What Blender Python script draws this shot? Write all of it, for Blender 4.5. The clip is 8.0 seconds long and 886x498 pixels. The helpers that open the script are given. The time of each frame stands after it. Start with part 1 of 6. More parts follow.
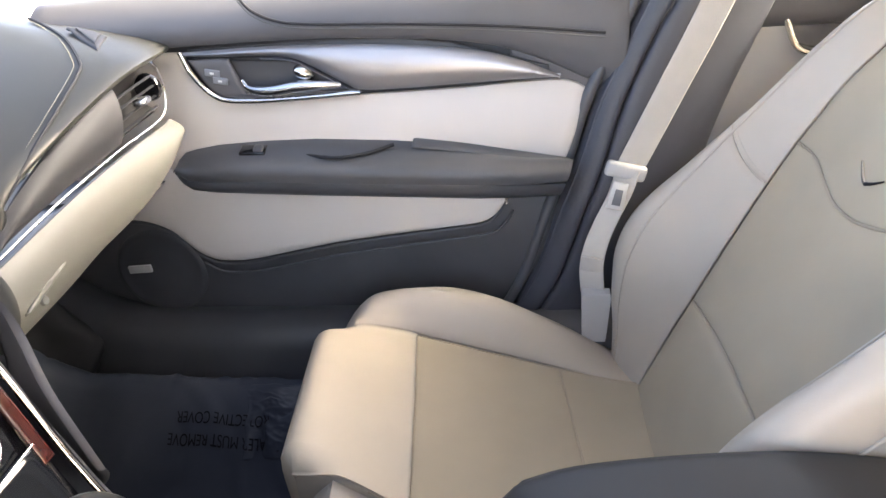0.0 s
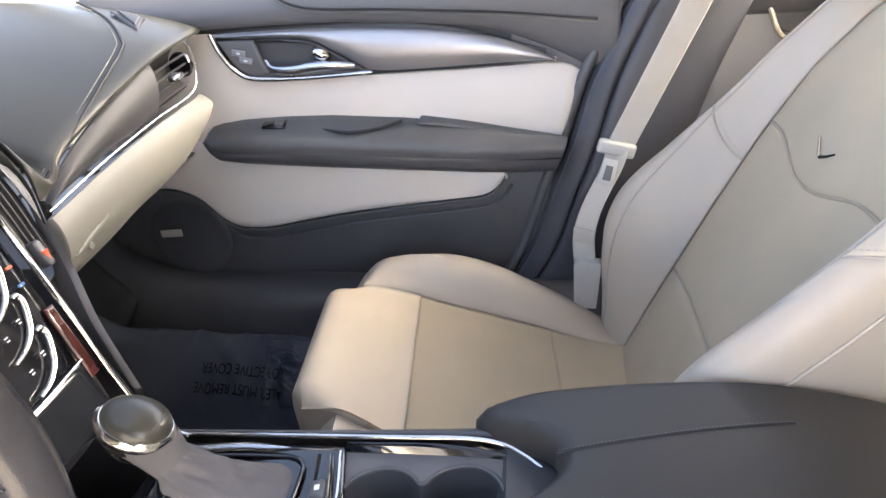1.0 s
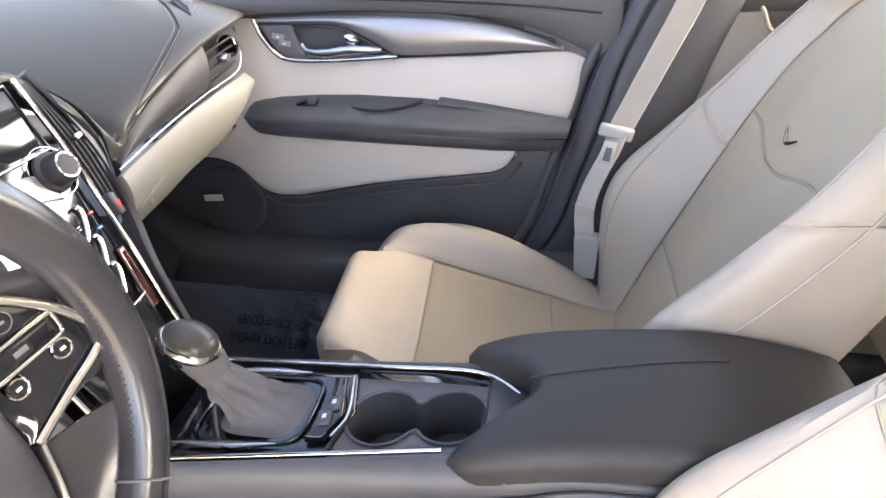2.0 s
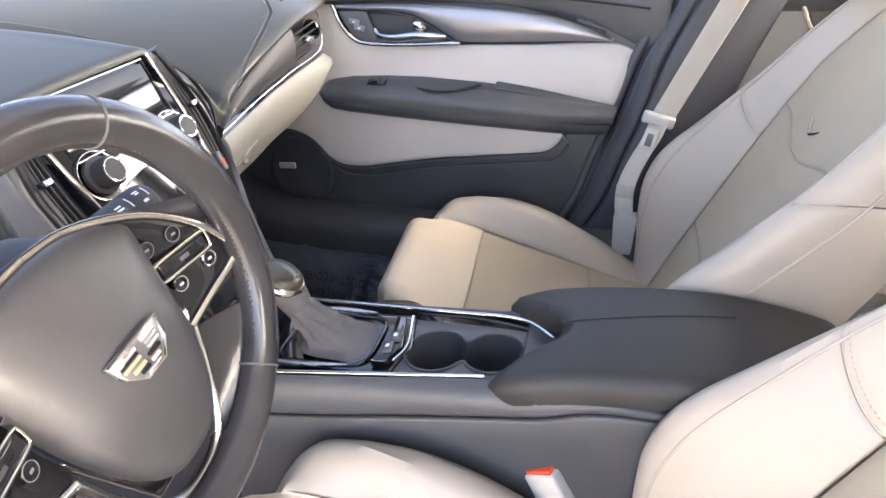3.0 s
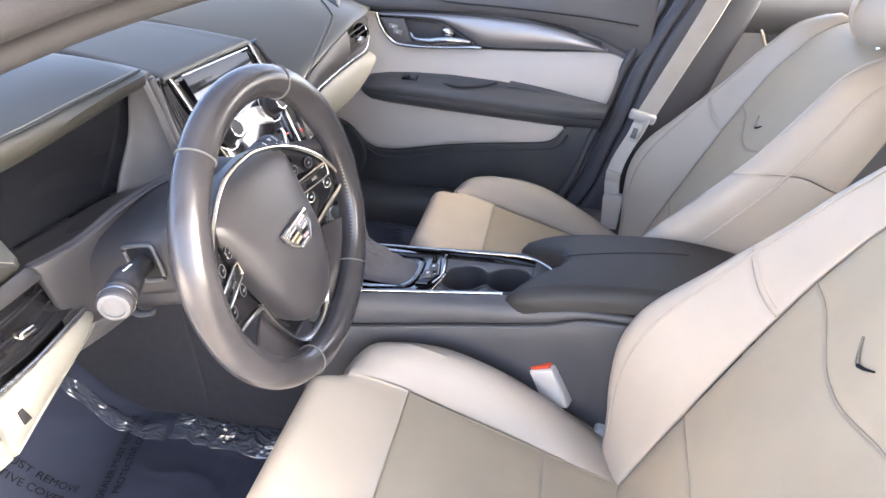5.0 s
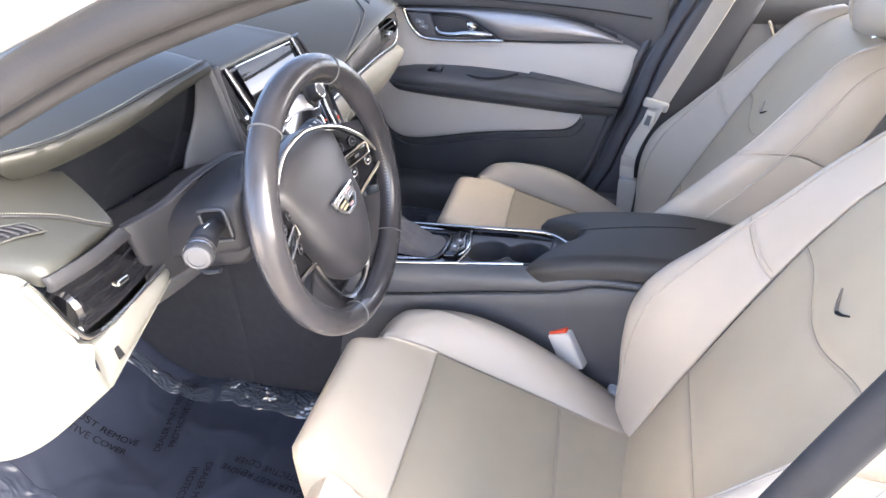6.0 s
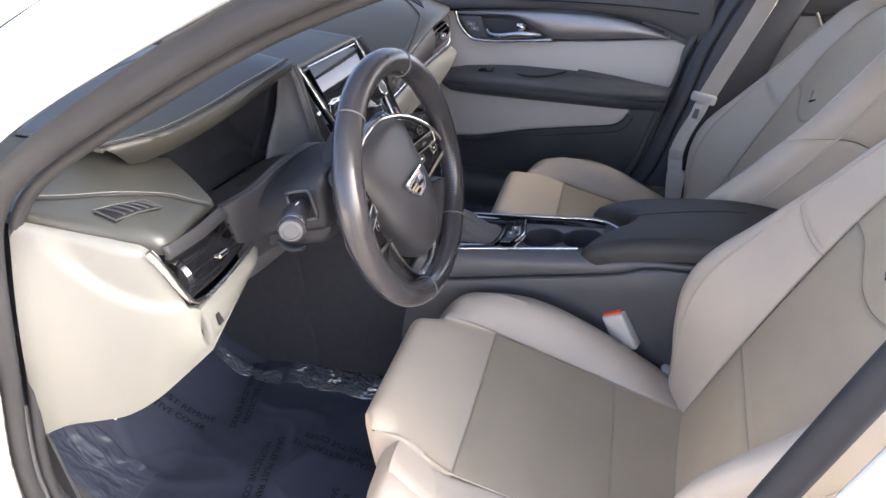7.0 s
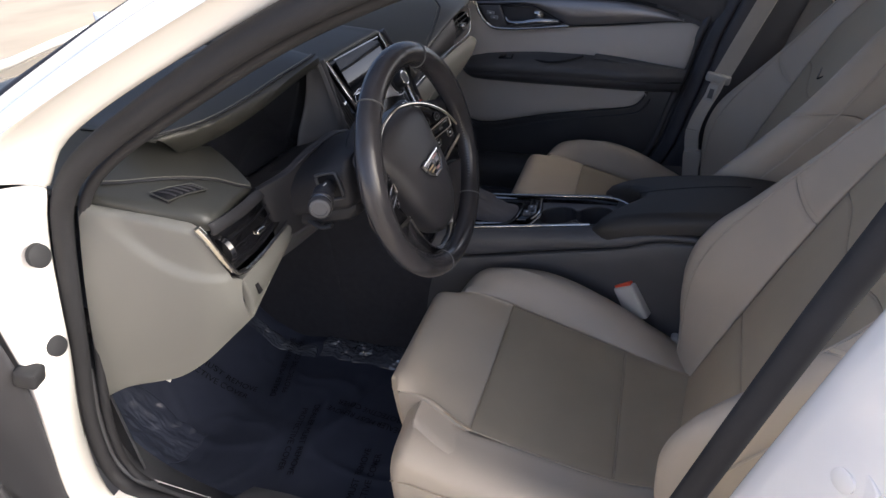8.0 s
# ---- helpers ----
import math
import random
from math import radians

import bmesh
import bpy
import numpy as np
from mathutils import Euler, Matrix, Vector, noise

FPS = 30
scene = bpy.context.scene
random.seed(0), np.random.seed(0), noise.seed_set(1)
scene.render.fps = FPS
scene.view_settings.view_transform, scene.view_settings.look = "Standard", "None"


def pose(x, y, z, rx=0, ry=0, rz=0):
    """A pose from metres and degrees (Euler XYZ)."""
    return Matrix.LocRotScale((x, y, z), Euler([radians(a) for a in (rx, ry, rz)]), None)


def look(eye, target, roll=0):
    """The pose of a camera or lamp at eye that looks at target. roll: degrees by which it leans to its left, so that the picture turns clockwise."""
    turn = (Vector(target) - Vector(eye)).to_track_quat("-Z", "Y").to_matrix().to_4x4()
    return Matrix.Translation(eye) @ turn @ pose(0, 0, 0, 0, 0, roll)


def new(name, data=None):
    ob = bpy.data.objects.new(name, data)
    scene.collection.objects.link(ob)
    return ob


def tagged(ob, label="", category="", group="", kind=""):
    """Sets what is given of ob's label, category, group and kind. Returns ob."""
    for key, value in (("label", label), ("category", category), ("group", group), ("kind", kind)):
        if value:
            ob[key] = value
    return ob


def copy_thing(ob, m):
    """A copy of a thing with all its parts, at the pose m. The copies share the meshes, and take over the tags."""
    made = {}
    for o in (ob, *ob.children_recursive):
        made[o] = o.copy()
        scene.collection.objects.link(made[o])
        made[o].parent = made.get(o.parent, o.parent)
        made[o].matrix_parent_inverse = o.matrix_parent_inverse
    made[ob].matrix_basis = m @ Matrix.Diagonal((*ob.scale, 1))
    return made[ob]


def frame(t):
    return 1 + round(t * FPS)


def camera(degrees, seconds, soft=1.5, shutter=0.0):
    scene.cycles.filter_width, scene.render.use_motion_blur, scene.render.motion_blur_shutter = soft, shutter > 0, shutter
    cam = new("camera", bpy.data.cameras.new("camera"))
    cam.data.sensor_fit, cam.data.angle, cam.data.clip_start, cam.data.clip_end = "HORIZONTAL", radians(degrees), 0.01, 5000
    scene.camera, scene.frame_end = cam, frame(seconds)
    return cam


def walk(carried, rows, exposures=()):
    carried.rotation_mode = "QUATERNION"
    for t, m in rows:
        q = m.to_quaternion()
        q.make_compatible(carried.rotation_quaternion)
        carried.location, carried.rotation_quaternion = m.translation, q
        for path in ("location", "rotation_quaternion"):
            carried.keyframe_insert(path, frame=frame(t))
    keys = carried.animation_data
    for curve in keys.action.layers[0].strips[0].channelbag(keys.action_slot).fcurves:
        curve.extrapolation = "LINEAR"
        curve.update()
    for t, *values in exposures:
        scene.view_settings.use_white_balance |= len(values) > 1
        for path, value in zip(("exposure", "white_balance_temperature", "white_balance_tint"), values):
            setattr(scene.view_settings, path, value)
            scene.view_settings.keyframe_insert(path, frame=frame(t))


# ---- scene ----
cam = camera(69.2, 8.0)
PATH = [
    (0, (0.144, -0.345, 1.177), (-0.043, 1.415, 0.246), -3.9),
    (0.5, (0.16, -0.397, 1.187), (-0.044, 1.347, 0.23), -3.8),
    (1, (0.192, -0.44, 1.183), (-0.072, 1.299, 0.232), -3.9),
    (2.5, (0.25, -0.622, 1.239), (-0.16, 1.05, 0.221), -2.8),
    (3, (0.258, -0.687, 1.255), (-0.223, 0.961, 0.228), -2.6),
    (3.5, (0.269, -0.76, 1.286), (-0.203, 0.887, 0.254), -2.2),
    (4, (0.27, -0.838, 1.299), (-0.18, 0.825, 0.282), -1.0),
    (4.5, (0.264, -0.912, 1.302), (-0.183, 0.76, 0.3), -0.1),
    (6, (0.285, -1.093, 1.33), (-0.223, 0.553, 0.313), -0.9),
    (6.5, (0.284, -1.132, 1.323), (-0.287, 0.5, 0.317), -2.0),
    (7, (0.275, -1.182, 1.329), (-0.353, 0.437, 0.338), -3.3),
    (7.5, (0.298, -1.22, 1.332), (-0.383, 0.37, 0.329), -4.4),
    (8, (0.333, -1.254, 1.354), (-0.389, 0.31, 0.338), -6.0),
]
EXPOSURES = [(0.0, 5.53, 7400, 4), (2.5, 5.42, 7100, 5), (4.5, 5.24, 6900, 6), (6.0, 5.09, 6500, 5), (6.5, 4.43, 6450, 5), (7.0, 4.26, 6450, 6), (7.5, 3.57, 6450, 6), (8.0, 2.68, 6450, 6)]
SKY, SUN, SUN_TO = 0.12, 0.6, (-11.1, -0.1, 0)
SPIN = -8
walk(cam, [(t, look(eye, target, roll)) for t, eye, target, roll in PATH], EXPOSURES)

# ---- sky and sun: bright, hazy daylight over a car parked in the open ----
world = bpy.data.worlds.new("sky")
scene.world = world
world.use_nodes = True
wn = world.node_tree.nodes
sky = wn.new("ShaderNodeTexSky")
sky.sky_type, sky.sun_disc = "NISHITA", False
sky.sun_elevation, sky.sun_rotation = radians(24), radians(85)
sky.dust_density, sky.air_density, sky.ozone_density = 4.0, 0.3, 0.5
world.node_tree.links.new(sky.outputs[0], wn["Background"].inputs[0])
wn["Background"].inputs[1].default_value = SKY
sun = new("sun", bpy.data.lights.new("sun", "SUN"))
sun.data.energy, sun.data.angle, sun.data.color = SUN, radians(10), (1.0, 0.985, 0.965)
sun.matrix_world = look((0, 0, 5), SUN_TO)


# ---- materials ----
def material(name, colour, rough=0.5, metal=0.0, vary=0.12, scale=6.0, grain=900.0, bump=0.15, spec=0.5, coat=0.0, cells=False):
    m = bpy.data.materials.new(name)
    m.use_nodes = True
    n, l = m.node_tree.nodes, m.node_tree.links
    b = n["Principled BSDF"]
    b.inputs["Metallic"].default_value = metal
    b.inputs["Specular IOR Level"].default_value = spec
    b.inputs["Coat Weight"].default_value = coat
    b.inputs["Coat Roughness"].default_value = 0.06
    co = n.new("ShaderNodeTexCoord")
    big = n.new("ShaderNodeTexNoise")
    big.inputs["Scale"].default_value, big.inputs["Detail"].default_value = scale, 5
    l.new(co.outputs["Object"], big.inputs["Vector"])
    ramp = n.new("ShaderNodeValToRGB")
    ramp.color_ramp.elements[0].position, ramp.color_ramp.elements[1].position = 0.3, 0.72
    ramp.color_ramp.elements[0].color = (*[c * (1 - vary) for c in colour], 1)
    ramp.color_ramp.elements[1].color = (*[min(1, c * (1 + vary * 0.6)) for c in colour], 1)
    l.new(big.outputs["Fac"], ramp.inputs["Fac"])
    l.new(ramp.outputs["Color"], b.inputs["Base Color"])
    mr = n.new("ShaderNodeMapRange")
    mr.inputs["To Min"].default_value, mr.inputs["To Max"].default_value = max(0.02, rough - 0.07), min(1, rough + 0.07)
    l.new(big.outputs["Fac"], mr.inputs["Value"])
    l.new(mr.outputs["Result"], b.inputs["Roughness"])
    if bump:
        if cells:
            fine = n.new("ShaderNodeTexVoronoi")
            fine.feature = "DISTANCE_TO_EDGE"
            out = fine.outputs["Distance"]
        else:
            fine = n.new("ShaderNodeTexNoise")
            fine.inputs["Detail"].default_value = 3
            out = fine.outputs["Fac"]
        fine.inputs["Scale"].default_value = grain
        l.new(co.outputs["Object"], fine.inputs["Vector"])
        bp = n.new("ShaderNodeBump")
        bp.inputs["Strength"].default_value, bp.inputs["Distance"].default_value = bump, 0.0006
        l.new(out, bp.inputs["Height"])
        soft = n.new("ShaderNodeBump")
        soft.inputs["Strength"].default_value, soft.inputs["Distance"].default_value = 0.12, 0.004
        l.new(big.outputs["Fac"], soft.inputs["Height"])
        l.new(soft.outputs["Normal"], bp.inputs["Normal"])
        l.new(bp.outputs["Normal"], b.inputs["Normal"])
    return m


BEIGE = material("light_leather", (0.435, 0.378, 0.308), 0.42, vary=0.05, scale=9, grain=620, bump=0.18, cells=True)
TAUPE = material("perforated_leather", (0.395, 0.333, 0.244), 0.58, vary=0.06, scale=9, grain=420, bump=0.25, cells=True, spec=0.3)
# Pale plastic given a dark base: shade near the doorway is in it.
BOARD = material("shaded_light_plastic", (0.138, 0.136, 0.125), 0.5, vary=0.04, scale=5, grain=800, bump=0.15, cells=True)
DOORCLOTH = material("light_door_leather", (0.64, 0.585, 0.535), 0.5, vary=0.04, scale=5, grain=700, bump=0.15, cells=True)
BLACK = material("black_soft_plastic", (0.080, 0.080, 0.086), 0.42, vary=0.2, scale=8, grain=700, bump=0.2, cells=True)
DASH = material("dark_stitched_leather", (0.031, 0.031, 0.027), 0.46, vary=0.14, scale=8, grain=600, bump=0.2, cells=True, spec=0.55)
WHEELHIDE = material("black_wheel_leather", (0.042, 0.040, 0.044), 0.195, vary=0.25, scale=14, grain=650, bump=0.18, cells=True)
HUBHIDE = material("black_hub_leather", (0.050, 0.048, 0.052), 0.40, vary=0.2, scale=14, grain=650, bump=0.18, cells=True)
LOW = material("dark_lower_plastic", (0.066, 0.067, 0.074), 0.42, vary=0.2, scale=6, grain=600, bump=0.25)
PILLAR = material("charcoal_pillar_trim", (0.118, 0.115, 0.121), 0.5, vary=0.12, scale=6, grain=900, bump=0.2)
GLOSS = material("piano_black", (0.008, 0.008, 0.01), 0.07, vary=0.1, bump=0, coat=0.6)
GLASSY = material("screen_glass", (0.012, 0.013, 0.016), 0.06, vary=0.1, bump=0, spec=0.5)
CHROME = material("chrome", (0.76, 0.73, 0.68), 0.11, 1.0, vary=0.04, scale=20, bump=0)
SATIN = material("satin_chrome", (0.6, 0.6, 0.61), 0.26, 1.0, vary=0.06, scale=20, bump=0)
ALU = material("smoked_aluminium", (0.35, 0.345, 0.36), 0.36, 0.75, vary=0.1, scale=4, grain=400, bump=0.05)
PILLARDARK = material("dark_pillar_plastic", (0.058, 0.060, 0.073), 0.48, vary=0.15, scale=6, grain=900, bump=0.2)
RUBBER = material("rubber_seal", (0.020, 0.020, 0.023), 0.68, vary=0.2, scale=12, grain=500, bump=0.25, spec=0.35)
PAINT = material("white_car_paint", (0.8, 0.775, 0.745), 0.22, vary=0.02, scale=2, bump=0, coat=0.8)
CARPET = material("black_carpet", (0.038, 0.038, 0.044), 0.95, vary=0.12, scale=60, grain=1500, bump=0.9, spec=0.1)
THREAD = material("pale_thread", (0.26, 0.245, 0.20), 0.7, vary=0.1, scale=60, bump=0)
SEATTHREAD = material("beige_thread", (0.43, 0.385, 0.32), 0.7, vary=0.1, scale=60, bump=0)
DARKTHREAD = material("grey_thread", (0.11, 0.11, 0.11), 0.7, vary=0.1, scale=60, bump=0)
SEAM = material("seam_shadow_leather", (0.37, 0.31, 0.235), 0.8, vary=0.1, scale=30, bump=0)
WEB = material("belt_webbing", (0.52, 0.475, 0.415), 0.75, vary=0.06, scale=30, grain=500, bump=0.5)
GREYP = material("pale_grey_plastic", (0.50, 0.48, 0.455), 0.45, vary=0.04, scale=20, grain=900, bump=0.1)
RED = material("red_plastic", (0.75, 0.09, 0.04), 0.35, vary=0.06, scale=20, bump=0)
BLUE = material("blue_enamel", (0.10, 0.24, 0.62), 0.3, vary=0.05, bump=0)
GOLD = material("gold_enamel", (0.66, 0.52, 0.30), 0.3, 0.6, vary=0.05, bump=0)
WHITEINK = material("white_print", (0.75, 0.75, 0.75), 0.6, vary=0.03, bump=0)
DARKINK = material("dark_print", (0.009, 0.009, 0.011), 0.6, vary=0.05, bump=0, spec=0.2)
COWL = material("matt_black_plastic", (0.026, 0.026, 0.03), 0.55, vary=0.2, scale=8, grain=700, bump=0.2, cells=True, spec=0.4)
HEAD = material("grey_headliner", (0.66, 0.64, 0.62), 0.9, vary=0.05, scale=20, grain=900, bump=0.4)
CONCRETE = material("tan_concrete", (0.33, 0.285, 0.225), 0.9, vary=0.18, scale=0.8, grain=60, bump=0.4)
MID = material("smooth_leather", (0.53, 0.45, 0.345), 0.47, vary=0.05, scale=9, grain=620, bump=0.18, cells=True)
PEARL = material("pale_enamel", (0.56, 0.55, 0.57), 0.25, 0.6, vary=0.05, scale=40, bump=0)
ROSE = material("faded_red_enamel", (0.60, 0.36, 0.34), 0.3, vary=0.05, bump=0)
GREYLOCK = material("grey_switch", (0.26, 0.27, 0.29), 0.35, vary=0.05, scale=20, bump=0)
WOOD = material("red_brown_gloss", (0.055, 0.010, 0.007), 0.1, vary=0.3, scale=30, bump=0, coat=0.5)
ARMHIDE = material("black_armrest_leather", (0.033, 0.031, 0.030), 0.55, vary=0.15, scale=9, grain=650, bump=0.2, cells=True)
KNOB = material("olive_black_knob", (0.045, 0.042, 0.034), 0.3, vary=0.15, scale=20, bump=0)
NUBUCK = material("grey_suede_boot", (0.105, 0.098, 0.103), 0.8, vary=0.2, scale=25, grain=900, bump=0.5)


def film_material(name, colour):
    m = material(name, colour, 0.37, vary=0.05, scale=3, grain=26, bump=0, spec=0.22)
    n, l = m.node_tree.nodes, m.node_tree.links
    b = n["Principled BSDF"]
    co = n.new("ShaderNodeTexCoord")
    a = n.new("ShaderNodeTexNoise")
    a.inputs["Scale"].default_value, a.inputs["Detail"].default_value, a.inputs["Distortion"].default_value = 12, 1.5, 0.4
    l.new(co.outputs["Object"], a.inputs["Vector"])
    p = n.new("ShaderNodeBump")
    p.inputs["Strength"].default_value, p.inputs["Distance"].default_value = 0.16, 0.006
    l.new(a.outputs["Fac"], p.inputs["Height"])
    c = n.new("ShaderNodeTexNoise")
    c.inputs["Scale"].default_value, c.inputs["Detail"].default_value, c.inputs["Distortion"].default_value = 34, 3, 1.0
    l.new(co.outputs["Object"], c.inputs["Vector"])
    q = n.new("ShaderNodeBump")
    q.inputs["Strength"].default_value, q.inputs["Distance"].default_value = 0.10, 0.002
    l.new(c.outputs["Fac"], q.inputs["Height"])
    l.new(q.outputs["Normal"], p.inputs["Normal"])
    l.new(p.outputs["Normal"], b.inputs["Normal"])
    return m


FILM = film_material("blue_protective_film", (0.036, 0.042, 0.064))
DARKFILM = film_material("dark_protective_film", (0.036, 0.042, 0.060))


# Windscreen made half opaque to cut the daylight on the seat backs.
GLASS = material("window_glass", (0.02, 0.025, 0.025), 0.03, vary=0.05, bump=0)
GLASS.node_tree.nodes["Principled BSDF"].inputs["Alpha"].default_value = 0.55
SIDEGLASS = material("side_window_glass", (0.02, 0.025, 0.025), 0.03, vary=0.05, bump=0)
SIDEGLASS.node_tree.nodes["Principled BSDF"].inputs["Alpha"].default_value = 0.08
# Darker copy of the door leather; the rear cabin's shade is in its colour.
REARSHADED = material("shaded_rear_door_leather", (0.29, 0.285, 0.275), 0.5, vary=0.05, scale=5, grain=700, bump=0.15, cells=True)
# Almost opaque unseen back pane, holding the low sun out of the cabin.
SUNBLOCK = material("sun_block_glass", (0.02, 0.022, 0.022), 0.05, vary=0.05, bump=0)
SUNBLOCK.node_tree.nodes["Principled BSDF"].inputs["Alpha"].default_value = 0.985
CLEARFILM = material("clear_crinkled_film", (0.06, 0.068, 0.088), 0.10, vary=0.2, scale=20, bump=0, spec=0.9, coat=0.8)


# ---- mesh helpers ----
def V(*a):
    return Vector(a)


def thing(name, label, category, at=(0, 0, 0), group="", kind=""):
    ob = new(name)
    ob.location = at
    ob.empty_display_size = 0.05
    return tagged(ob, label, category, group, kind)


def part(name, bm, mat, parent=None, label="", smooth=True):
    """Links a bmesh as one mesh object; its points are in the world, or in the frame of its thing."""
    bmesh.ops.remove_doubles(bm, verts=bm.verts, dist=1e-5)
    bmesh.ops.recalc_face_normals(bm, faces=bm.faces)
    me = bpy.data.meshes.new(name)
    bm.to_mesh(me)
    bm.free()
    me.materials.append(mat)
    if smooth:
        me.polygons.foreach_set("use_smooth", [True] * len(me.polygons))
        me.set_sharp_from_angle(angle=radians(46))
    ob = new(name, me)
    if parent:
        ob.parent = parent
        base = parent
        off = Vector()
        while base:
            off += base.location
            base = base.parent
        me.transform(Matrix.Translation(-off))
        me.update()
    return tagged(ob, label)


def spline(pts, n, closed=False):
    """Points evenly along a smooth curve through pts."""
    p = [Vector(q) for q in pts]
    if len(p) == 2:
        return [p[0].lerp(p[1], i / (n - 1)) for i in range(n)]
    dense = []
    k = len(p)
    for i in range(k if closed else k - 1):
        a = p[(i - 1) % k] if closed or i else p[0] * 2 - p[1]
        b, c = p[i], p[(i + 1) % k]
        d = p[(i + 2) % k] if closed or i + 2 < k else c * 2 - b
        for j in range(16):
            t = j / 16
            dense.append(0.5 * ((2 * b) + (c - a) * t + (2 * a - 5 * b + 4 * c - d) * t * t + (3 * b - a - 3 * c + d) * t ** 3))
    dense.append(p[0] if closed else p[-1])
    acc = [0.0]
    for a, b in zip(dense, dense[1:]):
        acc.append(acc[-1] + (b - a).length)
    out, j = [], 0
    steps = n if closed else n - 1
    for i in range(n):
        s = acc[-1] * i / steps
        while j < len(acc) - 2 and acc[j + 1] < s:
            j += 1
        w = (s - acc[j]) / max(1e-9, acc[j + 1] - acc[j])
        out.append(dense[j].lerp(dense[j + 1], min(1, max(0, w))))
    return out


def curve(pts, n=48):
    c = spline(pts, n)
    return lambda u: c[min(n - 2, int(u * (n - 1)))].lerp(c[min(n - 2, int(u * (n - 1))) + 1], u * (n - 1) - min(n - 2, int(u * (n - 1))))


def steps(n, e):
    """Parameters from 0 to 1 with extra rows near both ends, for a rolled edge e wide."""
    return [0, e * 0.12, e * 0.4, e] + [e + (1 - 2 * e) * i / n for i in range(1, n)] + [1 - e, 1 - e * 0.4, 1 - e * 0.12, 1]


def patch(fn, nu=24, nv=12, depth=0.012, eu=0.03, ev=0.05, face=(0.25, -0.6, 1.2), bm=None):
    """A padded panel: fn(u, v) gives its face, which looks towards the point face; its rim rolls back by depth."""
    bm = bm or bmesh.new()
    us, vs = steps(nu, eu), steps(nv, ev)

    def drop(t, e):
        k = min(t, 1 - t) / e
        return 0 if k >= 1 else 1 - math.sqrt(max(0, 1 - (1 - k) ** 2))

    h = 1e-3
    mid = fn(0.5, 0.5)
    flip = (fn(0.5 + h, 0.5) - fn(0.5 - h, 0.5)).cross(fn(0.5, 0.5 + h) - fn(0.5, 0.5 - h)).dot(Vector(face) - mid) < 0
    front = []
    for u in us:
        fr = []
        for v in vs:
            p = fn(u, v)
            uc, vc = min(1 - h, max(h, u)), min(1 - h, max(h, v))
            nrm = (fn(uc + h, vc) - fn(uc - h, vc)).cross(fn(uc, vc + h) - fn(uc, vc - h))
            nrm = nrm.normalized() if nrm.length > 1e-12 else V(0, 0, 1)
            if flip:
                nrm = -nrm
            k = max(drop(u, eu), drop(v, ev))
            fr.append(bm.verts.new(p - nrm * depth * k))
        front.append(fr)
    for i in range(len(us) - 1):
        for j in range(len(vs) - 1):
            q = (front[i][j], front[i + 1][j], front[i + 1][j + 1], front[i][j + 1])
            if len({tuple(round(c, 6) for c in x.co) for x in q}) > 2:
                bm.faces.new(q)
    return bm


def between(a, b, bulge=0.0, way=(0, 0, 0), power=1.0):
    """A face spanned from curve a to curve b, bulging by so much along way."""
    ca, cb, w = curve(a), curve(b), Vector(way)
    return lambda u, v: ca(u).lerp(cb(u), v) + w * bulge * (4 * v * (1 - v)) ** power


def loft(rings, caps=True, bm=None, closed=True):
    bm = bm or bmesh.new()
    rows = [[bm.verts.new(p) for p in r] for r in rings]
    k = len(rows[0])
    for a, b in zip(rows, rows[1:]):
        for i in range(k if closed else k - 1):
            bm.faces.new((a[i], a[(i + 1) % k], b[(i + 1) % k], b[i]))
    if caps and closed:
        bm.faces.new(rows[0][::-1])
        bm.faces.new(rows[-1])
    return bm


def tube(pts, r, seg=8, n=None, closed=False, flat=1.0, up=(0, 0, 1), bm=None, raw=False):
    """A round or flattened bar along a smooth curve; r is a number or a function of 0..1."""
    c = [Vector(p) for p in pts] if raw else spline(pts, n or max(8, 6 * len(pts)), closed)
    rad = r if callable(r) else (lambda t: r)
    rings, k = [], len(c)
    for i, p in enumerate(c):
        a = c[(i - 1) % k] if closed or i else c[0]
        b = c[(i + 1) % k] if closed or i < k - 1 else c[-1]
        d = (b - a).normalized()
        s = d.cross(Vector(up))
        s = s.normalized() if s.length > 1e-6 else d.orthogonal().normalized()
        q = s.cross(d)
        rr = rad(i / (k - 1))
        rings.append([p + s * (rr * math.cos(2 * math.pi * j / seg)) + q * (rr * flat * math.sin(2 * math.pi * j / seg)) for j in range(seg)])
    if closed:
        rings.append(rings[0])
    return loft(rings, not closed, bm)


def stitches(pts, n, size=0.0011, length=0.6, bm=None):
    """A row of short threads along a curve."""
    bm = bm or bmesh.new()
    c = spline(pts, n * 2 + 1)
    for i in range(n):
        a, b = c[2 * i], c[2 * i + 1]
        tube([a, a.lerp(b, length * 1.6)], size, 5, 2, bm=bm, raw=True)
    return bm


def box(size, bevel=0.002, m=None, bm=None, seg=2):
    b2 = bmesh.new()
    bmesh.ops.create_cube(b2, size=1)
    bmesh.ops.scale(b2, vec=size, verts=b2.verts)
    if bevel:
        bmesh.ops.bevel(b2, geom=b2.edges[:], offset=bevel, segments=seg, affect="EDGES", profile=0.5)
    if m:
        b2.transform(m)
    if bm is None:
        return b2
    me = bpy.data.meshes.new("t")
    b2.to_mesh(me)
    b2.free()
    bm.from_mesh(me)
    bpy.data.meshes.remove(me)
    return bm


def turned(profile, m, seg=24):
    """A round body from (radius, height) pairs about the z axis of m."""
    rings = [[m @ V(r * math.cos(2 * math.pi * j / seg), r * math.sin(2 * math.pi * j / seg), z) for j in range(seg)] for r, z in profile]
    return loft(rings)


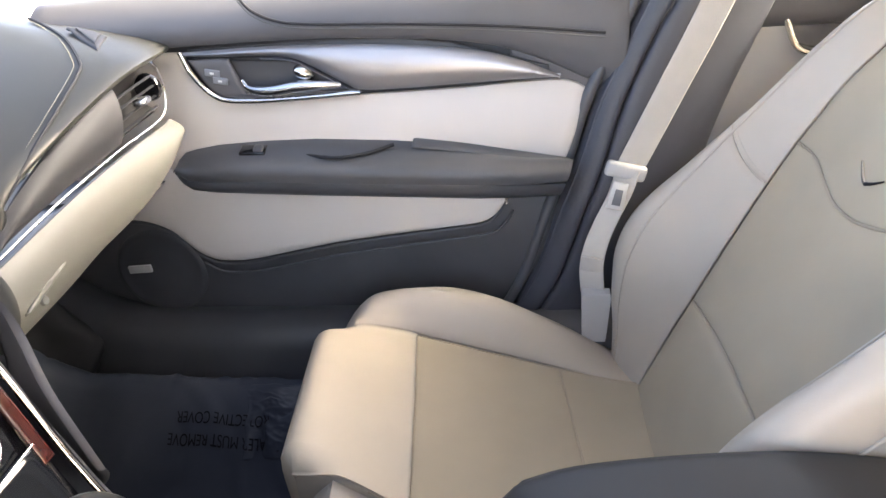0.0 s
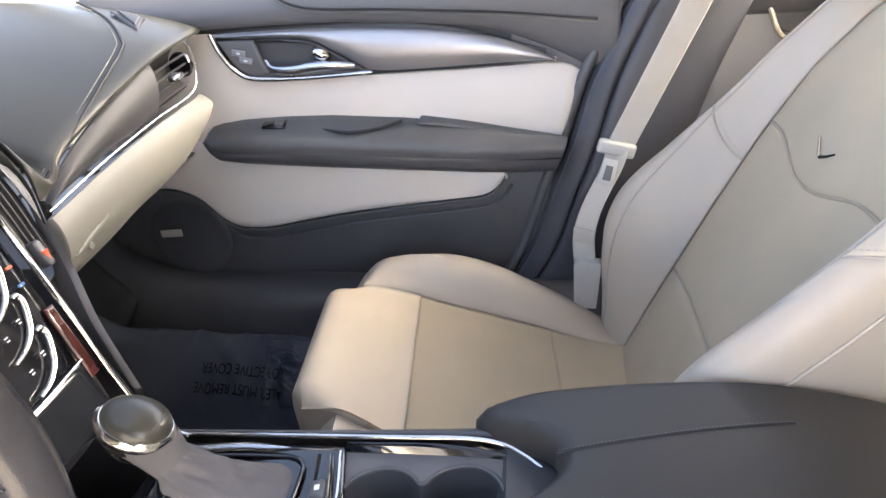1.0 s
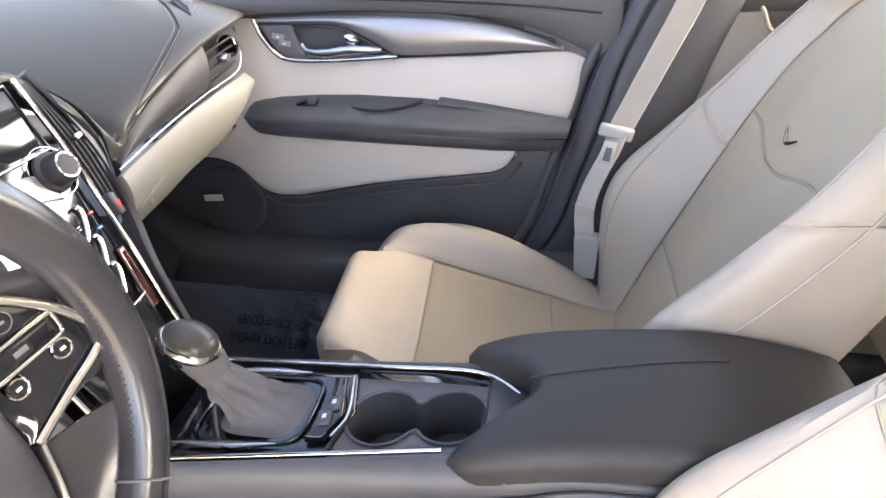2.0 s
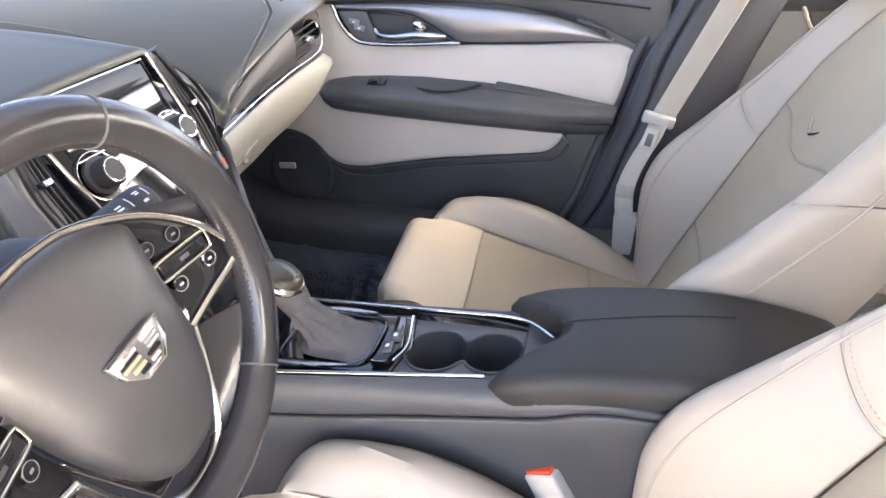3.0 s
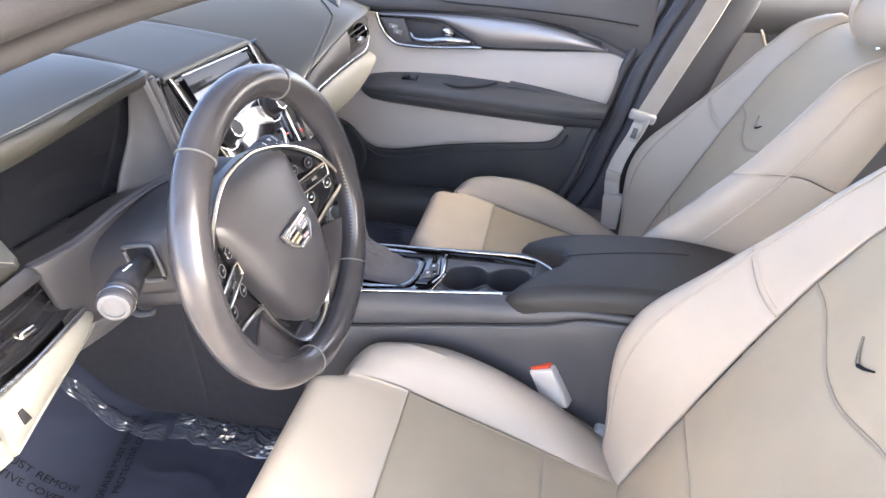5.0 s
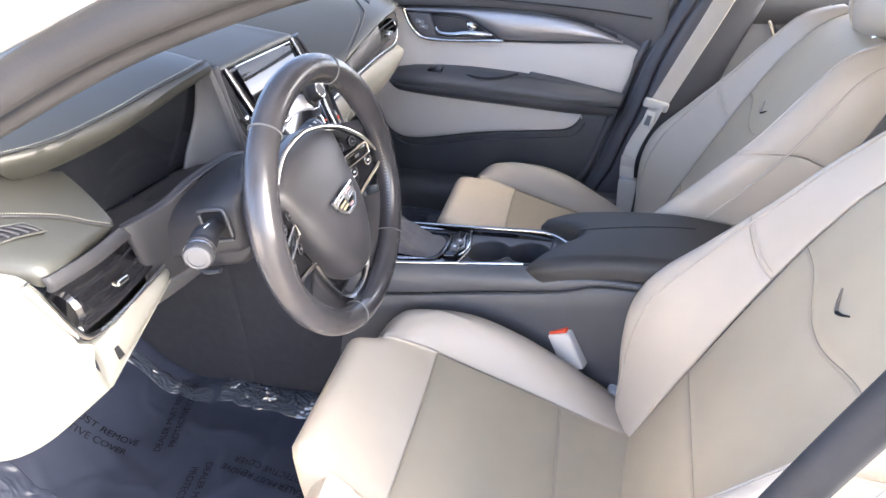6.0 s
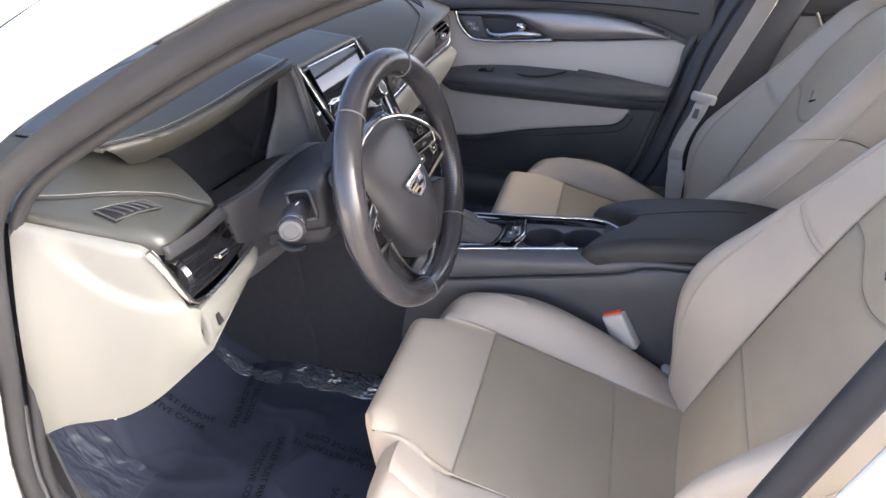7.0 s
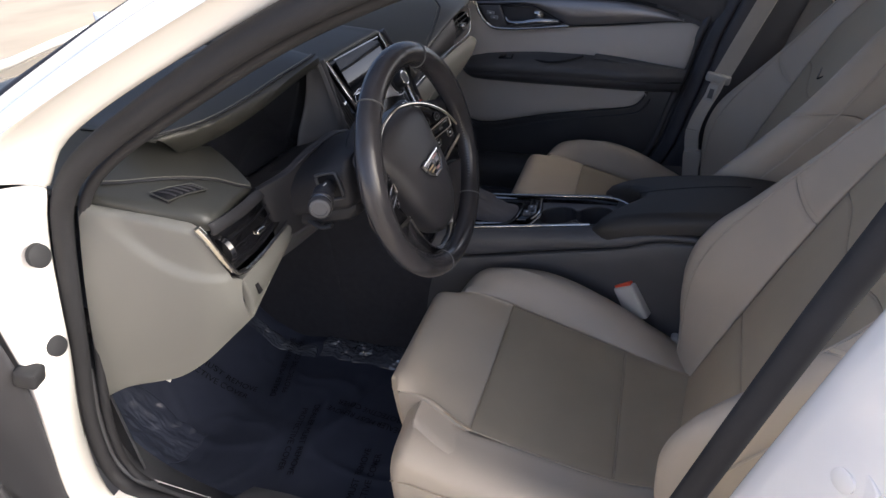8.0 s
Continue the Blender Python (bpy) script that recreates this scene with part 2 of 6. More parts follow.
def frame_of(p, x, z):
    """A pose at p whose x axis goes along x and whose z axis is nearest to z."""
    x = Vector(x).normalized()
    y = Vector(z).cross(x).normalized()
    return Matrix.Translation(p) @ Matrix((x, y, x.cross(y))).transposed().to_4x4()


def slab(outline, m, thick, bevel=0.002):
    """A plate with a bevelled rim from a plane outline, in the frame m (its face up)."""
    k = len(outline)
    c = [V(x, y, 0) for x, y in outline]
    area = sum(c[i].x * c[(i + 1) % k].y - c[(i + 1) % k].x * c[i].y for i in range(k))
    if area < 0:
        c.reverse()
    inner = []
    for i in range(k):
        d = (c[(i + 1) % k] - c[i - 1]).normalized()
        inner.append(c[i] + V(-d.y, d.x, 0) * bevel)
    rings = [c, [p + V(0, 0, thick - bevel) for p in c], [p.lerp(q, 0.3) + V(0, 0, thick - bevel * 0.3) for p, q in zip(c, inner)], [q + V(0, 0, thick) for q in inner]]
    bm = loft([[m @ p for p in r] for r in rings])
    bmesh.ops.triangulate(bm, faces=[f for f in bm.faces if len(f.verts) > 4])
    return bm


def lettering(text, size, mat, m, name, parent, label=""):
    cu = bpy.data.curves.new(name, "FONT")
    cu.body, cu.size, cu.extrude, cu.align_x = text, size, 0.0002, "CENTER"
    tmp = new(name, cu)
    me = bpy.data.meshes.new_from_object(tmp.evaluated_get(bpy.context.evaluated_depsgraph_get()))
    bpy.data.objects.remove(tmp)
    bpy.data.curves.remove(cu)
    bm = bmesh.new()
    bm.from_mesh(me)
    bpy.data.meshes.remove(me)
    bm.transform(m)
    return part(name, bm, mat, parent, label, smooth=False)


def smooth01(t):
    t = min(1, max(0, t))
    return t * t * (3 - 2 * t)


# ---- the setting: ground, car body, floor ----
def ground():
    bm = bmesh.new()
    bmesh.ops.create_grid(bm, x_segments=40, y_segments=40, size=300)
    tagged(part("ground", bm, CONCRETE), "tan sunlit concrete ground under the car", "ground", kind="structure")


def car_body():
    car = thing("car_body", "white painted car body with black door seals", "car body")
    # rocker and floor
    prof = lambda s: [V(0, s * 0.79, 0.20), V(0, s * 0.80, 0.33), V(0, s * 0.785, 0.385), V(0, s * 0.75, 0.40), V(0, s * 0.70, 0.405), V(0, s * 0.69, 0.25), V(0, s * 0.72, 0.2)]
    for s in (-1, 1):
        part("sill", loft([[p + V(x, -0.02, 0) for p in prof(s)] for x in (-0.62, -0.3, 0.1, 0.5, 1.3)]), PAINT, car, "white painted sill")
    # hinge pillar at the open front doorway: face towards the door, with its curved lower corner
    out = [(-0.425, -0.765, 1.05), (-0.465, -0.765, 0.97), (-0.53, -0.765, 0.79), (-0.605, -0.765, 0.60), (-0.635, -0.765, 0.44), (-0.60, -0.765, 0.36)]
    far = [(-0.50, -0.865, 1.07), (-0.518, -0.86, 0.95), (-0.525, -0.855, 0.866), (-0.530, -0.85, 0.752), (-0.556, -0.85, 0.63), (-0.587, -0.85, 0.503), (-0.60, -0.84, 0.40), (-0.59, -0.83, 0.33)]
    pillar = part("hinge_pillar", patch(between(out, far, 0.012, (1, 0, 0)), 24, 8, 0.02, 0.02, 0.10), PAINT, car, "white painted hinge pillar")
    for c in ((-0.470, -0.80, 0.970), (-0.528, -0.80, 0.808)):
        part("plug", turned([(0.0005, 0.004), (0.010, 0.004), (0.0145, 0.002), (0.015, -0.006)], frame_of(V(*c) + V(0.019, 0, 0), (0, 0, 1), (1, -0.1, 0.25)) @ Matrix.Diagonal((1.15, 1, 1, 1)), 20), RUBBER, pillar, "black rubber plug")
    part("door_check", box((0.034, 0.030, 0.030), 0.006, pose(-0.522, -0.846, 0.788, 0, 20, 20)), RUBBER, pillar, "dark door check bracket")
    # A pillar: two rounded white folds and the wheel of the windscreen side
    a0 = [(-0.425, -0.765, 1.05), (-0.36, -0.765, 1.115), (-0.20, -0.755, 1.195), (0.0, -0.735, 1.275), (0.16, -0.71, 1.33), (0.40, -0.68, 1.375)]
    a1 = [(-0.50, -0.865, 1.07), (-0.40, -0.84, 1.135), (-0.22, -0.80, 1.225), (-0.02, -0.77, 1.305), (0.15, -0.74, 1.36), (0.40, -0.70, 1.405)]
    a2 = [(-0.53, -0.85, 1.08), (-0.40, -0.82, 1.158), (-0.275, -0.80, 1.218), (-0.15, -0.785, 1.272), (0.02, -0.755, 1.335), (0.15, -0.725, 1.375), (0.40, -0.68, 1.415)]
    fold = part("a_pillar", patch(between(a0, a1, 0.012, (0.3, 0.2, 0.9)), 30, 10, 0.012, 0.01, 0.14), PAINT, car, "white painted windscreen pillar")
    part("a_pillar_outer", patch(between(a1, a2, 0.008, (-0.2, -0.9, 0.5)), 30, 10, 0.012, 0.01, 0.10), PAINT, fold)
    part("windscreen_trim", tube([(x - 0.012, y + 0.012, z + 0.004) for x, y, z in a2[:5]], lambda t: 0.016 * (1 - 0.8 * t), 8, 40), RUBBER, car, "black windscreen trim")
    # hinge-side seal: follows the doorway
    loop = [(0.40, -0.745, 1.335), (0.16, -0.745, 1.305), (-0.02, -0.75, 1.255), (-0.19, -0.752, 1.18), (-0.345, -0.755, 1.10), (-0.42, -0.755, 1.04), (-0.462, -0.755, 0.965), (-0.535, -0.755, 0.775), (-0.605, -0.755, 0.59), (-0.628, -0.752, 0.46), (-0.60, -0.75, 0.405), (-0.52, -0.75, 0.40), (-0.2, -0.75, 0.405), (0.15, -0.75, 0.41), (0.27, -0.75, 0.45), (0.32, -0.75, 0.62), (0.365, -0.75, 0.77), (0.43, -0.75, 0.98), (0.47, -0.75, 1.10), (0.52, -0.745, 1.24)]
    part("door_seal", tube(loop, 0.0155, 10, 150, flat=0.8, up=(0, 1, 0)), RUBBER, car, "black rubber door seal")
    part("door_seal", tube([(x + (0.018 if z < 1.0 and x < 0 else 0.006), y + 0.022, z - (0.016 if z > 1 else 0)) for x, y, z in loop[:13]], 0.008, 8, 110, up=(0, 1, 0)), RUBBER, car)
    # B pillar outside with striker
    b0 = [(0.30, -0.765, 0.40), (0.345, -0.765, 0.62), (0.385, -0.765, 0.77), (0.45, -0.765, 0.98), (0.49, -0.765, 1.10), (0.53, -0.75, 1.26), (0.56, -0.73, 1.36)]
    b1 = [(0.42, -0.84, 0.40), (0.455, -0.85, 0.62), (0.48, -0.85, 0.77), (0.53, -0.84, 0.98), (0.56, -0.82, 1.10), (0.60, -0.78, 1.26), (0.62, -0.74, 1.36)]
    bp = part("b_pillar", patch(between(b0, b1, 0.015, (-0.6, -0.8, 0)), 24, 8, 0.012, 0.02, 0.12), PAINT, car, "white painted door pillar")
    b2 = [(x + 0.35, y - 0.015, z) for x, y, z in b1]
    part("b_pillar_side", patch(between(b1, b2), 24, 8, 0.01, 0.02, 0.03), PAINT, bp)
    sf = frame_of((0.470, -0.816, 0.885), (0.6, -0.75, 0), (-0.75, -0.6, 0.1)) @ Matrix.Diagonal((0.8, 0.8, 0.7, 1))
    part("striker_plate", slab([(-0.028, -0.04), (0.03, -0.045), (0.036, 0.03), (0.02, 0.045), (-0.024, 0.04)], sf, 0.006, 0.003), PAINT, bp)
    part("striker_bolt", turned([(0.015, 0), (0.015, 0.008), (0.010, 0.011), (0.0005, 0.011)], sf @ pose(0.002, 0.018, 0.005), 18), PAINT, bp)
    part("striker_bolt", turned([(0.010, 0), (0.010, 0.008), (0.007, 0.010), (0.0005, 0.010)], sf @ pose(-0.004, -0.02, 0.005), 18), PAINT, bp)
    # dark flange outside the hinge pillar
    part("fender_liner", patch(between([(-0.53, -0.862, 0.90), (-0.535, -0.855, 0.752), (-0.560, -0.855, 0.63), (-0.590, -0.855, 0.503), (-0.60, -0.845, 0.38)], [(-0.70, -0.94, 0.90), (-0.70, -0.94, 0.74), (-0.69, -0.93, 0.62), (-0.65, -0.90, 0.54), (-0.61, -0.86, 0.42)]), 16, 4, 0.006, 0.03, 0.05), COWL, car, "black splash liner")
    # bonnet, cowl and fender in front of the windscreen
    part("bonnet", patch(lambda u, v: V(-1.02 - 1.1 * u, -0.80 + 1.6 * v, 1.10 - 0.16 * u - 0.10 * u * u - 0.12 * (2 * v - 1) ** 2 + 0.02 * math.exp(-((abs(2 * v - 1) - 0.55) / 0.06) ** 2)), 20, 40, 0.02, 0.02, 0.02), PAINT, car, "white painted bonnet")
    part("cowl", patch(lambda u, v: V(-0.86 - 0.17 * u, -0.78 + 1.56 * v, 1.055 - 0.01 * u - 0.07 * (2 * v - 1) ** 2), 6, 20, 0.01, 0.1, 0.02), LOW, car, "black wiper cowl")
    part("wiper_arm", tube([(-0.93, -0.62, 1.035), (-0.90, -0.3, 1.075), (-0.89, 0.1, 1.085)], 0.008, 8, flat=0.7), RUBBER, car, "black wiper arm")
    # roof, with its lining as the cabin's ceiling
    part("roof", patch(lambda u, v: V(0.04 + 1.58 * u, -0.66 + 1.32 * v, 1.43 - 0.05 * (2 * v - 1) ** 2 - 0.09 * (u - 0.45) ** 2), 12, 12, 0.03, 0.03, 0.03), PAINT, car)
    for s in (-1, 1):
        part("roof_rail", tube([(0.10, s * 0.64, 1.345), (0.5, s * 0.655, 1.375), (1.1, s * 0.64, 1.37), (1.6, s * 0.60, 1.30)], 0.03, 10, up=(0, 1, 0)), PILLAR, car)
    part("a_pillar_trim", tube([(-0.80, 0.70, 1.09), (-0.4, 0.695, 1.19), (0.0, 0.67, 1.30), (0.2, 0.65, 1.36)], 0.035, 10, 24, flat=0.7), HEAD, car, "light grey pillar trim")
    # unseen rear pillars, added to block sun leaking in past the rear windows
    for s in (-1, 1):
        part("c_pillar_sun_block", patch(between([(1.16, s * 0.660, 1.36), (1.30, s * 0.700, 1.20), (1.36, s * 0.745, 1.03)], [(1.74, s * 0.640, 1.42), (1.76, s * 0.690, 1.20), (1.78, s * 0.740, 1.02)]), 10, 8, 0.02, 0.04, 0.04, (1.4, 0, 1.2)), HEAD, car)
    part("rear_body", patch(lambda u, v: V(1.75, -0.80 + 1.6 * u, 0.2 + 0.85 * v), 6, 6, 0.02), PAINT, car)
    for s in (1,):
        part("rear_quarter", patch(lambda u, v: V(0.3 + 1.45 * u, 0.82, 0.2 + 0.78 * v), 6, 6, 0.02), PAINT, car)
        part("front_quarter", patch(lambda u, v: V(-2.1 + 1.6 * u, 0.84 - 0.06 * (1 - u), 0.25 + 0.72 * v), 6, 6, 0.02), PAINT, car)
        part("outer_door_skin", patch(lambda u, v: V(-0.5 + 0.8 * u, 0.83, 0.2 + 0.78 * v), 6, 6, 0.02), PAINT, car)
    part("front_quarter", patch(lambda u, v: V(-2.1 + 1.45 * u, -0.87 + 0.06 * (1 - u), 0.5 + 0.55 * v), 6, 6, 0.02), PAINT, car)
    part("rear_door_skin", patch(lambda u, v: V(0.75 + 1.0 * u, -0.83, 0.2 + 0.78 * v), 6, 6, 0.02), PAINT, car)


def glazing():
    w = thing("windshield", "laminated windscreen glass above the dashboard, darkened to dim the seat backs", "windshield", (-0.4, 0, 1.2))
    part("pane", patch(lambda u, v: V(-0.86 + 0.98 * u + 0.10 * (2 * v - 1) ** 2 * (1 - u), (-0.72 + 1.44 * v) * (1 - 0.12 * u), 1.09 + 0.30 * u - 0.03 * (2 * v - 1) ** 2), 8, 12, 0.003), GLASS, w)
    g = thing("side_window", "clear side glass above the passenger door", "window", (0, 0.7, 1.2))
    part("pane", patch(lambda u, v: V(-0.55 + 0.9 * u, 0.735 - 0.06 * v, 1.06 + 0.29 * v * min(1, 0.15 + u * 1.6)), 8, 6, 0.003), SIDEGLASS, g)
    r = thing("rear_window", "clear side glass and sun-blocking back pane round the rear seats", "window", (1.2, 0, 1.2))
    part("back_pane", patch(lambda u, v: V(1.74 - 0.14 * u, -0.72 + 1.44 * v, 1.03 + 0.40 * u), 6, 8, 0.003), SUNBLOCK, r)
    for s in (-1, 1):
        part("side_pane", patch(lambda u, v, s=s: V(0.62 + 1.1 * u, s * (0.755 - 0.09 * v), 1.04 + 0.33 * v), 8, 6, 0.003, face=(1, 0, 1.1)), SIDEGLASS, r)


def cabin_floor():
    fn = lambda u, v: V(-0.98 + 2.4 * u, -0.70 + 1.39 * v, 0.285 + 0.27 * (1 - smooth01((u * 2.4) / 0.36)) + (0.012 * noise.noise(V(u * 9, v * 6, 0))))
    fl = part("floor", patch(fn, 60, 30, 0.02, 0.01, 0.01), CARPET)
    tagged(fl, "black carpeted car floor rising into the footwells", "floor", kind="structure")
    wall = part("wall_front", patch(lambda u, v: V(-0.99, -0.72 + 1.44 * u, 0.30 + 0.75 * v), 6, 6, 0.02), LOW)
    tagged(wall, "black firewall closing the footwells", "wall", kind="structure")
    wall = part("wall_rear", patch(lambda u, v: V(1.42, -0.72 + 1.44 * u, 0.25 + 0.80 * v), 6, 6, 0.02), LOW)
    tagged(wall, "dark bulkhead behind the rear seat", "wall", kind="structure")
    wall = part("wall_driver_side", patch(lambda u, v: V(-1.0 + 0.40 * u, -0.70, 0.24 + 0.72 * v), 6, 6, 0.01), LOW)
    tagged(wall, "black inner side of the footwell", "wall", kind="structure")
    ce = part("ceiling", patch(lambda u, v: V(0.06 + 1.48 * u, -0.63 + 1.26 * v, 1.385 - 0.04 * (2 * v - 1) ** 2 - 0.07 * (u - 0.45) ** 2), 10, 10, 0.01), HEAD)
    tagged(ce, "light grey fabric headliner", "ceiling", kind="structure")
    t = part("trim_driver_sill", loft([[V(x, -0.735, 0.405 - k), V(x, -0.70, 0.418 - k), V(x, -0.665, 0.40 - k), V(x, -0.655, 0.33 - k), V(x, -0.65, 0.28 - k), V(x, -0.74, 0.28 - k)] for x, k in ((-0.46, 0.08), (-0.38, 0.010), (-0.3, 0.0), (0, 0.0), (0.3, 0.0), (0.5, 0.0))]), LOW)
    tagged(t, "black plastic sill trim along the doorway", "trim", kind="structure")
    t = part("trim_driver_kick", patch(between([(-0.555, -0.738, 0.70), (-0.595, -0.738, 0.58), (-0.618, -0.738, 0.47), (-0.596, -0.738, 0.418), (-0.52, -0.737, 0.410), (-0.42, -0.736, 0.411), (-0.28, -0.736, 0.412)], [(-0.66, -0.655, 0.70), (-0.70, -0.655, 0.55), (-0.70, -0.652, 0.43), (-0.63, -0.65, 0.36), (-0.53, -0.65, 0.325), (-0.42, -0.65, 0.31), (-0.28, -0.65, 0.31)], 0.014, (0.5, -0.2, 0.8)), 30, 10, 0.012, 0.02, 0.06), LOW)
    tagged(t, "scuffed black plastic kick trim inside the doorway", "trim", kind="structure")
    rows = []
    for x, lift in ((-0.80, 0.14), (-0.70, 0.09), (-0.64, 0.04), (-0.57, 0.008), (-0.45, 0), (-0.2, 0), (0.1, 0), (0.4, 0)):
        rows.append(spline([(x, 0.72, 0.50 + lift), (x, 0.665, 0.517 + lift), (x, 0.625, 0.512 + lift), (x, 0.595, 0.492 + lift * 0.6), (x, 0.58, 0.43 + lift * 0.3), (x, 0.567, 0.36), (x, 0.545, 0.27), (x, 0.72, 0.26)], 26))
    t = part("trim_passenger_sill", loft(rows), LOW)
    tagged(t, "black plastic sill trim beside the passenger footwell", "trim", kind="structure")
    # kick panel rounding off the footwell's corner
    t = part("trim_kick_panel", patch(between([(-0.60, 0.60, 0.50), (-0.68, 0.60, 0.60), (-0.70, 0.60, 0.80)], [(-0.74, 0.50, 0.30), (-0.84, 0.50, 0.45), (-0.88, 0.50, 0.80)], 0.03, (0.7, -0.6, 0.2)), 12, 12, 0.02), COWL)
    tagged(t, "black plastic kick panel", "trim", kind="structure")


# ---- passenger door ----
def passenger_door():
    d = thing("passenger_door", "closed car door with light leather panel, black armrest and smoked aluminium trim", "car door", (0, 0.7, 0.45))
    P = lambda pts, y: [(x, y, z) for x, z in pts]
    part("upper_pad", patch(between([(-0.60, 0.665, 1.0), (-0.36, 0.667, 1.007), (-0.14, 0.667, 1.010), (0.037, 0.670, 1.0), (0.123, 0.674, 0.988), (0.183, 0.680, 0.970), (0.24, 0.690, 0.944), (0.29, 0.692, 0.918), (0.34, 0.695, 0.895)], [(-0.60, 0.71, 1.085), (-0.36, 0.71, 1.095), (0, 0.71, 1.095), (0.2, 0.71, 1.095), (0.34, 0.71, 1.09)], 0.035, (0, -1, 0.1), 0.7), 40, 12, 0.012, 0.01, 0.06), PILLAR, d, "charcoal padded door top")
    seam = [(-0.245, 0.648, 1.085), (-0.225, 0.645, 1.062), (-0.19, 0.643, 1.046), (-0.14, 0.642, 1.039), (-0.009, 0.642, 1.033), (0.157, 0.646, 1.021), (0.30, 0.655, 1.004)]
    part("seam", tube(seam, 0.0022, 6, 60), RUBBER, d)
    part("seam", tube([(x, y - 0.002, z - 0.006) for x, y, z in seam], 0.0012, 6, 60), DARKTHREAD, d)
    # light panels
    part("panel_upper", patch(between(P([(-0.62, 1.0), (-0.45, 1.0), (-0.367, 1.001), (-0.355, 0.97), (-0.33, 0.936), (-0.295, 0.920), (-0.208, 0.918), (-0.08, 0.924), (0.07, 0.928), (0.236, 0.935), (0.284, 0.917)], 0.683), P([(-0.62, 0.79), (-0.3, 0.79), (0.0, 0.79), (0.15, 0.79), (0.248, 0.79)], 0.672), 0.012, (0, -1, 0)), 60, 14, 0.014, 0.006, 0.03), DOORCLOTH, d, "light leather door panel")
    lowtop = P([(-0.66, 0.82), (-0.56, 0.82), (-0.4, 0.81), (-0.2, 0.80), (0.0, 0.79), (0.10, 0.775), (0.152, 0.745)], 0.668)
    low = P([(-0.66, 0.66), (-0.60, 0.692), (-0.555, 0.708), (-0.523, 0.712), (-0.488, 0.706), (-0.45, 0.685), (-0.418, 0.646), (-0.385, 0.627), (-0.34, 0.625), (-0.303, 0.629), (-0.15, 0.659), (0.0, 0.679), (0.08, 0.689), (0.115, 0.696), (0.135, 0.712), (0.150, 0.737)], 0.660)
    part("panel_lower", patch(between(lowtop, low, 0.010, (0, -1, 0)), 60, 12, 0.016, 0.006, 0.05), DOORCLOTH, d, "light leather lower panel")
    part("panel_edge", tube([(x, y + 0.004, z - 0.003) for x, y, z in low], 0.0028, 8, 90, up=(0, 1, 0)), BLACK, d)
    part("pocket_lip", tube([(x + 0.012, y - 0.004, z - 0.018) for x, y, z in low[6:]], 0.0026, 8, 60, up=(0, 1, 0)), LOW, d)
    # dark lower skin
    part("lower_skin", patch(between(P([(-0.80, 0.80), (-0.5, 0.80), (0.0, 0.80), (0.26, 0.80)], 0.690), P([(-0.80, 0.44), (-0.5, 0.44), (0.0, 0.44), (0.18, 0.46)], 0.705), 0.022, (0, -1, 0)), 30, 14, 0.012, 0.01, 0.02), BLACK, d, "black plastic lower door skin")
    part("inner_core", patch(lambda u, v: V(-0.62 + 0.93 * u, 0.703, 0.46 + 0.60 * v), 10, 8, 0.004, 0.02, 0.02), LOW, d)
    part("edge_backing", patch(between([(0.18, 0.712, 1.075), (0.22, 0.712, 0.90), (0.19, 0.714, 0.75), (0.12, 0.716, 0.45)], [(0.44, 0.712, 1.075), (0.40, 0.712, 0.90), (0.36, 0.714, 0.75), (0.28, 0.716, 0.45)]), 12, 6, 0.004, 0.02, 0.03), LOW, d, "black door edge")
    part("trim_end", patch(between(P([(0.16, 0.985), (0.24, 0.957), (0.33, 0.915)], 0.688), P([(0.16, 0.93), (0.24, 0.925), (0.32, 0.885)], 0.688)), 10, 5, 0.004), PILLAR, d)
    part("trim_backing", patch(between(P([(-0.358, 1.004), (0.0, 1.006), (0.22, 0.955)], 0.680), P([(-0.30, 0.928), (0.0, 0.932), (0.22, 0.941)], 0.680)), 8, 4, 0.004), LOW, d)
    # loudspeaker grille and badge
    part("speaker_grille", turned([(0.088, 0.0), (0.086, 0.003), (0.078, 0.0045), (0.074, 0.0025), (0.05, 0.004), (0.0005, 0.005)], frame_of((-0.505, 0.676, 0.600), (1, 0, 0), (0, -1, 0)), 40), LOW, d, "black round loudspeaker grille")
    part("badge", box((0.044, 0.006, 0.015), 0.0015, pose(-0.522, 0.638, 0.627, 0, -3, 0)), GREYP, d, "small satin speaker badge")
    # armrest: padded top above a dark lower body
    xs = [-0.414, -0.411, -0.405, -0.393, -0.372, -0.33, -0.25, -0.162, -0.03, 0.05, 0.109, 0.18, 0.246]
    zt = curve([(x, 0, z) for x, z in ((-0.414, 0.818), (-0.408, 0.829), (-0.390, 0.840), (-0.318, 0.853), (-0.162, 0.857), (-0.03, 0.850), (0.109, 0.833), (0.246, 0.806))], 80)
    zf = curve([(x, 0, z) for x, z in ((-0.414, 0.812), (-0.405, 0.821), (-0.38, 0.829), (-0.297, 0.835), (-0.149, 0.829), (-0.023, 0.823), (0.11, 0.818), (0.246, 0.810))], 80)
    zb = curve([(x, 0, z) for x, z in ((-0.414, 0.804), (-0.408, 0.794), (-0.392, 0.784), (-0.342, 0.775), (-0.167, 0.764), (0.042, 0.754), (0.246, 0.744))], 80)
    zof = lambda c, x: min((c(i / 100) for i in range(101)), key=lambda p: abs(p.x - x)).z
    top, low = [], []
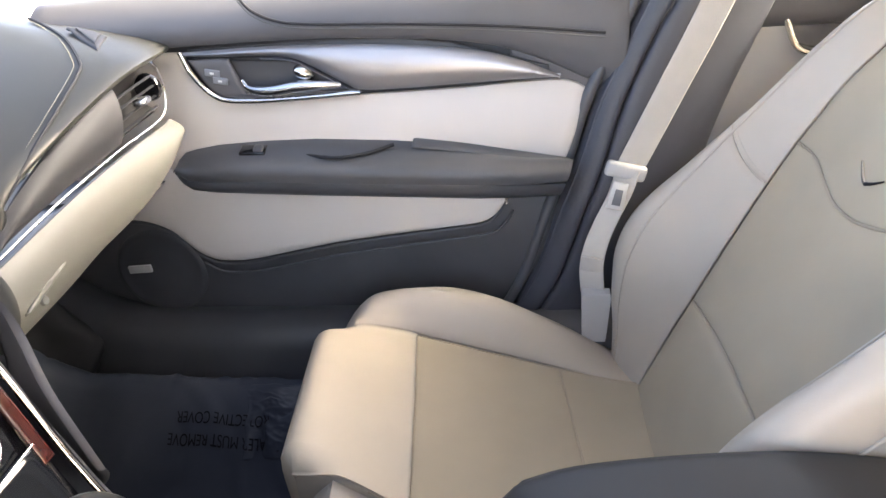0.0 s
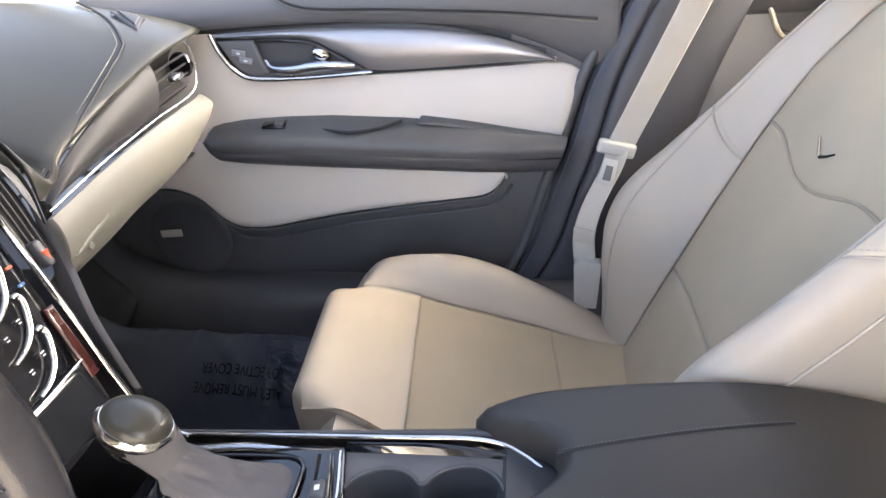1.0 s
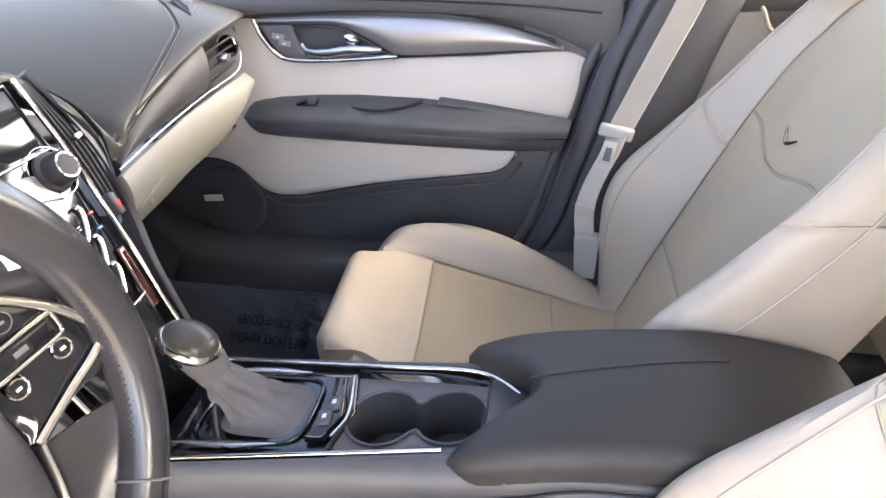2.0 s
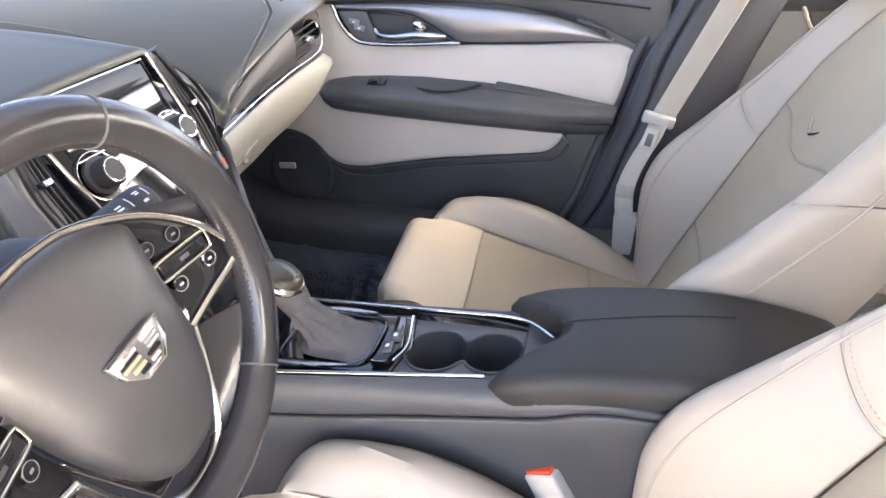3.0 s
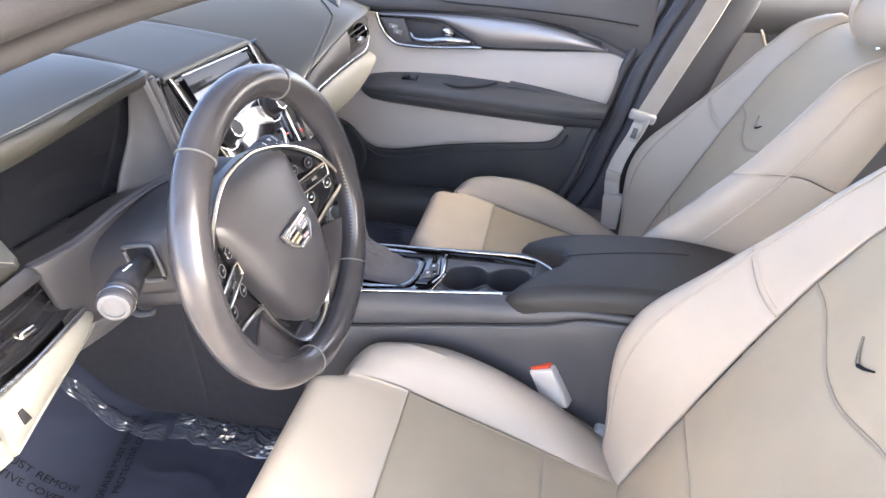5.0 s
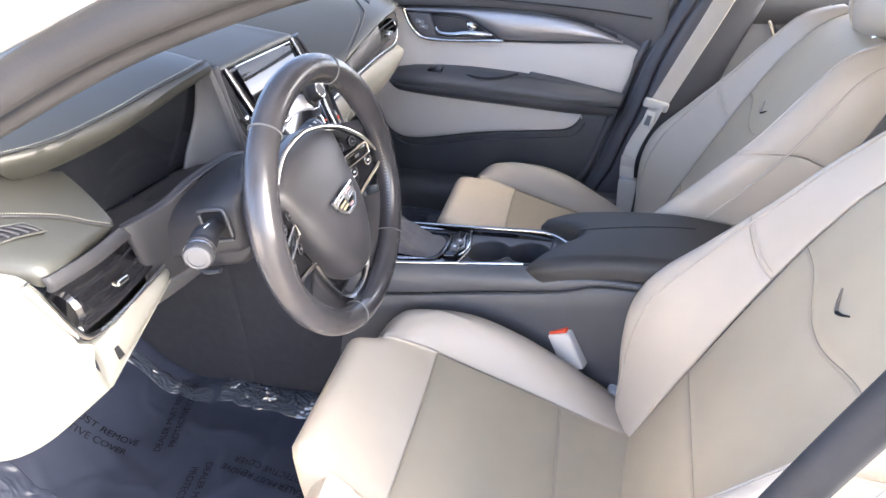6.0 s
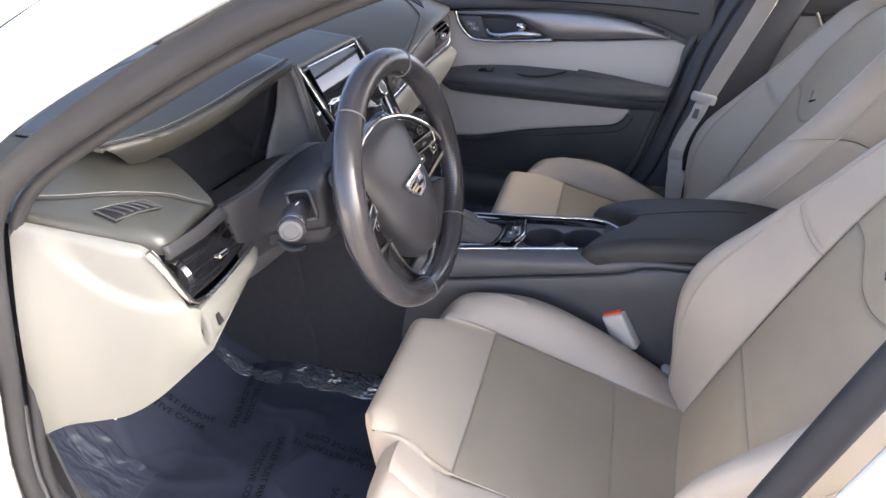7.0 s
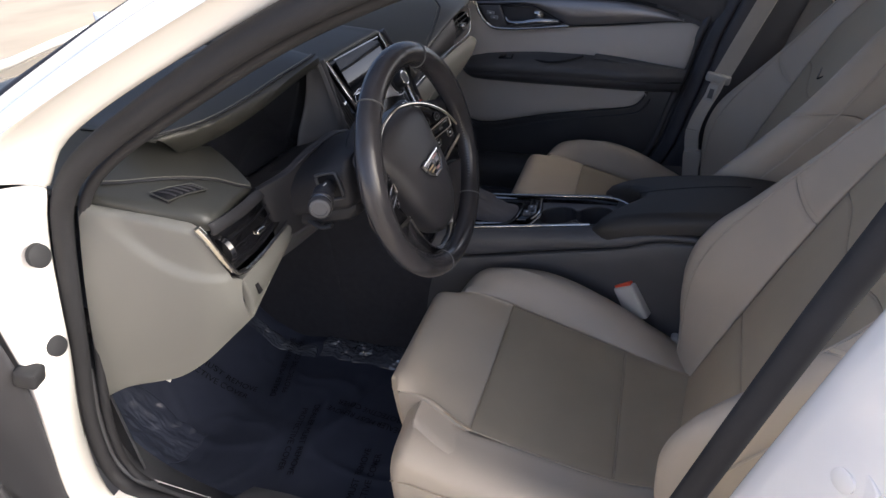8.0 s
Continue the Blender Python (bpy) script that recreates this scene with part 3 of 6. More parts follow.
    for x in xs:
        k = min(1, max(0.10, (x + 0.416) / 0.055)) ** 0.5
        t, f, b = zof(zt, x), zof(zf, x), zof(zb, x)
        yf = 0.668 - 0.066 * k + 0.022 * smooth01((x - 0.14) / 0.106)
        s = f - (f - b) * 0.46
        top.append(spline([(x, 0.676, t), (x, (0.676 + yf) / 2 + 0.006, t - (t - f) * 0.30), (x, yf + 0.018, f + 0.003), (x, yf + 0.006, f - 0.003 * k), (x, yf, f - 0.012 * k), (x, yf + 0.001, s + 0.004), (x, yf + 0.008, s), (x, 0.676, s)], 30))
        low.append(spline([(x, 0.676, s - 0.0005), (x, yf + 0.007, s - 0.0005), (x, yf + 0.003, s - 0.005 * k), (x, yf + 0.010 * k, s - (s - b) * 0.6), (x, yf + 0.024 * k, b + 0.005 * k), (x, yf + 0.04 * k, b), (x, 0.678, b)], 20))
    # its rear end is cut along the slant of the pillar
    for p in [p for r in top + low for p in r]:
        p.x += 0.30 * (p.z - 0.775) * smooth01((p.x - 0.05) / 0.196)
    part("armrest", loft(top), BLACK, d, "black padded armrest")
    part("armrest_base", loft(low), LOW, d, "black armrest base")
    part("seam", tube([r[21] + V(0, -0.0008, 0.0006) for r in top[1:]], 0.0010, 6, 60), DARKTHREAD, d)
    sw = part("window_switch", box((0.044, 0.024, 0.006), 0.002, pose(-0.263, 0.640, 0.8465, 18, 2, 0)), GLOSS, d, "gloss black window switch")
    part("toggle", box((0.016, 0.016, 0.007), 0.003, pose(-0.253, 0.637, 0.850, 24, 2, 0)), BLACK, sw)
    part("pull_cup", patch(between([(-0.170, 0.640, 0.836), (-0.13, 0.652, 0.848), (-0.08, 0.655, 0.847), (-0.028, 0.650, 0.845)], [(-0.170, 0.634, 0.835), (-0.12, 0.622, 0.834), (-0.08, 0.627, 0.836), (-0.028, 0.645, 0.844)], 0.003, (0, 0, -1)), 16, 6, 0.006, 0.06, 0.2), LOW, d, "black pull recess")
    part("pull_lip", tube([(-0.172, 0.632, 0.838), (-0.12, 0.619, 0.8365), (-0.07, 0.628, 0.840), (-0.03, 0.645, 0.847)], 0.003, 6, 24), RUBBER, d)
    part("arm_pad_step", patch(between([(0.0, 0.668, 0.8512), (0.08, 0.668, 0.8397), (0.16, 0.668, 0.8247), (0.24, 0.668, 0.810)], [(0.0, 0.640, 0.8447), (0.08, 0.640, 0.8347), (0.16, 0.640, 0.8217), (0.24, 0.640, 0.810)], 0.001, (0, 0, 1)), 16, 5, 0.003, 0.03, 0.1), BLACK, d)
    # smoked aluminium spear and handle bezel
    Y = 0.668
    bez_top = [(-0.352, 0.991), (-0.30, 0.991), (-0.23, 0.989), (-0.18, 0.983), (-0.14, 0.962), (-0.10, 0.938), (-0.075, 0.930)]
    tr_bot = [(-0.358, 0.996), (-0.30, 0.993), (-0.23, 0.991), (-0.18, 0.985), (-0.14, 0.964), (-0.10, 0.940), (-0.075, 0.930), (0.0, 0.930), (0.07, 0.933), (0.15, 0.936), (0.236, 0.9395)]
    tr_top = [(-0.360, 1.003), (-0.30, 1.0045), (-0.265, 1.006), (-0.20, 1.007), (-0.139, 1.006), (-0.06, 1.003), (0.037, 0.996), (0.123, 0.984), (0.183, 0.966), (0.225, 0.9475), (0.237, 0.9415)]
    part("trim_spear", patch(between(P(tr_top, Y), P(tr_bot, Y), 0.008, (0, -1, 0)), 60, 10, 0.005, 0.004, 0.05), ALU, d, "smoked brushed aluminium spear")
    chrome = P([(-0.360, 1.003), (-0.349, 0.97), (-0.325, 0.938), (-0.293, 0.924), (-0.208, 0.923), (-0.078, 0.929)], 0.662)
    part("chrome_line", tube(chrome, 0.0034, 8, 50, flat=1.3), CHROME, d, "chrome outline")
    part("chrome_line", tube(P(bez_top[2:], 0.660), 0.0010, 6, 40), PILLAR, d)
    bez = part("handle_bezel", patch(between(P([(-0.352, 0.991), (-0.30, 0.991), (-0.284, 0.990)], 0.664), P([(-0.322, 0.941), (-0.300, 0.929), (-0.262, 0.927)], 0.664), 0.002, (0, -1, 0)), 10, 8, 0.006, 0.06, 0.06), PILLAR, d, "grey handle bezel")
    part("bezel_lower", patch(between(P([(-0.275, 0.934), (-0.22, 0.9335), (-0.16, 0.934), (-0.085, 0.933)], 0.663), P([(-0.30, 0.9275), (-0.22, 0.926), (-0.15, 0.9275), (-0.080, 0.931)], 0.663)), 16, 4, 0.005, 0.03, 0.1), BLACK, bez)
    part("handle_cup", patch(between(P([(-0.284, 0.989), (-0.23, 0.987), (-0.18, 0.981), (-0.14, 0.960), (-0.10, 0.936)], 0.664), P([(-0.262, 0.934), (-0.22, 0.932), (-0.18, 0.932), (-0.14, 0.932), (-0.10, 0.934)], 0.664), 0.030, (0, 1, 0), 0.6), 20, 10, 0.002, 0.02, 0.05), LOW, bez, "black finger recess")
    part("handle_lever", tube([(-0.268, 0.664, 0.955), (-0.255, 0.658, 0.942), (-0.22, 0.655, 0.939), (-0.18, 0.654, 0.944), (-0.14, 0.655, 0.945), (-0.108, 0.662, 0.942)], lambda t: 0.0035 + 0.004 * math.sin(math.pi * t), 10, 40, flat=1.3), SATIN, d, "satin chrome door handle lever")
    part("lever_boss", turned([(0.0005, 0.010), (0.008, 0.008), (0.0125, 0.003), (0.013, -0.004), (0.009, -0.01)], frame_of((-0.166, 0.664, 0.963), (0.9, 0, -0.45), (0, -1, 0.1)) @ Matrix.Diagonal((1.35, 0.95, 1, 1)), 20), CHROME, d, "chrome lever boss")
    for i, (x, z) in enumerate(((-0.313, 0.970), (-0.302, 0.957))):
        s = part("lock_switch", box((0.025, 0.004, 0.0115), 0.0018, pose(x, 0.6605, z, 0, 10, 0)), GREYLOCK, d, "grey lock switch")
        part("symbol", box((0.006, 0.001, 0.003), 0, pose(x, 0.6582, z, 0, 10, 0)), WHITEINK, s)


def driver_door():
    """The open door on the driver's side, swung out from the hinge pillar."""
    d = thing("driver_door", "open white car door swung out, with light leather inner panel", "car door", (-0.62, -0.885, 0.3))
    A = radians(-68)
    ex, ey = V(math.cos(A), math.sin(A), 0), V(-math.sin(A), math.cos(A), 0)
    D = lambda u, h, w=0.0: V(-0.62, -0.885, 0) + ex * u + ey * w + V(0, 0, h)
    face = D(0.5, 0.7, 3)
    part("outer_skin", patch(lambda u, v: D(0.03 + 1.0 * u, 0.28 + 0.72 * v, -0.10 - 0.03 * math.sin(math.pi * v)), 10, 10, 0.02, 0.03, 0.04, D(0.5, 0.7, -3)), PAINT, d, "white painted outer skin")
    part("door_frame", patch(lambda u, v: D(0.03 + 1.0 * u, 0.28 + 0.72 * v, -0.02), 8, 8, 0.06, 0.03, 0.04, face), PAINT, d)
    part("inner_panel", patch(lambda u, v: D(0.08 + 0.88 * u, 0.62 + 0.30 * v, 0.0 + 0.012 * math.sin(math.pi * v)), 12, 8, 0.015, 0.02, 0.04, face), DOORCLOTH, d, "light leather inner panel")
    part("lower_skin", patch(lambda u, v: D(0.08 + 0.88 * u, 0.34 + 0.28 * v, 0.004), 12, 6, 0.015, 0.02, 0.04, face), LOW, d, "black lower skin")
    part("upper_pad", patch(lambda u, v: D(0.06 + 0.92 * u, 0.92 + 0.10 * v, 0.02 - 0.05 * v * v), 12, 6, 0.015, 0.02, 0.06, face), PILLAR, d, "charcoal padded top")
    part("armrest", tube([D(0.20, 0.74, 0.03), D(0.35, 0.745, 0.05), D(0.7, 0.73, 0.05), D(0.92, 0.71, 0.03)], 0.034, 12, 24, flat=0.9), BLACK, d, "black padded armrest")
    part("edge_seal", tube([D(0.04, 0.99, -0.01), D(0.035, 0.6, -0.01), D(0.05, 0.32, -0.01), D(0.5, 0.29, -0.01), D(1.0, 0.32, -0.01)], 0.011, 8, 60), RUBBER, d, "black edge seal")
    part("handle_lever", tube([D(0.24, 0.87, 0.03), D(0.30, 0.862, 0.04), D(0.36, 0.868, 0.03)], 0.006, 8, 16), SATIN, d, "satin handle lever")


# ---- pillar trim, belt and rear door ----
def b_pillar_trim():
    a = [(0.40, 0.70, 1.36), (0.37, 0.70, 1.10), (0.335, 0.695, 1.0), (0.29, 0.69, 0.90), (0.258, 0.69, 0.785), (0.228, 0.69, 0.70), (0.192, 0.69, 0.585), (0.150, 0.69, 0.50)]
    b = [(0.44, 0.68, 1.36), (0.42, 0.67, 1.10), (0.378, 0.665, 1.0), (0.338, 0.66, 0.90), (0.308, 0.655, 0.785), (0.280, 0.655, 0.70), (0.245, 0.655, 0.585), (0.20, 0.655, 0.50)]
    c = [(0.60, 0.68, 1.36), (0.57, 0.69, 1.10), (0.545, 0.70, 1.0), (0.51, 0.70, 0.90), (0.48, 0.70, 0.785), (0.47, 0.70, 0.70), (0.46, 0.70, 0.585), (0.45, 0.70, 0.45)]
    t = thing("pillar_trim", "charcoal plastic cover of the middle pillar with rubber door seals", "pillar trim", (0.3, 0.69, 0.45), kind="structure")
    part("face_front", patch(between(a, b, 0.012, (-0.5, -0.8, 0)), 30, 10, 0.012, 0.01, 0.12), PILLARDARK, t)
    part("face_side", patch(between(b, c, 0.014, (0, -1, 0)), 30, 12, 0.012, 0.01, 0.05), PILLARDARK, t)
    part("rubber_seal", tube([(x - 0.010, y - 0.012, z) for x, y, z in a], 0.010, 10, 60, up=(0, 1, 0)), BLACK, t, "black rubber door seal")
    part("rubber_seal", tube([(x + 0.014, y - 0.018, z) for x, y, z in a], 0.0045, 8, 60, up=(0, 1, 0)), PILLARDARK, t)


def seat_belt():
    s = thing("seat_belt", "light beige webbing seat belt hanging beside the pillar", "seat belt", (0.3, 0.62, 0.55))

    def strap(pts, width, side):
        c = spline(pts, 40)
        sd = Vector(side).normalized()

        def fn(u, v):
            i = min(38, int(u * 39))
            return c[i].lerp(c[i + 1], u * 39 - i) + sd * width * (v - 0.5)
        return patch(fn, 40, 4, 0.0018, 0.005, 0.06)
    part("webbing", strap([(0.52, 0.655, 1.22), (0.455, 0.648, 1.045), (0.40, 0.645, 0.915), (0.345, 0.642, 0.787)], 0.048, (1, 0.0, -0.06)), WEB, s, "beige webbing")
    part("webbing", strap([(0.343, 0.636, 0.790), (0.331, 0.626, 0.755), (0.312, 0.618, 0.715), (0.297, 0.612, 0.675), (0.290, 0.606, 0.635), (0.293, 0.600, 0.590)], 0.041, (1, -0.35, 0.22)), WEB, s, "beige lower webbing")
    part("tongue", box((0.066, 0.016, 0.026), 0.006, pose(0.341, 0.638, 0.792, 0, 14, 0)), GREYP, s, "pale grey plastic tongue grip")
    blade = part("latch_blade", slab([(-0.014, -0.022), (0.014, -0.022), (0.012, 0.022), (-0.012, 0.022)], frame_of((0.327, 0.6175, 0.758), (0.95, -0.1, -0.2), (0, -1, 0.2)), 0.003, 0.001), GREYP, s, "steel latch blade")
    part("slot", slab([(-0.007, -0.014), (0.007, -0.014), (0.006, 0.012), (-0.006, 0.012)], frame_of((0.327, 0.6145, 0.757), (0.95, -0.1, -0.2), (0, -1, 0.2)), 0.0008, 0.0003), PILLAR, blade)
    part("stitched_fold", box((0.039, 0.004, 0.030), 0.0018, pose(0.2905, 0.6045, 0.640, 8, 4, -18)), WEB, s)
    part("anchor_cover", loft([[V(0.297 + x * k, 0.590 + y * k, z) for x, y in ((-0.024, -0.012), (0.024, -0.012), (0.026, 0.010), (-0.022, 0.012))] for z, k in ((0.50, 0.82), (0.52, 0.88), (0.575, 0.98), (0.590, 1.0), (0.5955, 0.96), (0.597, 0.88))]), GREYP, s, "pale grey anchor cover")


def rear_cabin():
    d = thing("rear_door", "closed rear car door with panel greyed for shade and chrome handle", "car door", (0.9, 0.72, 0.45))
    part("panel", patch(between([(0.50, 0.735, 1.02), (0.8, 0.74, 1.03), (1.3, 0.745, 1.03)], [(0.46, 0.73, 0.45), (0.8, 0.735, 0.45), (1.3, 0.74, 0.45)], 0.02, (0, -1, 0)), 16, 12, 0.012), REARSHADED, d)
    part("upper_pad", patch(between([(0.50, 0.72, 0.985), (0.8, 0.72, 0.99), (1.3, 0.72, 1.0)], [(0.52, 0.74, 1.08), (0.8, 0.74, 1.09), (1.3, 0.74, 1.10)], 0.03, (0, -1, 0)), 16, 8, 0.01), BLACK, d, "black padded rear door top")
    part("chrome_line", tube([(0.565, 0.715, 1.03), (0.58, 0.712, 0.995), (0.605, 0.71, 0.955), (0.66, 0.71, 0.945), (0.75, 0.71, 0.955)], 0.005, 8, 30), CHROME, d, "chrome outline")
    part("handle_bezel", patch(between([(0.58, 0.714, 1.02), (0.66, 0.714, 1.01), (0.74, 0.714, 0.965)], [(0.60, 0.714, 0.965), (0.66, 0.714, 0.952), (0.74, 0.714, 0.957)], 0.01, (0, 1, 0)), 10, 6, 0.004), LOW, d)
    r = thing("rear_seat", "light leather rear bench seat", "rear seat", (1.1, 0, 0.3))
    part("cushion", patch(lambda u, v: V(0.88 + 0.42 * u, -0.62 + 1.24 * v, 0.56 - 0.06 * u + 0.01 * math.sin(v * 6 * math.pi)), 12, 30, 0.16, 0.14, 0.04), BEIGE, r)
    part("backrest", patch(lambda u, v: V(1.27 + 0.15 * u, -0.62 + 1.24 * v, 0.52 + 0.52 * u), 12, 30, 0.10, 0.10, 0.04), BEIGE, r)


# ---- front seats ----
def front_seat():
    st = thing("front_seat", "light beige leather bucket seat with darker perforated centre panels", "car seat", (0, -0.387, 0.29), group="front seats")
    O = V(0, -0.387, 0)
    zc = curve([(-0.172, 0, 0.545), (-0.166, 0, 0.575), (-0.150, 0, 0.600), (-0.12, 0, 0.604), (-0.06, 0, 0.584), (0.0, 0, 0.560), (0.1, 0, 0.533), (0.232, 0, 0.502), (0.31, 0, 0.493), (0.42, 0, 0.49)], 120)
    hw = curve([(-0.172, 0, 0.138), (-0.1, 0, 0.152), (-0.02, 0, 0.172), (0.0, 0, 0.173), (0.1, 0, 0.168), (0.232, 0, 0.157), (0.36, 0, 0.132), (0.42, 0, 0.125)], 120)
    zb = curve([(-0.142, 0, 0.50), (-0.128, 0, 0.548), (-0.081, 0, 0.603), (-0.03, 0, 0.618), (0.02, 0, 0.622), (0.075, 0, 0.617), (0.151, 0, 0.592), (0.247, 0, 0.541), (0.341, 0, 0.482), (0.40, 0, 0.46)], 120)

    def at(c, x):
        lo, hi = 0.0, 1.0
        for _ in range(24):
            m = (lo + hi) / 2
            if c(m).x < x:
                lo = m
            else:
                hi = m
        return c(lo).z
    sag = lambda x, k: -0.006 * (1 - k * k) * smooth01((x + 0.16) / 0.1)

    def insert(x0, x1, e=0.0):
        def fn(u, v):
            x = x0 + (x1 - x0) * u
            k = 2 * v - 1
            return O + V(x, k * (at(hw, x) - e), at(zc, x) + sag(x, k))
        return fn
    gap = 0.0004
    up = (0.2, -0.4, 3)

    def front(u, v):
        k = 2 * v - 1
        s = u * 0.34
        t = max(0, (abs(k) - 0.86) / 0.14)
        q = math.copysign(min(abs(k), 0.86) + 0.14 * math.sin(t * math.pi / 2), k)
        if s < 0.18:
            f = s / 0.18
            return O + V(-0.163 + 0.020 * (1 - f) - 0.004 * math.sin(math.pi * f) + 0.03 * (1 - math.cos(t * math.pi / 2)), q * 0.140, 0.40 + 0.165 * f - 0.022 * (1 - math.cos(t * math.pi / 2)) * f)
        x = -0.168 + (s - 0.18) / 0.16 * (0.168 - gap)
        fade = 1 - smooth01((x + 0.14) / 0.07)
        return O + V(x + 0.03 * (1 - math.cos(t * math.pi / 2)) * (1 - smooth01((x + 0.168) / 0.03)), (k + (q - k) * fade) * at(hw, x), at(zc, x) + sag(x, k) * 0.6 - 0.022 * (1 - math.cos(t * math.pi / 2)) * fade)
    part("cushion_front", patch(front, 40, 20, 0.0032, 0.010, 0.016, up), MID, st, "smooth beige thigh panel")
    part("cushion_center", patch(insert(gap, 0.232 - gap), 20, 18, 0.003, 0.014, 0.010, up), TAUPE, st, "darker perforated cushion panel")
    part("cushion_rear", patch(insert(0.232 + gap, 0.41), 12, 18, 0.003, 0.020, 0.010, up), TAUPE, st, "darker perforated cushion panel")
    for side in (1, -1):
        def bolster(u, v, side=side):
            x = -0.142 + 0.54 * u
            a, h, crest = at(hw, x), at(zc, x), at(zb, x)
            if side < 0:
                crest = min(crest, h - 0.004)
            f = smooth01(u / 0.05)
            inner = min(h, crest + 0.01)
            q = spline([(a + 0.001, 0, inner), ((a + 0.222) / 2, 0, inner + (crest - inner) * 0.72), (0.222, 0, crest), (0.252, 0, crest - (0.022 if side > 0 else 0.012)), (0.266, 0, crest - (0.06 if side > 0 else 0.040)), (0.268, 0, 0.43)], 12)
            i = min(10, int(v * 11))
            p = q[i].lerp(q[i + 1], v * 11 - i)
            return O + V(x, side * (a + (p.x - a) * (0.55 + 0.45 * f)), p.z - (0.022 * (1 - smooth01(u / 0.4)) if side < 0 else 0))
        part("cushion_bolster", patch(bolster, 40, 22, 0.006, 0.01, 0.02, up if side > 0 else (0, -3, 2)), BEIGE, st, "light beige side bolster")
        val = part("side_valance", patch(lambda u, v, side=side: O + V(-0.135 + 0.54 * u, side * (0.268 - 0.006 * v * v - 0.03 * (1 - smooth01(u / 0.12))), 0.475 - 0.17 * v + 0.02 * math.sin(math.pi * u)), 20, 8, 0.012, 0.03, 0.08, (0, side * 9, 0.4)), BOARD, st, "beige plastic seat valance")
        if side < 0:
            part("seat_switch", box((0.055, 0.012, 0.014), 0.005, pose(0.0, -0.387 - 0.272, 0.39)), BOARD, val)
            part("seat_switch", box((0.016, 0.012, 0.04), 0.005, pose(0.065, -0.387 - 0.272, 0.40)), BOARD, val)
        # piped seam over the bolster and threads beside it
        line = [bolster(0.04 + 0.9 * i / 14, 0.62) for i in range(15)]
        part("seam", tube([p + V(0, side * 0.002, 0.0006) for p in line], 0.0013, 6, 60), SEAM, st)
        part("stitching", stitches([p + V(0, side * -0.004, 0.0016) for p in line], 70, 0.0008), SEATTHREAD, st)
    for side in (1, -1):
        def wall(u, v, side=side):
            p = front(0.535 + 0.46 * u, 0.5 + 0.5 * side)
            return V(p.x, p.y + side * 0.0005, p.z - 0.0015 - (p.z - 0.42) * v)
        part("cushion_front_side", patch(wall, 10, 8, 0.004, 0.03, 0.03, (-0.5, side * 9, 0.6)), BEIGE, st)
    core = []
    for x, h in ((-0.148, 0.132), (-0.142, 0.140), (-0.12, 0.172), (-0.09, 0.215), (-0.05, 0.235), (0.0, 0.25), (0.2, 0.25), (0.38, 0.24)):
        t = min(at(zc, x), at(zb, x)) - 0.012
        core.append([O + V(x, y, z) for y, z in ((-h, 0.40), (-h, t - 0.02), (-h + 0.015, t - 0.004), (-h + 0.03, t), (h - 0.03, t), (h - 0.015, t - 0.004), (h, t - 0.02), (h, 0.40))])
    part("cushion_core", loft(core), BEIGE, st)
    # seams of the cushion
    for x in (0.0, 0.232):
        part("seam", tube([O + V(x, (2 * i / 10 - 1) * at(hw, x), at(zc, x) + sag(x, 2 * i / 10 - 1) - 0.0010) for i in range(11)], 0.0016, 6, 30), SEAM, st)
    for side in (1, -1):
        part("seam", tube([O + V(-0.15 + 0.55 * i / 16, side * at(hw, -0.15 + 0.55 * i / 16), at(zc, -0.15 + 0.55 * i / 16) - 0.0012) for i in range(3, 17)], 0.002, 6, 50), SEAM, st)
    # the cushion's cross seams run slightly askew to the car's axis
    for ob in st.children_recursive:
        for v in ob.data.vertices:
            v.co.x += 0.08 * (0.17 - v.co.y)
    # backrest
    A = radians(26)
    e, nf, B0 = V(math.sin(A), 0, math.cos(A)), V(-math.cos(A), 0, math.sin(A)), V(0.355, 0, 0.495)
    W = curve([(-0.03, 0, 0.020), (0.03, 0, 0.050), (0.07, 0, 0.074), (0.11, 0, 0.094), (0.15, 0, 0.110), (0.20, 0, 0.116), (0.25, 0, 0.108), (0.31, 0, 0.088), (0.38, 0, 0.066), (0.44, 0, 0.048), (0.52, 0, 0.032), (0.62, 0, 0.010), (0.68, 0, 0.0)], 120)
    bw = curve([(-0.03, 0, 0.125), (0.08, 0, 0.142), (0.169, 0, 0.152), (0.28, 0, 0.165), (0.40, 0, 0.172), (0.48, 0, 0.166), (0.56, 0, 0.156), (0.68, 0, 0.150)], 120)
    ow = curve([(-0.03, 0, 0.245), (0.08, 0, 0.262), (0.2, 0, 0.272), (0.34, 0, 0.270), (0.45, 0, 0.262), (0.54, 0, 0.250), (0.61, 0, 0.228), (0.68, 0, 0.185)], 120)
    lumbar = lambda s, k: 0.014 * math.exp(-((s - 0.16) / 0.12) ** 2) * (1 - k * k) - 0.018 * smooth01((s - 0.5) / 0.12)
    back0 = lambda s, v, w: O + B0 + e * s + nf * w + V(0, v, 0)
    back = lambda s, v, w: back0(s, v, w - 0.045 * max(0, (s - 0.585) / 0.08) ** 2)

    def bins(lo, hi):
        def fn(u, v):
            k = 2 * v - 1
            s = lo(k) + (hi(k) - lo(k)) * u
            return back(s, k * at(bw, s), lumbar(s, k))
        return fn
    low_seam = lambda k: 0.176 - 0.018 * k * k
    shield = lambda k: 0.392 + 0.030 * smooth01((abs(k) - 0.05) / 0.75)
    facing = (-3, -0.4, 2.5)
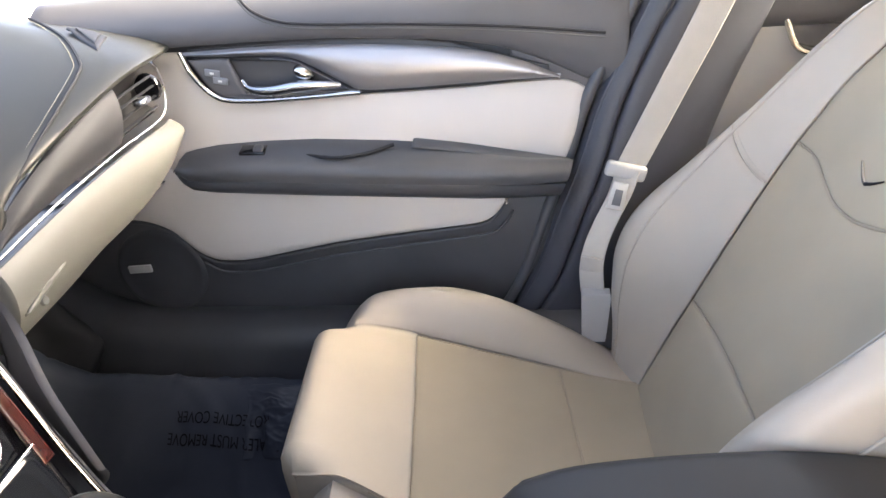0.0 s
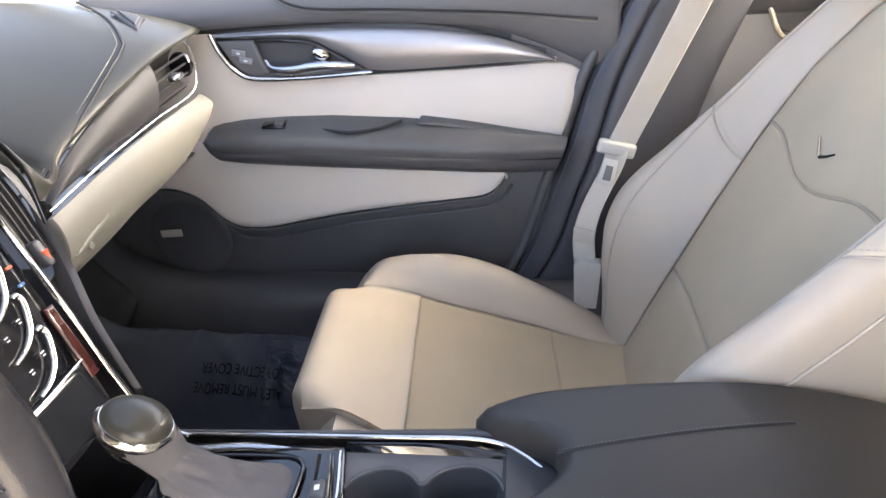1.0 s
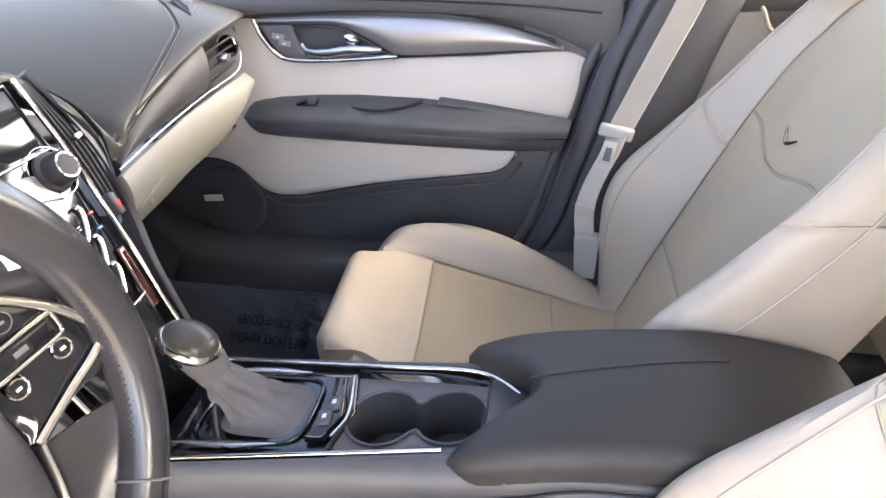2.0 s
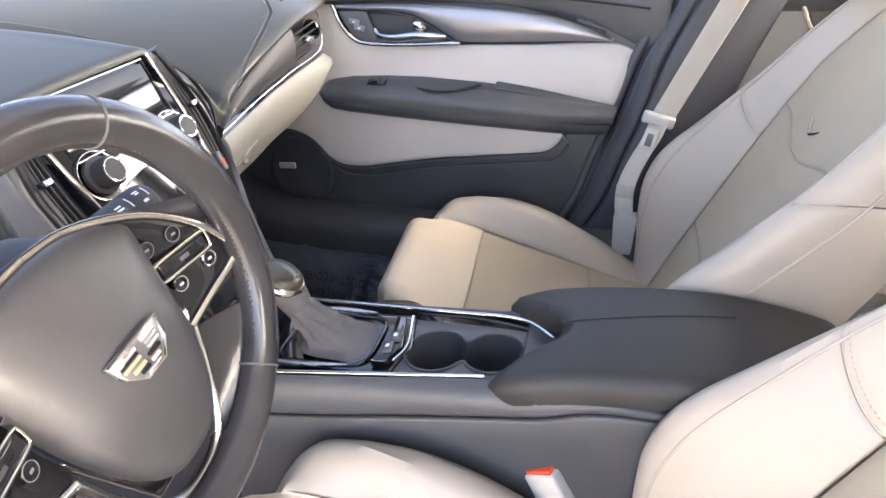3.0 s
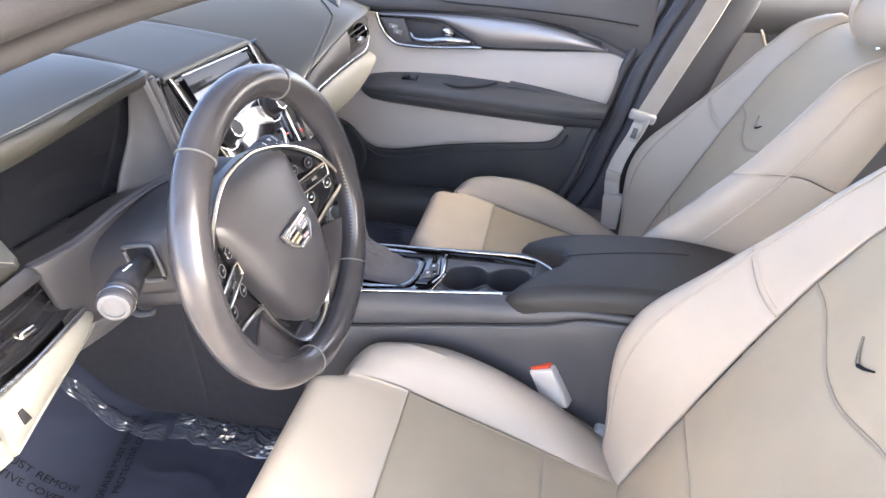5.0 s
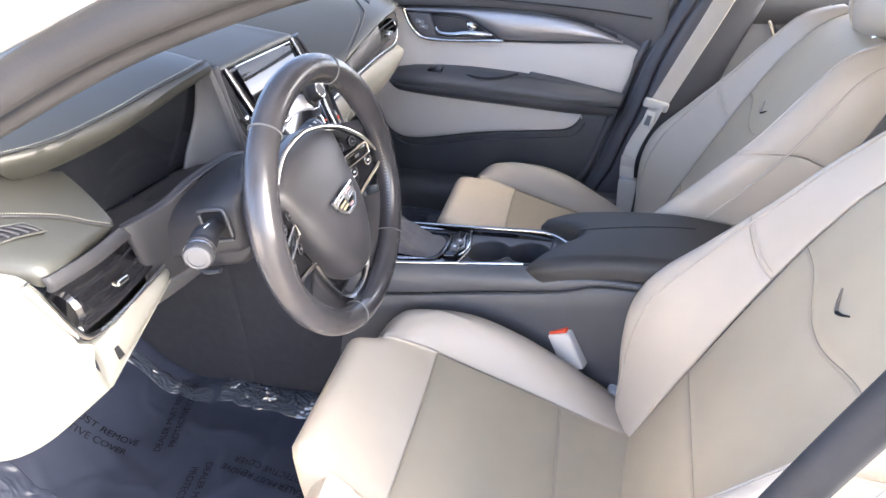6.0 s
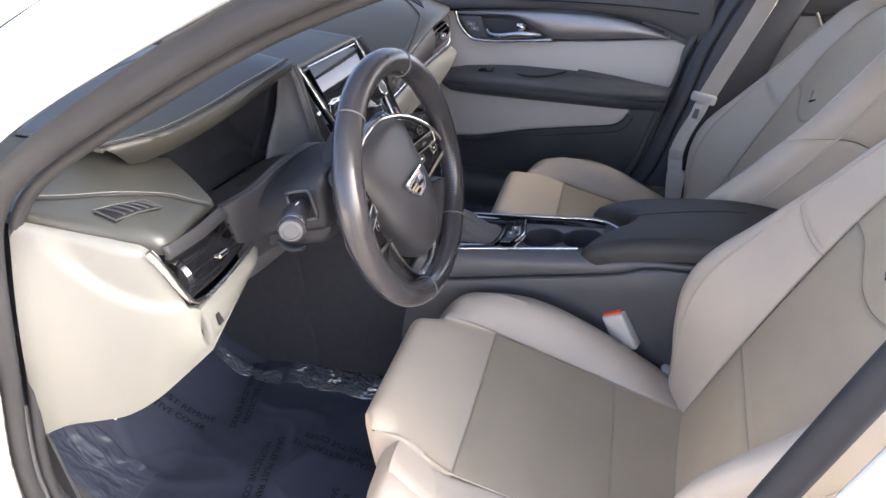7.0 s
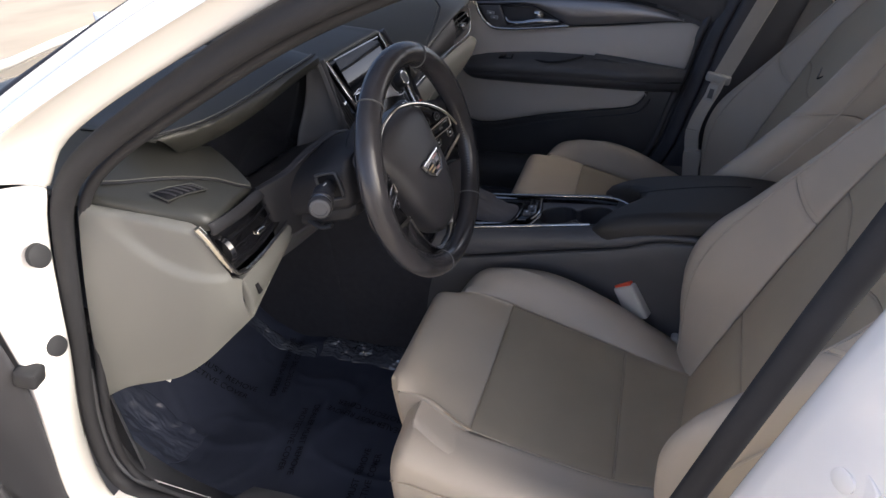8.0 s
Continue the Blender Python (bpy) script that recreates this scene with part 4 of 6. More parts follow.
    part("backrest_lower", patch(bins(lambda k: -0.03, lambda k: low_seam(k) - gap), 16, 18, 0.005, 0.015, 0.012, facing), TAUPE, st, "darker perforated back panel")
    part("backrest_center", patch(bins(lambda k: low_seam(k) + gap, lambda k: shield(k) - gap), 16, 30, 0.005, 0.02, 0.012, facing), TAUPE, st, "darker perforated back panel")
    part("backrest_upper", patch(bins(lambda k: shield(k) + gap, lambda k: 0.66), 24, 30, 0.006, 0.015, 0.012, facing), TAUPE, st, "darker upper back panel")
    for side in (1, -1):
        def side_roll(s, v, side=side):
            a, o, w = at(bw, s), at(ow, s), at(W, s)
            q = spline([(a + 0.001, 0, lumbar(s, 1)), (a + (o - a) * 0.35, 0, w * 0.5), (a + (o - a) * 0.72, 0, w), (o - 0.006, 0, w - 0.018), (o, 0, w - 0.05), (o - 0.004, 0, -0.06), (o - 0.02, 0, -0.10)], 16)
            i = min(14, int(v * 15))
            p = q[i].lerp(q[i + 1], v * 15 - i)
            return back(s, side * p.x, p.z)
        split = lambda v: 0.355 + 0.10 * smooth01(v / 0.75)
        for low in (True, False):
            cut = lambda u, v, low=low: side_roll(-0.03 + (split(v) - 0.0005 + 0.03) * u if low else split(v) + 0.0005 + (0.665 - split(v)) * u, v)
            part("back_bolster", patch(cut, 34 if low else 20, 24, 0.0035, 0.004 if low else 0.006, 0.012, (-3, side * 2, 2)), BEIGE, st, "light beige back bolster")
        piping = [side_roll(-0.02 + 0.67 * i / 20, 0.30) + nf * 0.0008 for i in range(21)]
        part("piping", tube(piping, 0.0016, 6, 80), BEIGE, st)
        edge = [side_roll(-0.02 + 0.67 * i / 20, 0.60) + nf * 0.001 for i in range(21)]
        part("piping", tube(edge, 0.0022, 6, 80), BEIGE, st)
        part("seam", tube([side_roll(split(0.02 + 0.58 * i / 10), 0.02 + 0.58 * i / 10) - nf * 0.0022 for i in range(11)], 0.0015, 6, 40), BEIGE, st)
        part("stitching", stitches([side_roll(split(0.03 + 0.6 * i / 10) + 0.008, 0.03 + 0.6 * i / 10) + nf * 0.0006 for i in range(11)], 34, 0.0006), SEATTHREAD, st)
        part("seam", tube([back(-0.02 + 0.67 * i / 20, side * at(bw, -0.02 + 0.67 * i / 20), lumbar(-0.02 + 0.67 * i / 20, 1) - 0.0045) for i in range(21)], 0.002, 6, 60), SEAM, st)
    for f in (low_seam, shield):
        part("seam", tube([back(f(k / 12), k / 12 * at(bw, f(k / 12)), lumbar(f(k / 12), k / 12) - 0.0018) for k in range(-12, 13)], 0.0016, 6, 70), SEAM, st)
    # crest: an open V with a dark inlay
    em = frame_of(back(0.438, 0, lumbar(0.438, 0)), (0, 1, 0), nf)
    crest = part("crest", tube([em @ V(0.030, -0.010, 0.0012), em @ V(0.012, 0.002, 0.0018), em @ V(0.001, 0.0075, 0.0018)], lambda t: 0.0012 + 0.0012 * t, 6, 12), SATIN, st, "small chrome V crest")
    part("crest_arm", tube([em @ V(0.0, 0.0075, 0.0018), em @ V(-0.010, 0.003, 0.0018), em @ V(-0.022, -0.005, 0.0012)], lambda t: 0.0024 - 0.0013 * t, 6, 12), DARKINK, crest, "dark crest arm")
    part("back_shell", patch(lambda u, v: back0(-0.05 + 0.70 * u, (2 * v - 1) * 0.225, -0.115 - 0.012 * math.sin(math.pi * v)), 16, 16, 0.03, 0.06, 0.08, (6, 0, 0.5)), PILLAR, st, "grey plastic seat back")
    part("back_top", patch(lambda u, v: back0(0.646 + 0.008 * math.sin(math.pi * u), (2 * v - 1) * 0.19, -0.060 - 0.055 * u), 8, 20, 0.02, 0.1, 0.06, (0.4, -0.4, 4)), BEIGE, st)
    plump = lambda v: 0.22 + 0.78 * math.sqrt(1 - abs(2 * v - 1) ** 3)
    head = part("headrest", patch(lambda u, v: back0(0.648 + 0.20 * v, 0.140 * math.sin(2 * math.pi * u) * plump(v), -0.052 + 0.056 * math.cos(2 * math.pi * u) * plump(v)), 44, 26, 0.004, 0.0005, 0.03, (0.2, -0.5, 3)), BEIGE, st, "light beige headrest")
    part("headrest_top", patch(lambda u, v: back0(0.847, 0.030 * (2 * u - 1), -0.052 + 0.012 * (2 * v - 1)), 8, 6, 0.004, 0.2, 0.2, (0.6, 0, 5)), BEIGE, head)
    part("headrest_base", patch(lambda u, v: back0(0.649, 0.030 * (2 * u - 1), -0.052 + 0.012 * (2 * v - 1)), 8, 6, 0.004, 0.2, 0.2, (0.4, 0, 0)), BEIGE, head)
    for v in (-0.07, 0.07):
        part("headrest_post", tube([back0(0.60, v, -0.052), back0(0.70, v, -0.052)], 0.006, 8, 4), CHROME, st)
    part("seat_frame", box((0.46, 0.42, 0.09), 0.02, pose(0.12, -0.387, 0.355)), LOW, st, "black seat frame and rails")
    copy_thing(st, pose(0, 0.346, 0.29))
    # stalk buckle beside the driver's cushion
    bk = thing("belt_buckle", "pale grey belt buckle with red button beside the console", "seat belt buckle", (0.23, -0.125, 0.5))
    m = frame_of((0.226, -0.122, 0.560), (0.45, -0.12, -0.88), (0.86, -0.25, 0.44))
    body = box((0.080, 0.034, 0.046), 0.005, m @ pose(0.008, 0, 0))
    part("buckle_body", body, GREYP, bk)
    part("release_button", box((0.006, 0.027, 0.037), 0.002, m @ pose(-0.034, 0, 0)), RED, bk, "red release button")
    part("stem", tube([m @ V(0.04, 0, 0), m @ V(0.09, 0, 0), m @ V(0.13, -0.005, -0.01)], 0.012, 8, 8, flat=0.5), LOW, bk)
    an = thing("belt_anchor", "pale grey belt guide at the foot of the seat", "belt guide", (0.33, -0.13, 0.47))
    part("cover", box((0.05, 0.03, 0.02), 0.006, pose(0.335, -0.135, 0.478, 0, 10, 0)), GREYP, an)


# ---- dashboard ----
def dashboard():
    d = thing("dashboard", "dark stitched leather dashboard with light lower panels and chrome strips", "dashboard", (-0.5, 0, 0.8))
    # padded top, passenger side
    rim = [(-0.358, 0.170, 0.866), (-0.350, 0.196, 0.922), (-0.349, 0.216, 0.950), (-0.339, 0.302, 0.982), (-0.333, 0.438, 1.013), (-0.338, 0.548, 1.020), (-0.37, 0.66, 1.012)]
    far = [(-0.92, 0.06, 1.085), (-0.92, 0.20, 1.087), (-0.91, 0.35, 1.085), (-0.90, 0.48, 1.08), (-0.86, 0.60, 1.075), (-0.78, 0.70, 1.06)]
    flat_pad = between(rim, far, 0.022, (0, 0, 1), 0.6)

    def passenger_pad(u, v):
        p, a, b = flat_pad(u, v), flat_pad(u, 0), flat_pad(u, 1)
        return p + V(0, 0, (b.z - a.z) * (v ** 0.22 - v) * (1 - smooth01(u / 0.12)))
    part("top_pad", patch(passenger_pad, 70, 40, 0.009, 0.01, 0.012), DASH, d, "dark padded dash top")
    pad = between([(-0.392, -0.160, 1.046), (-0.392, -0.03, 1.050), (-0.392, 0.06, 1.050), (-0.391, 0.095, 1.048), (-0.386, 0.130, 1.012), (-0.374, 0.152, 0.950), (-0.360, 0.166, 0.866)], [(-0.92, -0.16, 1.085), (-0.92, -0.05, 1.09), (-0.92, 0.02, 1.088), (-0.92, 0.07, 1.085)], 0.02, (0, 0, 1))

    def center_pad(u, v):
        p, a, b = pad(u, v), pad(u, 0), pad(u, 1)
        return p + V(0, 0, (b.z - a.z) * (v ** 0.22 - v) * smooth01((u - 0.6) / 0.35))
    part("top_pad_center", patch(center_pad, 40, 40, 0.009, 0.01, 0.012), DASH, d, "dark padded dash centre")
    # stitched line across the top pad
    ln = [(-0.362, 0.19, 0.928), (-0.353, 0.225, 0.952), (-0.351, 0.25, 0.967), (-0.352, 0.282, 0.982), (-0.356, 0.332, 1.0015), (-0.374, 0.419, 1.0262), (-0.391, 0.455, 1.0352), (-0.452, 0.532, 1.0512), (-0.52, 0.60, 1.060), (-0.585, 0.655, 1.068)]
    part("seam", tube(ln, 0.0022, 6, 70), RUBBER, d)
    part("stitching", stitches([(x - 0.006, y - 0.004, z + 0.0018) for x, y, z in ln], 170, 0.0006), THREAD, d)
    part("demister", patch(between([(-0.482, 0.586, 1.061), (-0.45, 0.592, 1.053), (-0.423, 0.586, 1.046)], [(-0.470, 0.572, 1.058), (-0.43, 0.535, 1.049), (-0.392, 0.503, 1.041)], 0.001, (0, 0, 1)), 12, 6, 0.004, 0.06, 0.1), COWL, d, "black demister vent")
    part("demister_slot", patch(between([(-0.466, 0.583, 1.060), (-0.445, 0.585, 1.0545), (-0.428, 0.580, 1.050)], [(-0.455, 0.570, 1.0575), (-0.43, 0.546, 1.052), (-0.405, 0.522, 1.0465)], 0.001, (0, 0, 1)), 10, 5, 0.002, 0.06, 0.1), COWL, d)
    part("light_sensor", slab([(-0.03, -0.004), (0.03, -0.004), (0.03, 0.004), (-0.03, 0.004)], frame_of((-0.72, 0.36, 1.097), (0.6, 0.8, 0), (0, 0, 1)), 0.003, 0.001), SATIN, d)
    # passenger fascia, chrome strip, glove box
    strip = [(-0.352, 0.168, 0.897), (-0.348, 0.268, 0.914), (-0.345, 0.36, 0.925), (-0.343, 0.423, 0.931), (-0.338, 0.50, 0.937), (-0.336, 0.532, 0.948), (-0.335, 0.542, 0.975), (-0.333, 0.532, 1.005), (-0.333, 0.522, 1.017)]
    fas_top = [(-0.364, 0.172, 0.903), (-0.358, 0.216, 0.938), (-0.354, 0.302, 0.973), (-0.350, 0.40, 1.001), (-0.348, 0.44, 1.006)]
    part("fascia", patch(between(fas_top, [(-0.360, 0.172, 0.900), (-0.356, 0.23, 0.910), (-0.352, 0.30, 0.920), (-0.348, 0.36, 0.926), (-0.346, 0.418, 0.932)], 0.010, (1, 0, 0)), 30, 12, 0.010, 0.01, 0.06), COWL, d, "dark leather fascia panel")
    part("chrome_strip", tube(strip, lambda t: 0.0015, 8, 80, flat=1.2), SATIN, d, "chrome strip")
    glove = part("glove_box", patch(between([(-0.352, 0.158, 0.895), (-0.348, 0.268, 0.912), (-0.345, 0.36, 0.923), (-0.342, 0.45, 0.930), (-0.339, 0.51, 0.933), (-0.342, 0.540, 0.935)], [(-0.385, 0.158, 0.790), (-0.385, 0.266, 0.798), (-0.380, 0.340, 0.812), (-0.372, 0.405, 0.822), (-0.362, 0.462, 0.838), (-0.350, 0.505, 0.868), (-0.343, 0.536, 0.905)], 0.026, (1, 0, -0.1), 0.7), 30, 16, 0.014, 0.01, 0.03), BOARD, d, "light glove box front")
    part("glove_box_under", patch(between([(-0.388, 0.158, 0.792), (-0.384, 0.362, 0.815), (-0.40, 0.50, 0.815)], [(-0.62, 0.158, 0.78), (-0.62, 0.362, 0.80), (-0.62, 0.52, 0.80)]), 10, 8, 0.008, face=(-0.5, 0.3, 0.2)), LOW, glove)
    part("latch", patch(between([(-0.3415, 0.172, 0.842), (-0.340, 0.20, 0.852), (-0.340, 0.246, 0.862)], [(-0.346, 0.168, 0.832), (-0.345, 0.20, 0.838), (-0.344, 0.246, 0.853)], 0.004, (1, 0, 0)), 14, 5, 0.004, 0.08, 0.12), BOARD, glove, "light latch handle")
    part("latch_button", turned([(0.0005, 0.003), (0.0045, 0.003), (0.006, 0.0)], frame_of((-0.341, 0.196, 0.838), (0, 1, 0.2), (1, 0, 0.1)), 14), BOARD, glove)
    # passenger vent
    vent = part("air_vent", patch(between([(-0.352, 0.425, 0.995), (-0.350, 0.47, 1.008), (-0.348, 0.522, 1.014)], [(-0.352, 0.412, 0.938), (-0.350, 0.47, 0.944), (-0.348, 0.528, 0.950)], 0.02, (-1, 0, 0)), 10, 8, 0.004, 0.02, 0.02), DARKINK, d, "black air vent")
    for i in range(4):
        z = 0.952 + 0.014 * i
        part("slat", tube([(-0.345, 0.418 + 0.003 * i, z - 0.006), (-0.342, 0.47, z), (-0.340, 0.522, z + 0.005)], 0.0026, 6, 10, flat=0.5), COWL, vent)
    part("slider", box((0.016, 0.03, 0.009), 0.003, pose(-0.336, 0.478, 0.975, 0, 0, 5)), SATIN, vent)
    part("thumbwheel", turned([(0.018, -0.005), (0.02, 0), (0.018, 0.005)], frame_of((-0.350, 0.527, 0.982), (1, 0, 0), (0, 1, 0)), 18), GLOSS, vent)
    # centre stack: gloss panel between two chrome strips
    P0, dn = V(-0.395, 0, 1.045), V(0.4, 0, -0.9165)
    on = V(0.9165, 0, 0.4)
    S = lambda y, s, h=0.0: V(P0.x, y, P0.z) + dn * s + on * h
    C = -0.030
    stack = part("control_panel", patch(lambda u, v: S(C + (2 * v - 1) * (0.112 - 0.026 * smooth01(u)), 0.002 + 0.36 * u, -0.006 * (2 * v - 1) ** 2 + 0.012 * math.sin(math.pi * u)), 20, 14, 0.01, 0.01, 0.03), GLOSS, d, "gloss black centre stack")
    fr = lambda y, s, h: frame_of(S(y, s, h), (0, 1, 0), on)
    scr = part("screen", slab([(-0.090, -0.036), (0.090, -0.036), (0.094, 0.036), (-0.094, 0.036)], fr(C, 0.048, 0.003), 0.004, 0.001), GLASSY, stack, "dark glass touch screen")
    part("screen_frame", tube([S(C - 0.097, 0.008, 0.008), S(C + 0.097, 0.008, 0.008), S(C + 0.093, 0.088, 0.012), S(C - 0.093, 0.088, 0.012)], 0.0016, 6, 5, raw=True), SATIN, scr)
    for y in (0.045, -0.105):
        k = part("knob", turned([(0.025, 0.0), (0.024, 0.004), (0.019, 0.006), (0.0185, 0.024), (0.0165, 0.027), (0.0005, 0.0275)], fr(y, 0.112, 0.010), 28), COWL, stack, "black rotary knob")
        ring = bmesh.new()
        tube([fr(y, 0.112, 0.036) @ V(0.0145 * math.cos(a * math.pi / 12), 0.0145 * math.sin(a * math.pi / 12), 0) for a in range(24)], 0.0014, 6, 24, True, bm=ring)
        part("ring", ring, CHROME, k, "chrome ring")
        ring = bmesh.new()
        tube([fr(y, 0.112, 0.011) @ V(0.031 * math.cos(a * math.pi / 12), 0.031 * math.sin(a * math.pi / 12), 0) for a in range(24)], 0.0007, 6, 24, True, bm=ring)
        part("ring", ring, SATIN, k)
    part("control_band", patch(lambda u, v: S(C + (2 * u - 1) * 0.066, 0.098 + 0.035 * v + 0.012 * (2 * u - 1) ** 2, 0.011), 16, 6, 0.003, 0.05, 0.1), ALU, stack, "satin control band")
    for i in range(3):
        s0 = 0.166 + 0.038 * i
        for sd in (1, -1):
            hook = [(0.018, 0.042), (0.036, 0.038), (0.053, 0.027), (0.064, 0.012), (0.0705, -0.002), (0.069, -0.008), (0.062, -0.007)]
            part("touch_bar", tube([S(C + sd * (y - 0.004 * i), s0 + q, 0.0135) for y, q in hook], 0.0031, 8, 26, flat=0.6), CHROME, stack, "chrome touch bar")
            for y, q in ((0.052, 0.012), (0.030, 0.018)):
                for w in (0.0, 0.0035):
                    part("symbol", box((0.0045 - 0.3 * w, 0.0012, 0.0005), 0, fr(C + sd * (y - 0.004 * i), s0 + q + w, 0.0130)), WHITEINK, stack)
    for y, s, mt in ((0.049, 0.172, RED), (0.047, 0.192, BLUE), (-0.109, 0.172, RED), (-0.107, 0.192, BLUE)):
        part("indicator", box((0.007, 0.003, 0.003), 0.0006, fr(y, s, 0.0135)), mt, stack)
    part("storage_door", patch(lambda u, v: S(C + (2 * v - 1) * (0.075 - 0.006 * u), 0.288 + 0.062 * u, 0.010), 8, 10, 0.004, 0.05, 0.03), GLASSY, stack, "gloss black storage door")
    part("door_trim", tube([S(C - 0.072, 0.287, 0.0125), S(C, 0.290, 0.0135), S(C + 0.072, 0.287, 0.0125)], 0.0012, 6, 14), SATIN, stack)
    for sd in (1, -1):
        part("accent_strip", patch(lambda u, v: S(C + sd * (0.091 - 0.010 * u - 0.013 * v), 0.225 + 0.085 * u, 0.0125), 12, 5, 0.003, 0.04, 0.1, on), WOOD, stack, "red-brown gloss strip")
    for sd in (1, -1):
        st = [S(C + sd * 0.119, 0.004, 0.003), S(C + sd * 0.117, 0.04, 0.006), S(C + sd * 0.113, 0.10, 0.010), S(C + sd * 0.103, 0.18, 0.014), S(C + sd * 0.096, 0.25, 0.014), S(C + sd * 0.090, 0.33, 0.010), V(-0.225, C + sd * 0.087, 0.688), V(-0.185, C + sd * 0.084, 0.672)]
        part("chrome_strip", tube(st, lambda t: 0.0042 - 0.0010 * t, 8, 60, flat=1.1), CHROME, d, "chrome strip beside the centre stack")
        # tall outer vents beside the strip
        va = lambda s, o: S(C + sd * (0.126 - 0.06 * max(0, s - 0.02) + o), s, 0.0)
        v2 = part("air_vent", patch(between([va(0.004, 0.0), va(0.10, 0.0), va(0.19, 0.0)], [va(0.004, 0.012), va(0.10, 0.036), va(0.19, 0.030)], 0.012, (-1, 0, -0.4)), 14, 6, 0.003, 0.02, 0.03), DARKINK, d, "black centre air vent")
        for i in range(4):
            part("slat", tube([va(0.012, 0.002 + 0.003 * i), va(0.10, 0.005 + 0.008 * i), va(0.185, 0.004 + 0.007 * i)], 0.0016, 6, 16), COWL, v2)
        part("slider", box((0.012, 0.008, 0.02), 0.002, frame_of(va(0.09, 0.02) + on * 0.004, (0, 1, 0), on)), SATIN, v2)
        # flank between vent and console
        part("stack_flank", patch(between([va(0.0, 0.014) , va(0.10, 0.040), va(0.19, 0.034), va(0.27, 0.012), va(0.36, 0.0)], [va(0.0, 0.03) - on * 0.04, va(0.10, 0.062) - on * 0.02, va(0.19, 0.048) - on * 0.03, va(0.27, 0.03) - on * 0.05, va(0.40, 0.03) - on * 0.06], 0.008, on), 24, 8, 0.008, 0.02, 0.06), PILLAR if sd > 0 else BLACK, d, "charcoal flank of the centre stack")
        part("lower_flank", patch(between([va(0.19, 0.004), va(0.27, 0.0), va(0.36, 0.0), V(-0.21, C + sd * 0.10, 0.60), V(-0.22, C + sd * 0.118, 0.28)], [V(-0.46, C + sd * 0.15, 0.84), V(-0.46, C + sd * 0.145, 0.70), V(-0.46, C + sd * 0.14, 0.55), V(-0.46, C + sd * 0.135, 0.42), V(-0.46, C + sd * 0.135, 0.28)], 0.004, (0, sd, 0)), 22, 10, 0.006, 0.02, 0.03, (0.2, sd * 3, 0.8)), CARPET if sd < 0 else LOW, d)
        part("tunnel_side", patch(between([V(-0.45, C + sd * 0.15, 0.84), V(-0.45, C + sd * 0.135, 0.28)], [V(-0.99, C + sd * 0.16, 0.84), V(-0.99, C + sd * 0.15, 0.28)]), 10, 10, 0.006, 0.02, 0.03, (-0.5, sd * 3, 0.6)), CARPET, d, "black carpeted tunnel side")
    # Unseen sheet added to stop windscreen light leaking behind the dash.
    part("underside_light_block", patch(lambda u, v: V(-0.99 + 0.55 * u, -0.70 + 1.36 * v, 0.80 - 0.02 * u), 8, 16, 0.01, face=(-0.5, 0, 0)), LOW, d)
    part("hazard_switch", box((0.03, 0.010, 0.014), 0.003, frame_of(S(C + 0.122, 0.180, 0.010), (0.4, 0, -0.9), on)), BLACK, d, "black hazard switch with red mark")
    part("hazard_mark", slab([(-0.005, -0.0045), (0.005, 0.0), (-0.005, 0.0045)], frame_of(S(C + 0.122, 0.183, 0.0168), (0.4, 0, -0.9), on), 0.0012, 0.0003), RED, d, "red triangle")
    # driver's side: padded top, instrument hood, cluster
    part("top_pad_driver", patch(between([(-0.44, -0.738, 1.026), (-0.34, -0.724, 1.011), (-0.262, -0.70, 0.992), (-0.252, -0.672, 0.984), (-0.268, -0.62, 0.976), (-0.288, -0.556, 0.968)], [(-0.80, -0.72, 1.06), (-0.62, -0.66, 1.085), (-0.50, -0.64, 1.082), (-0.44, -0.62, 1.075), (-0.42, -0.58, 1.06), (-0.40, -0.53, 1.03)], 0.012, (0.1, 0, 1)), 36, 16, 0.02, 0.01, 0.06), DASH, d, "dark padded dash corner")
    part("top_pad_far", patch(between([(-0.80, -0.72, 1.06), (-0.62, -0.66, 1.085), (-0.50, -0.64, 1.085)], [(-0.92, -0.6, 1.08), (-0.92, -0.4, 1.085), (-0.92, -0.15, 1.088)]), 12, 8, 0.01), DASH, d)
    sl = [(-0.415, -0.718, 1.0385), (-0.377, -0.699, 1.0345), (-0.341, -0.676, 1.0315), (-0.322, -0.652, 1.0235), (-0.303, -0.616, 1.0065), (-0.291, -0.589, 0.9868), (-0.286, -0.568, 0.973)]
    part("seam", tube(sl, 0.002, 6, 50), RUBBER, d)
    part("stitching", stitches([(x - 0.003, y + 0.002, z + 0.0022) for x, y, z in sl], 90, 0.0007), THREAD, d)
    hoodlip = [(-0.345, -0.655, 1.078), (-0.315, -0.58, 1.076), (-0.302, -0.50, 1.082), (-0.298, -0.42, 1.090), (-0.292, -0.35, 1.097), (-0.300, -0.305, 1.097)]
    hoodback = [(-0.50, -0.640, 1.086), (-0.52, -0.56, 1.100), (-0.53, -0.48, 1.108), (-0.53, -0.40, 1.112), (-0.52, -0.33, 1.112), (-0.50, -0.28, 1.108)]
    lipl = [(-0.366, -0.605, 1.034), (-0.340, -0.56, 1.040), (-0.316, -0.50, 1.052), (-0.306, -0.42, 1.066), (-0.300, -0.35, 1.078), (-0.304, -0.306, 1.080)]
    ch, cb0, cl0 = curve(hoodlip), curve(hoodback), curve(lipl)

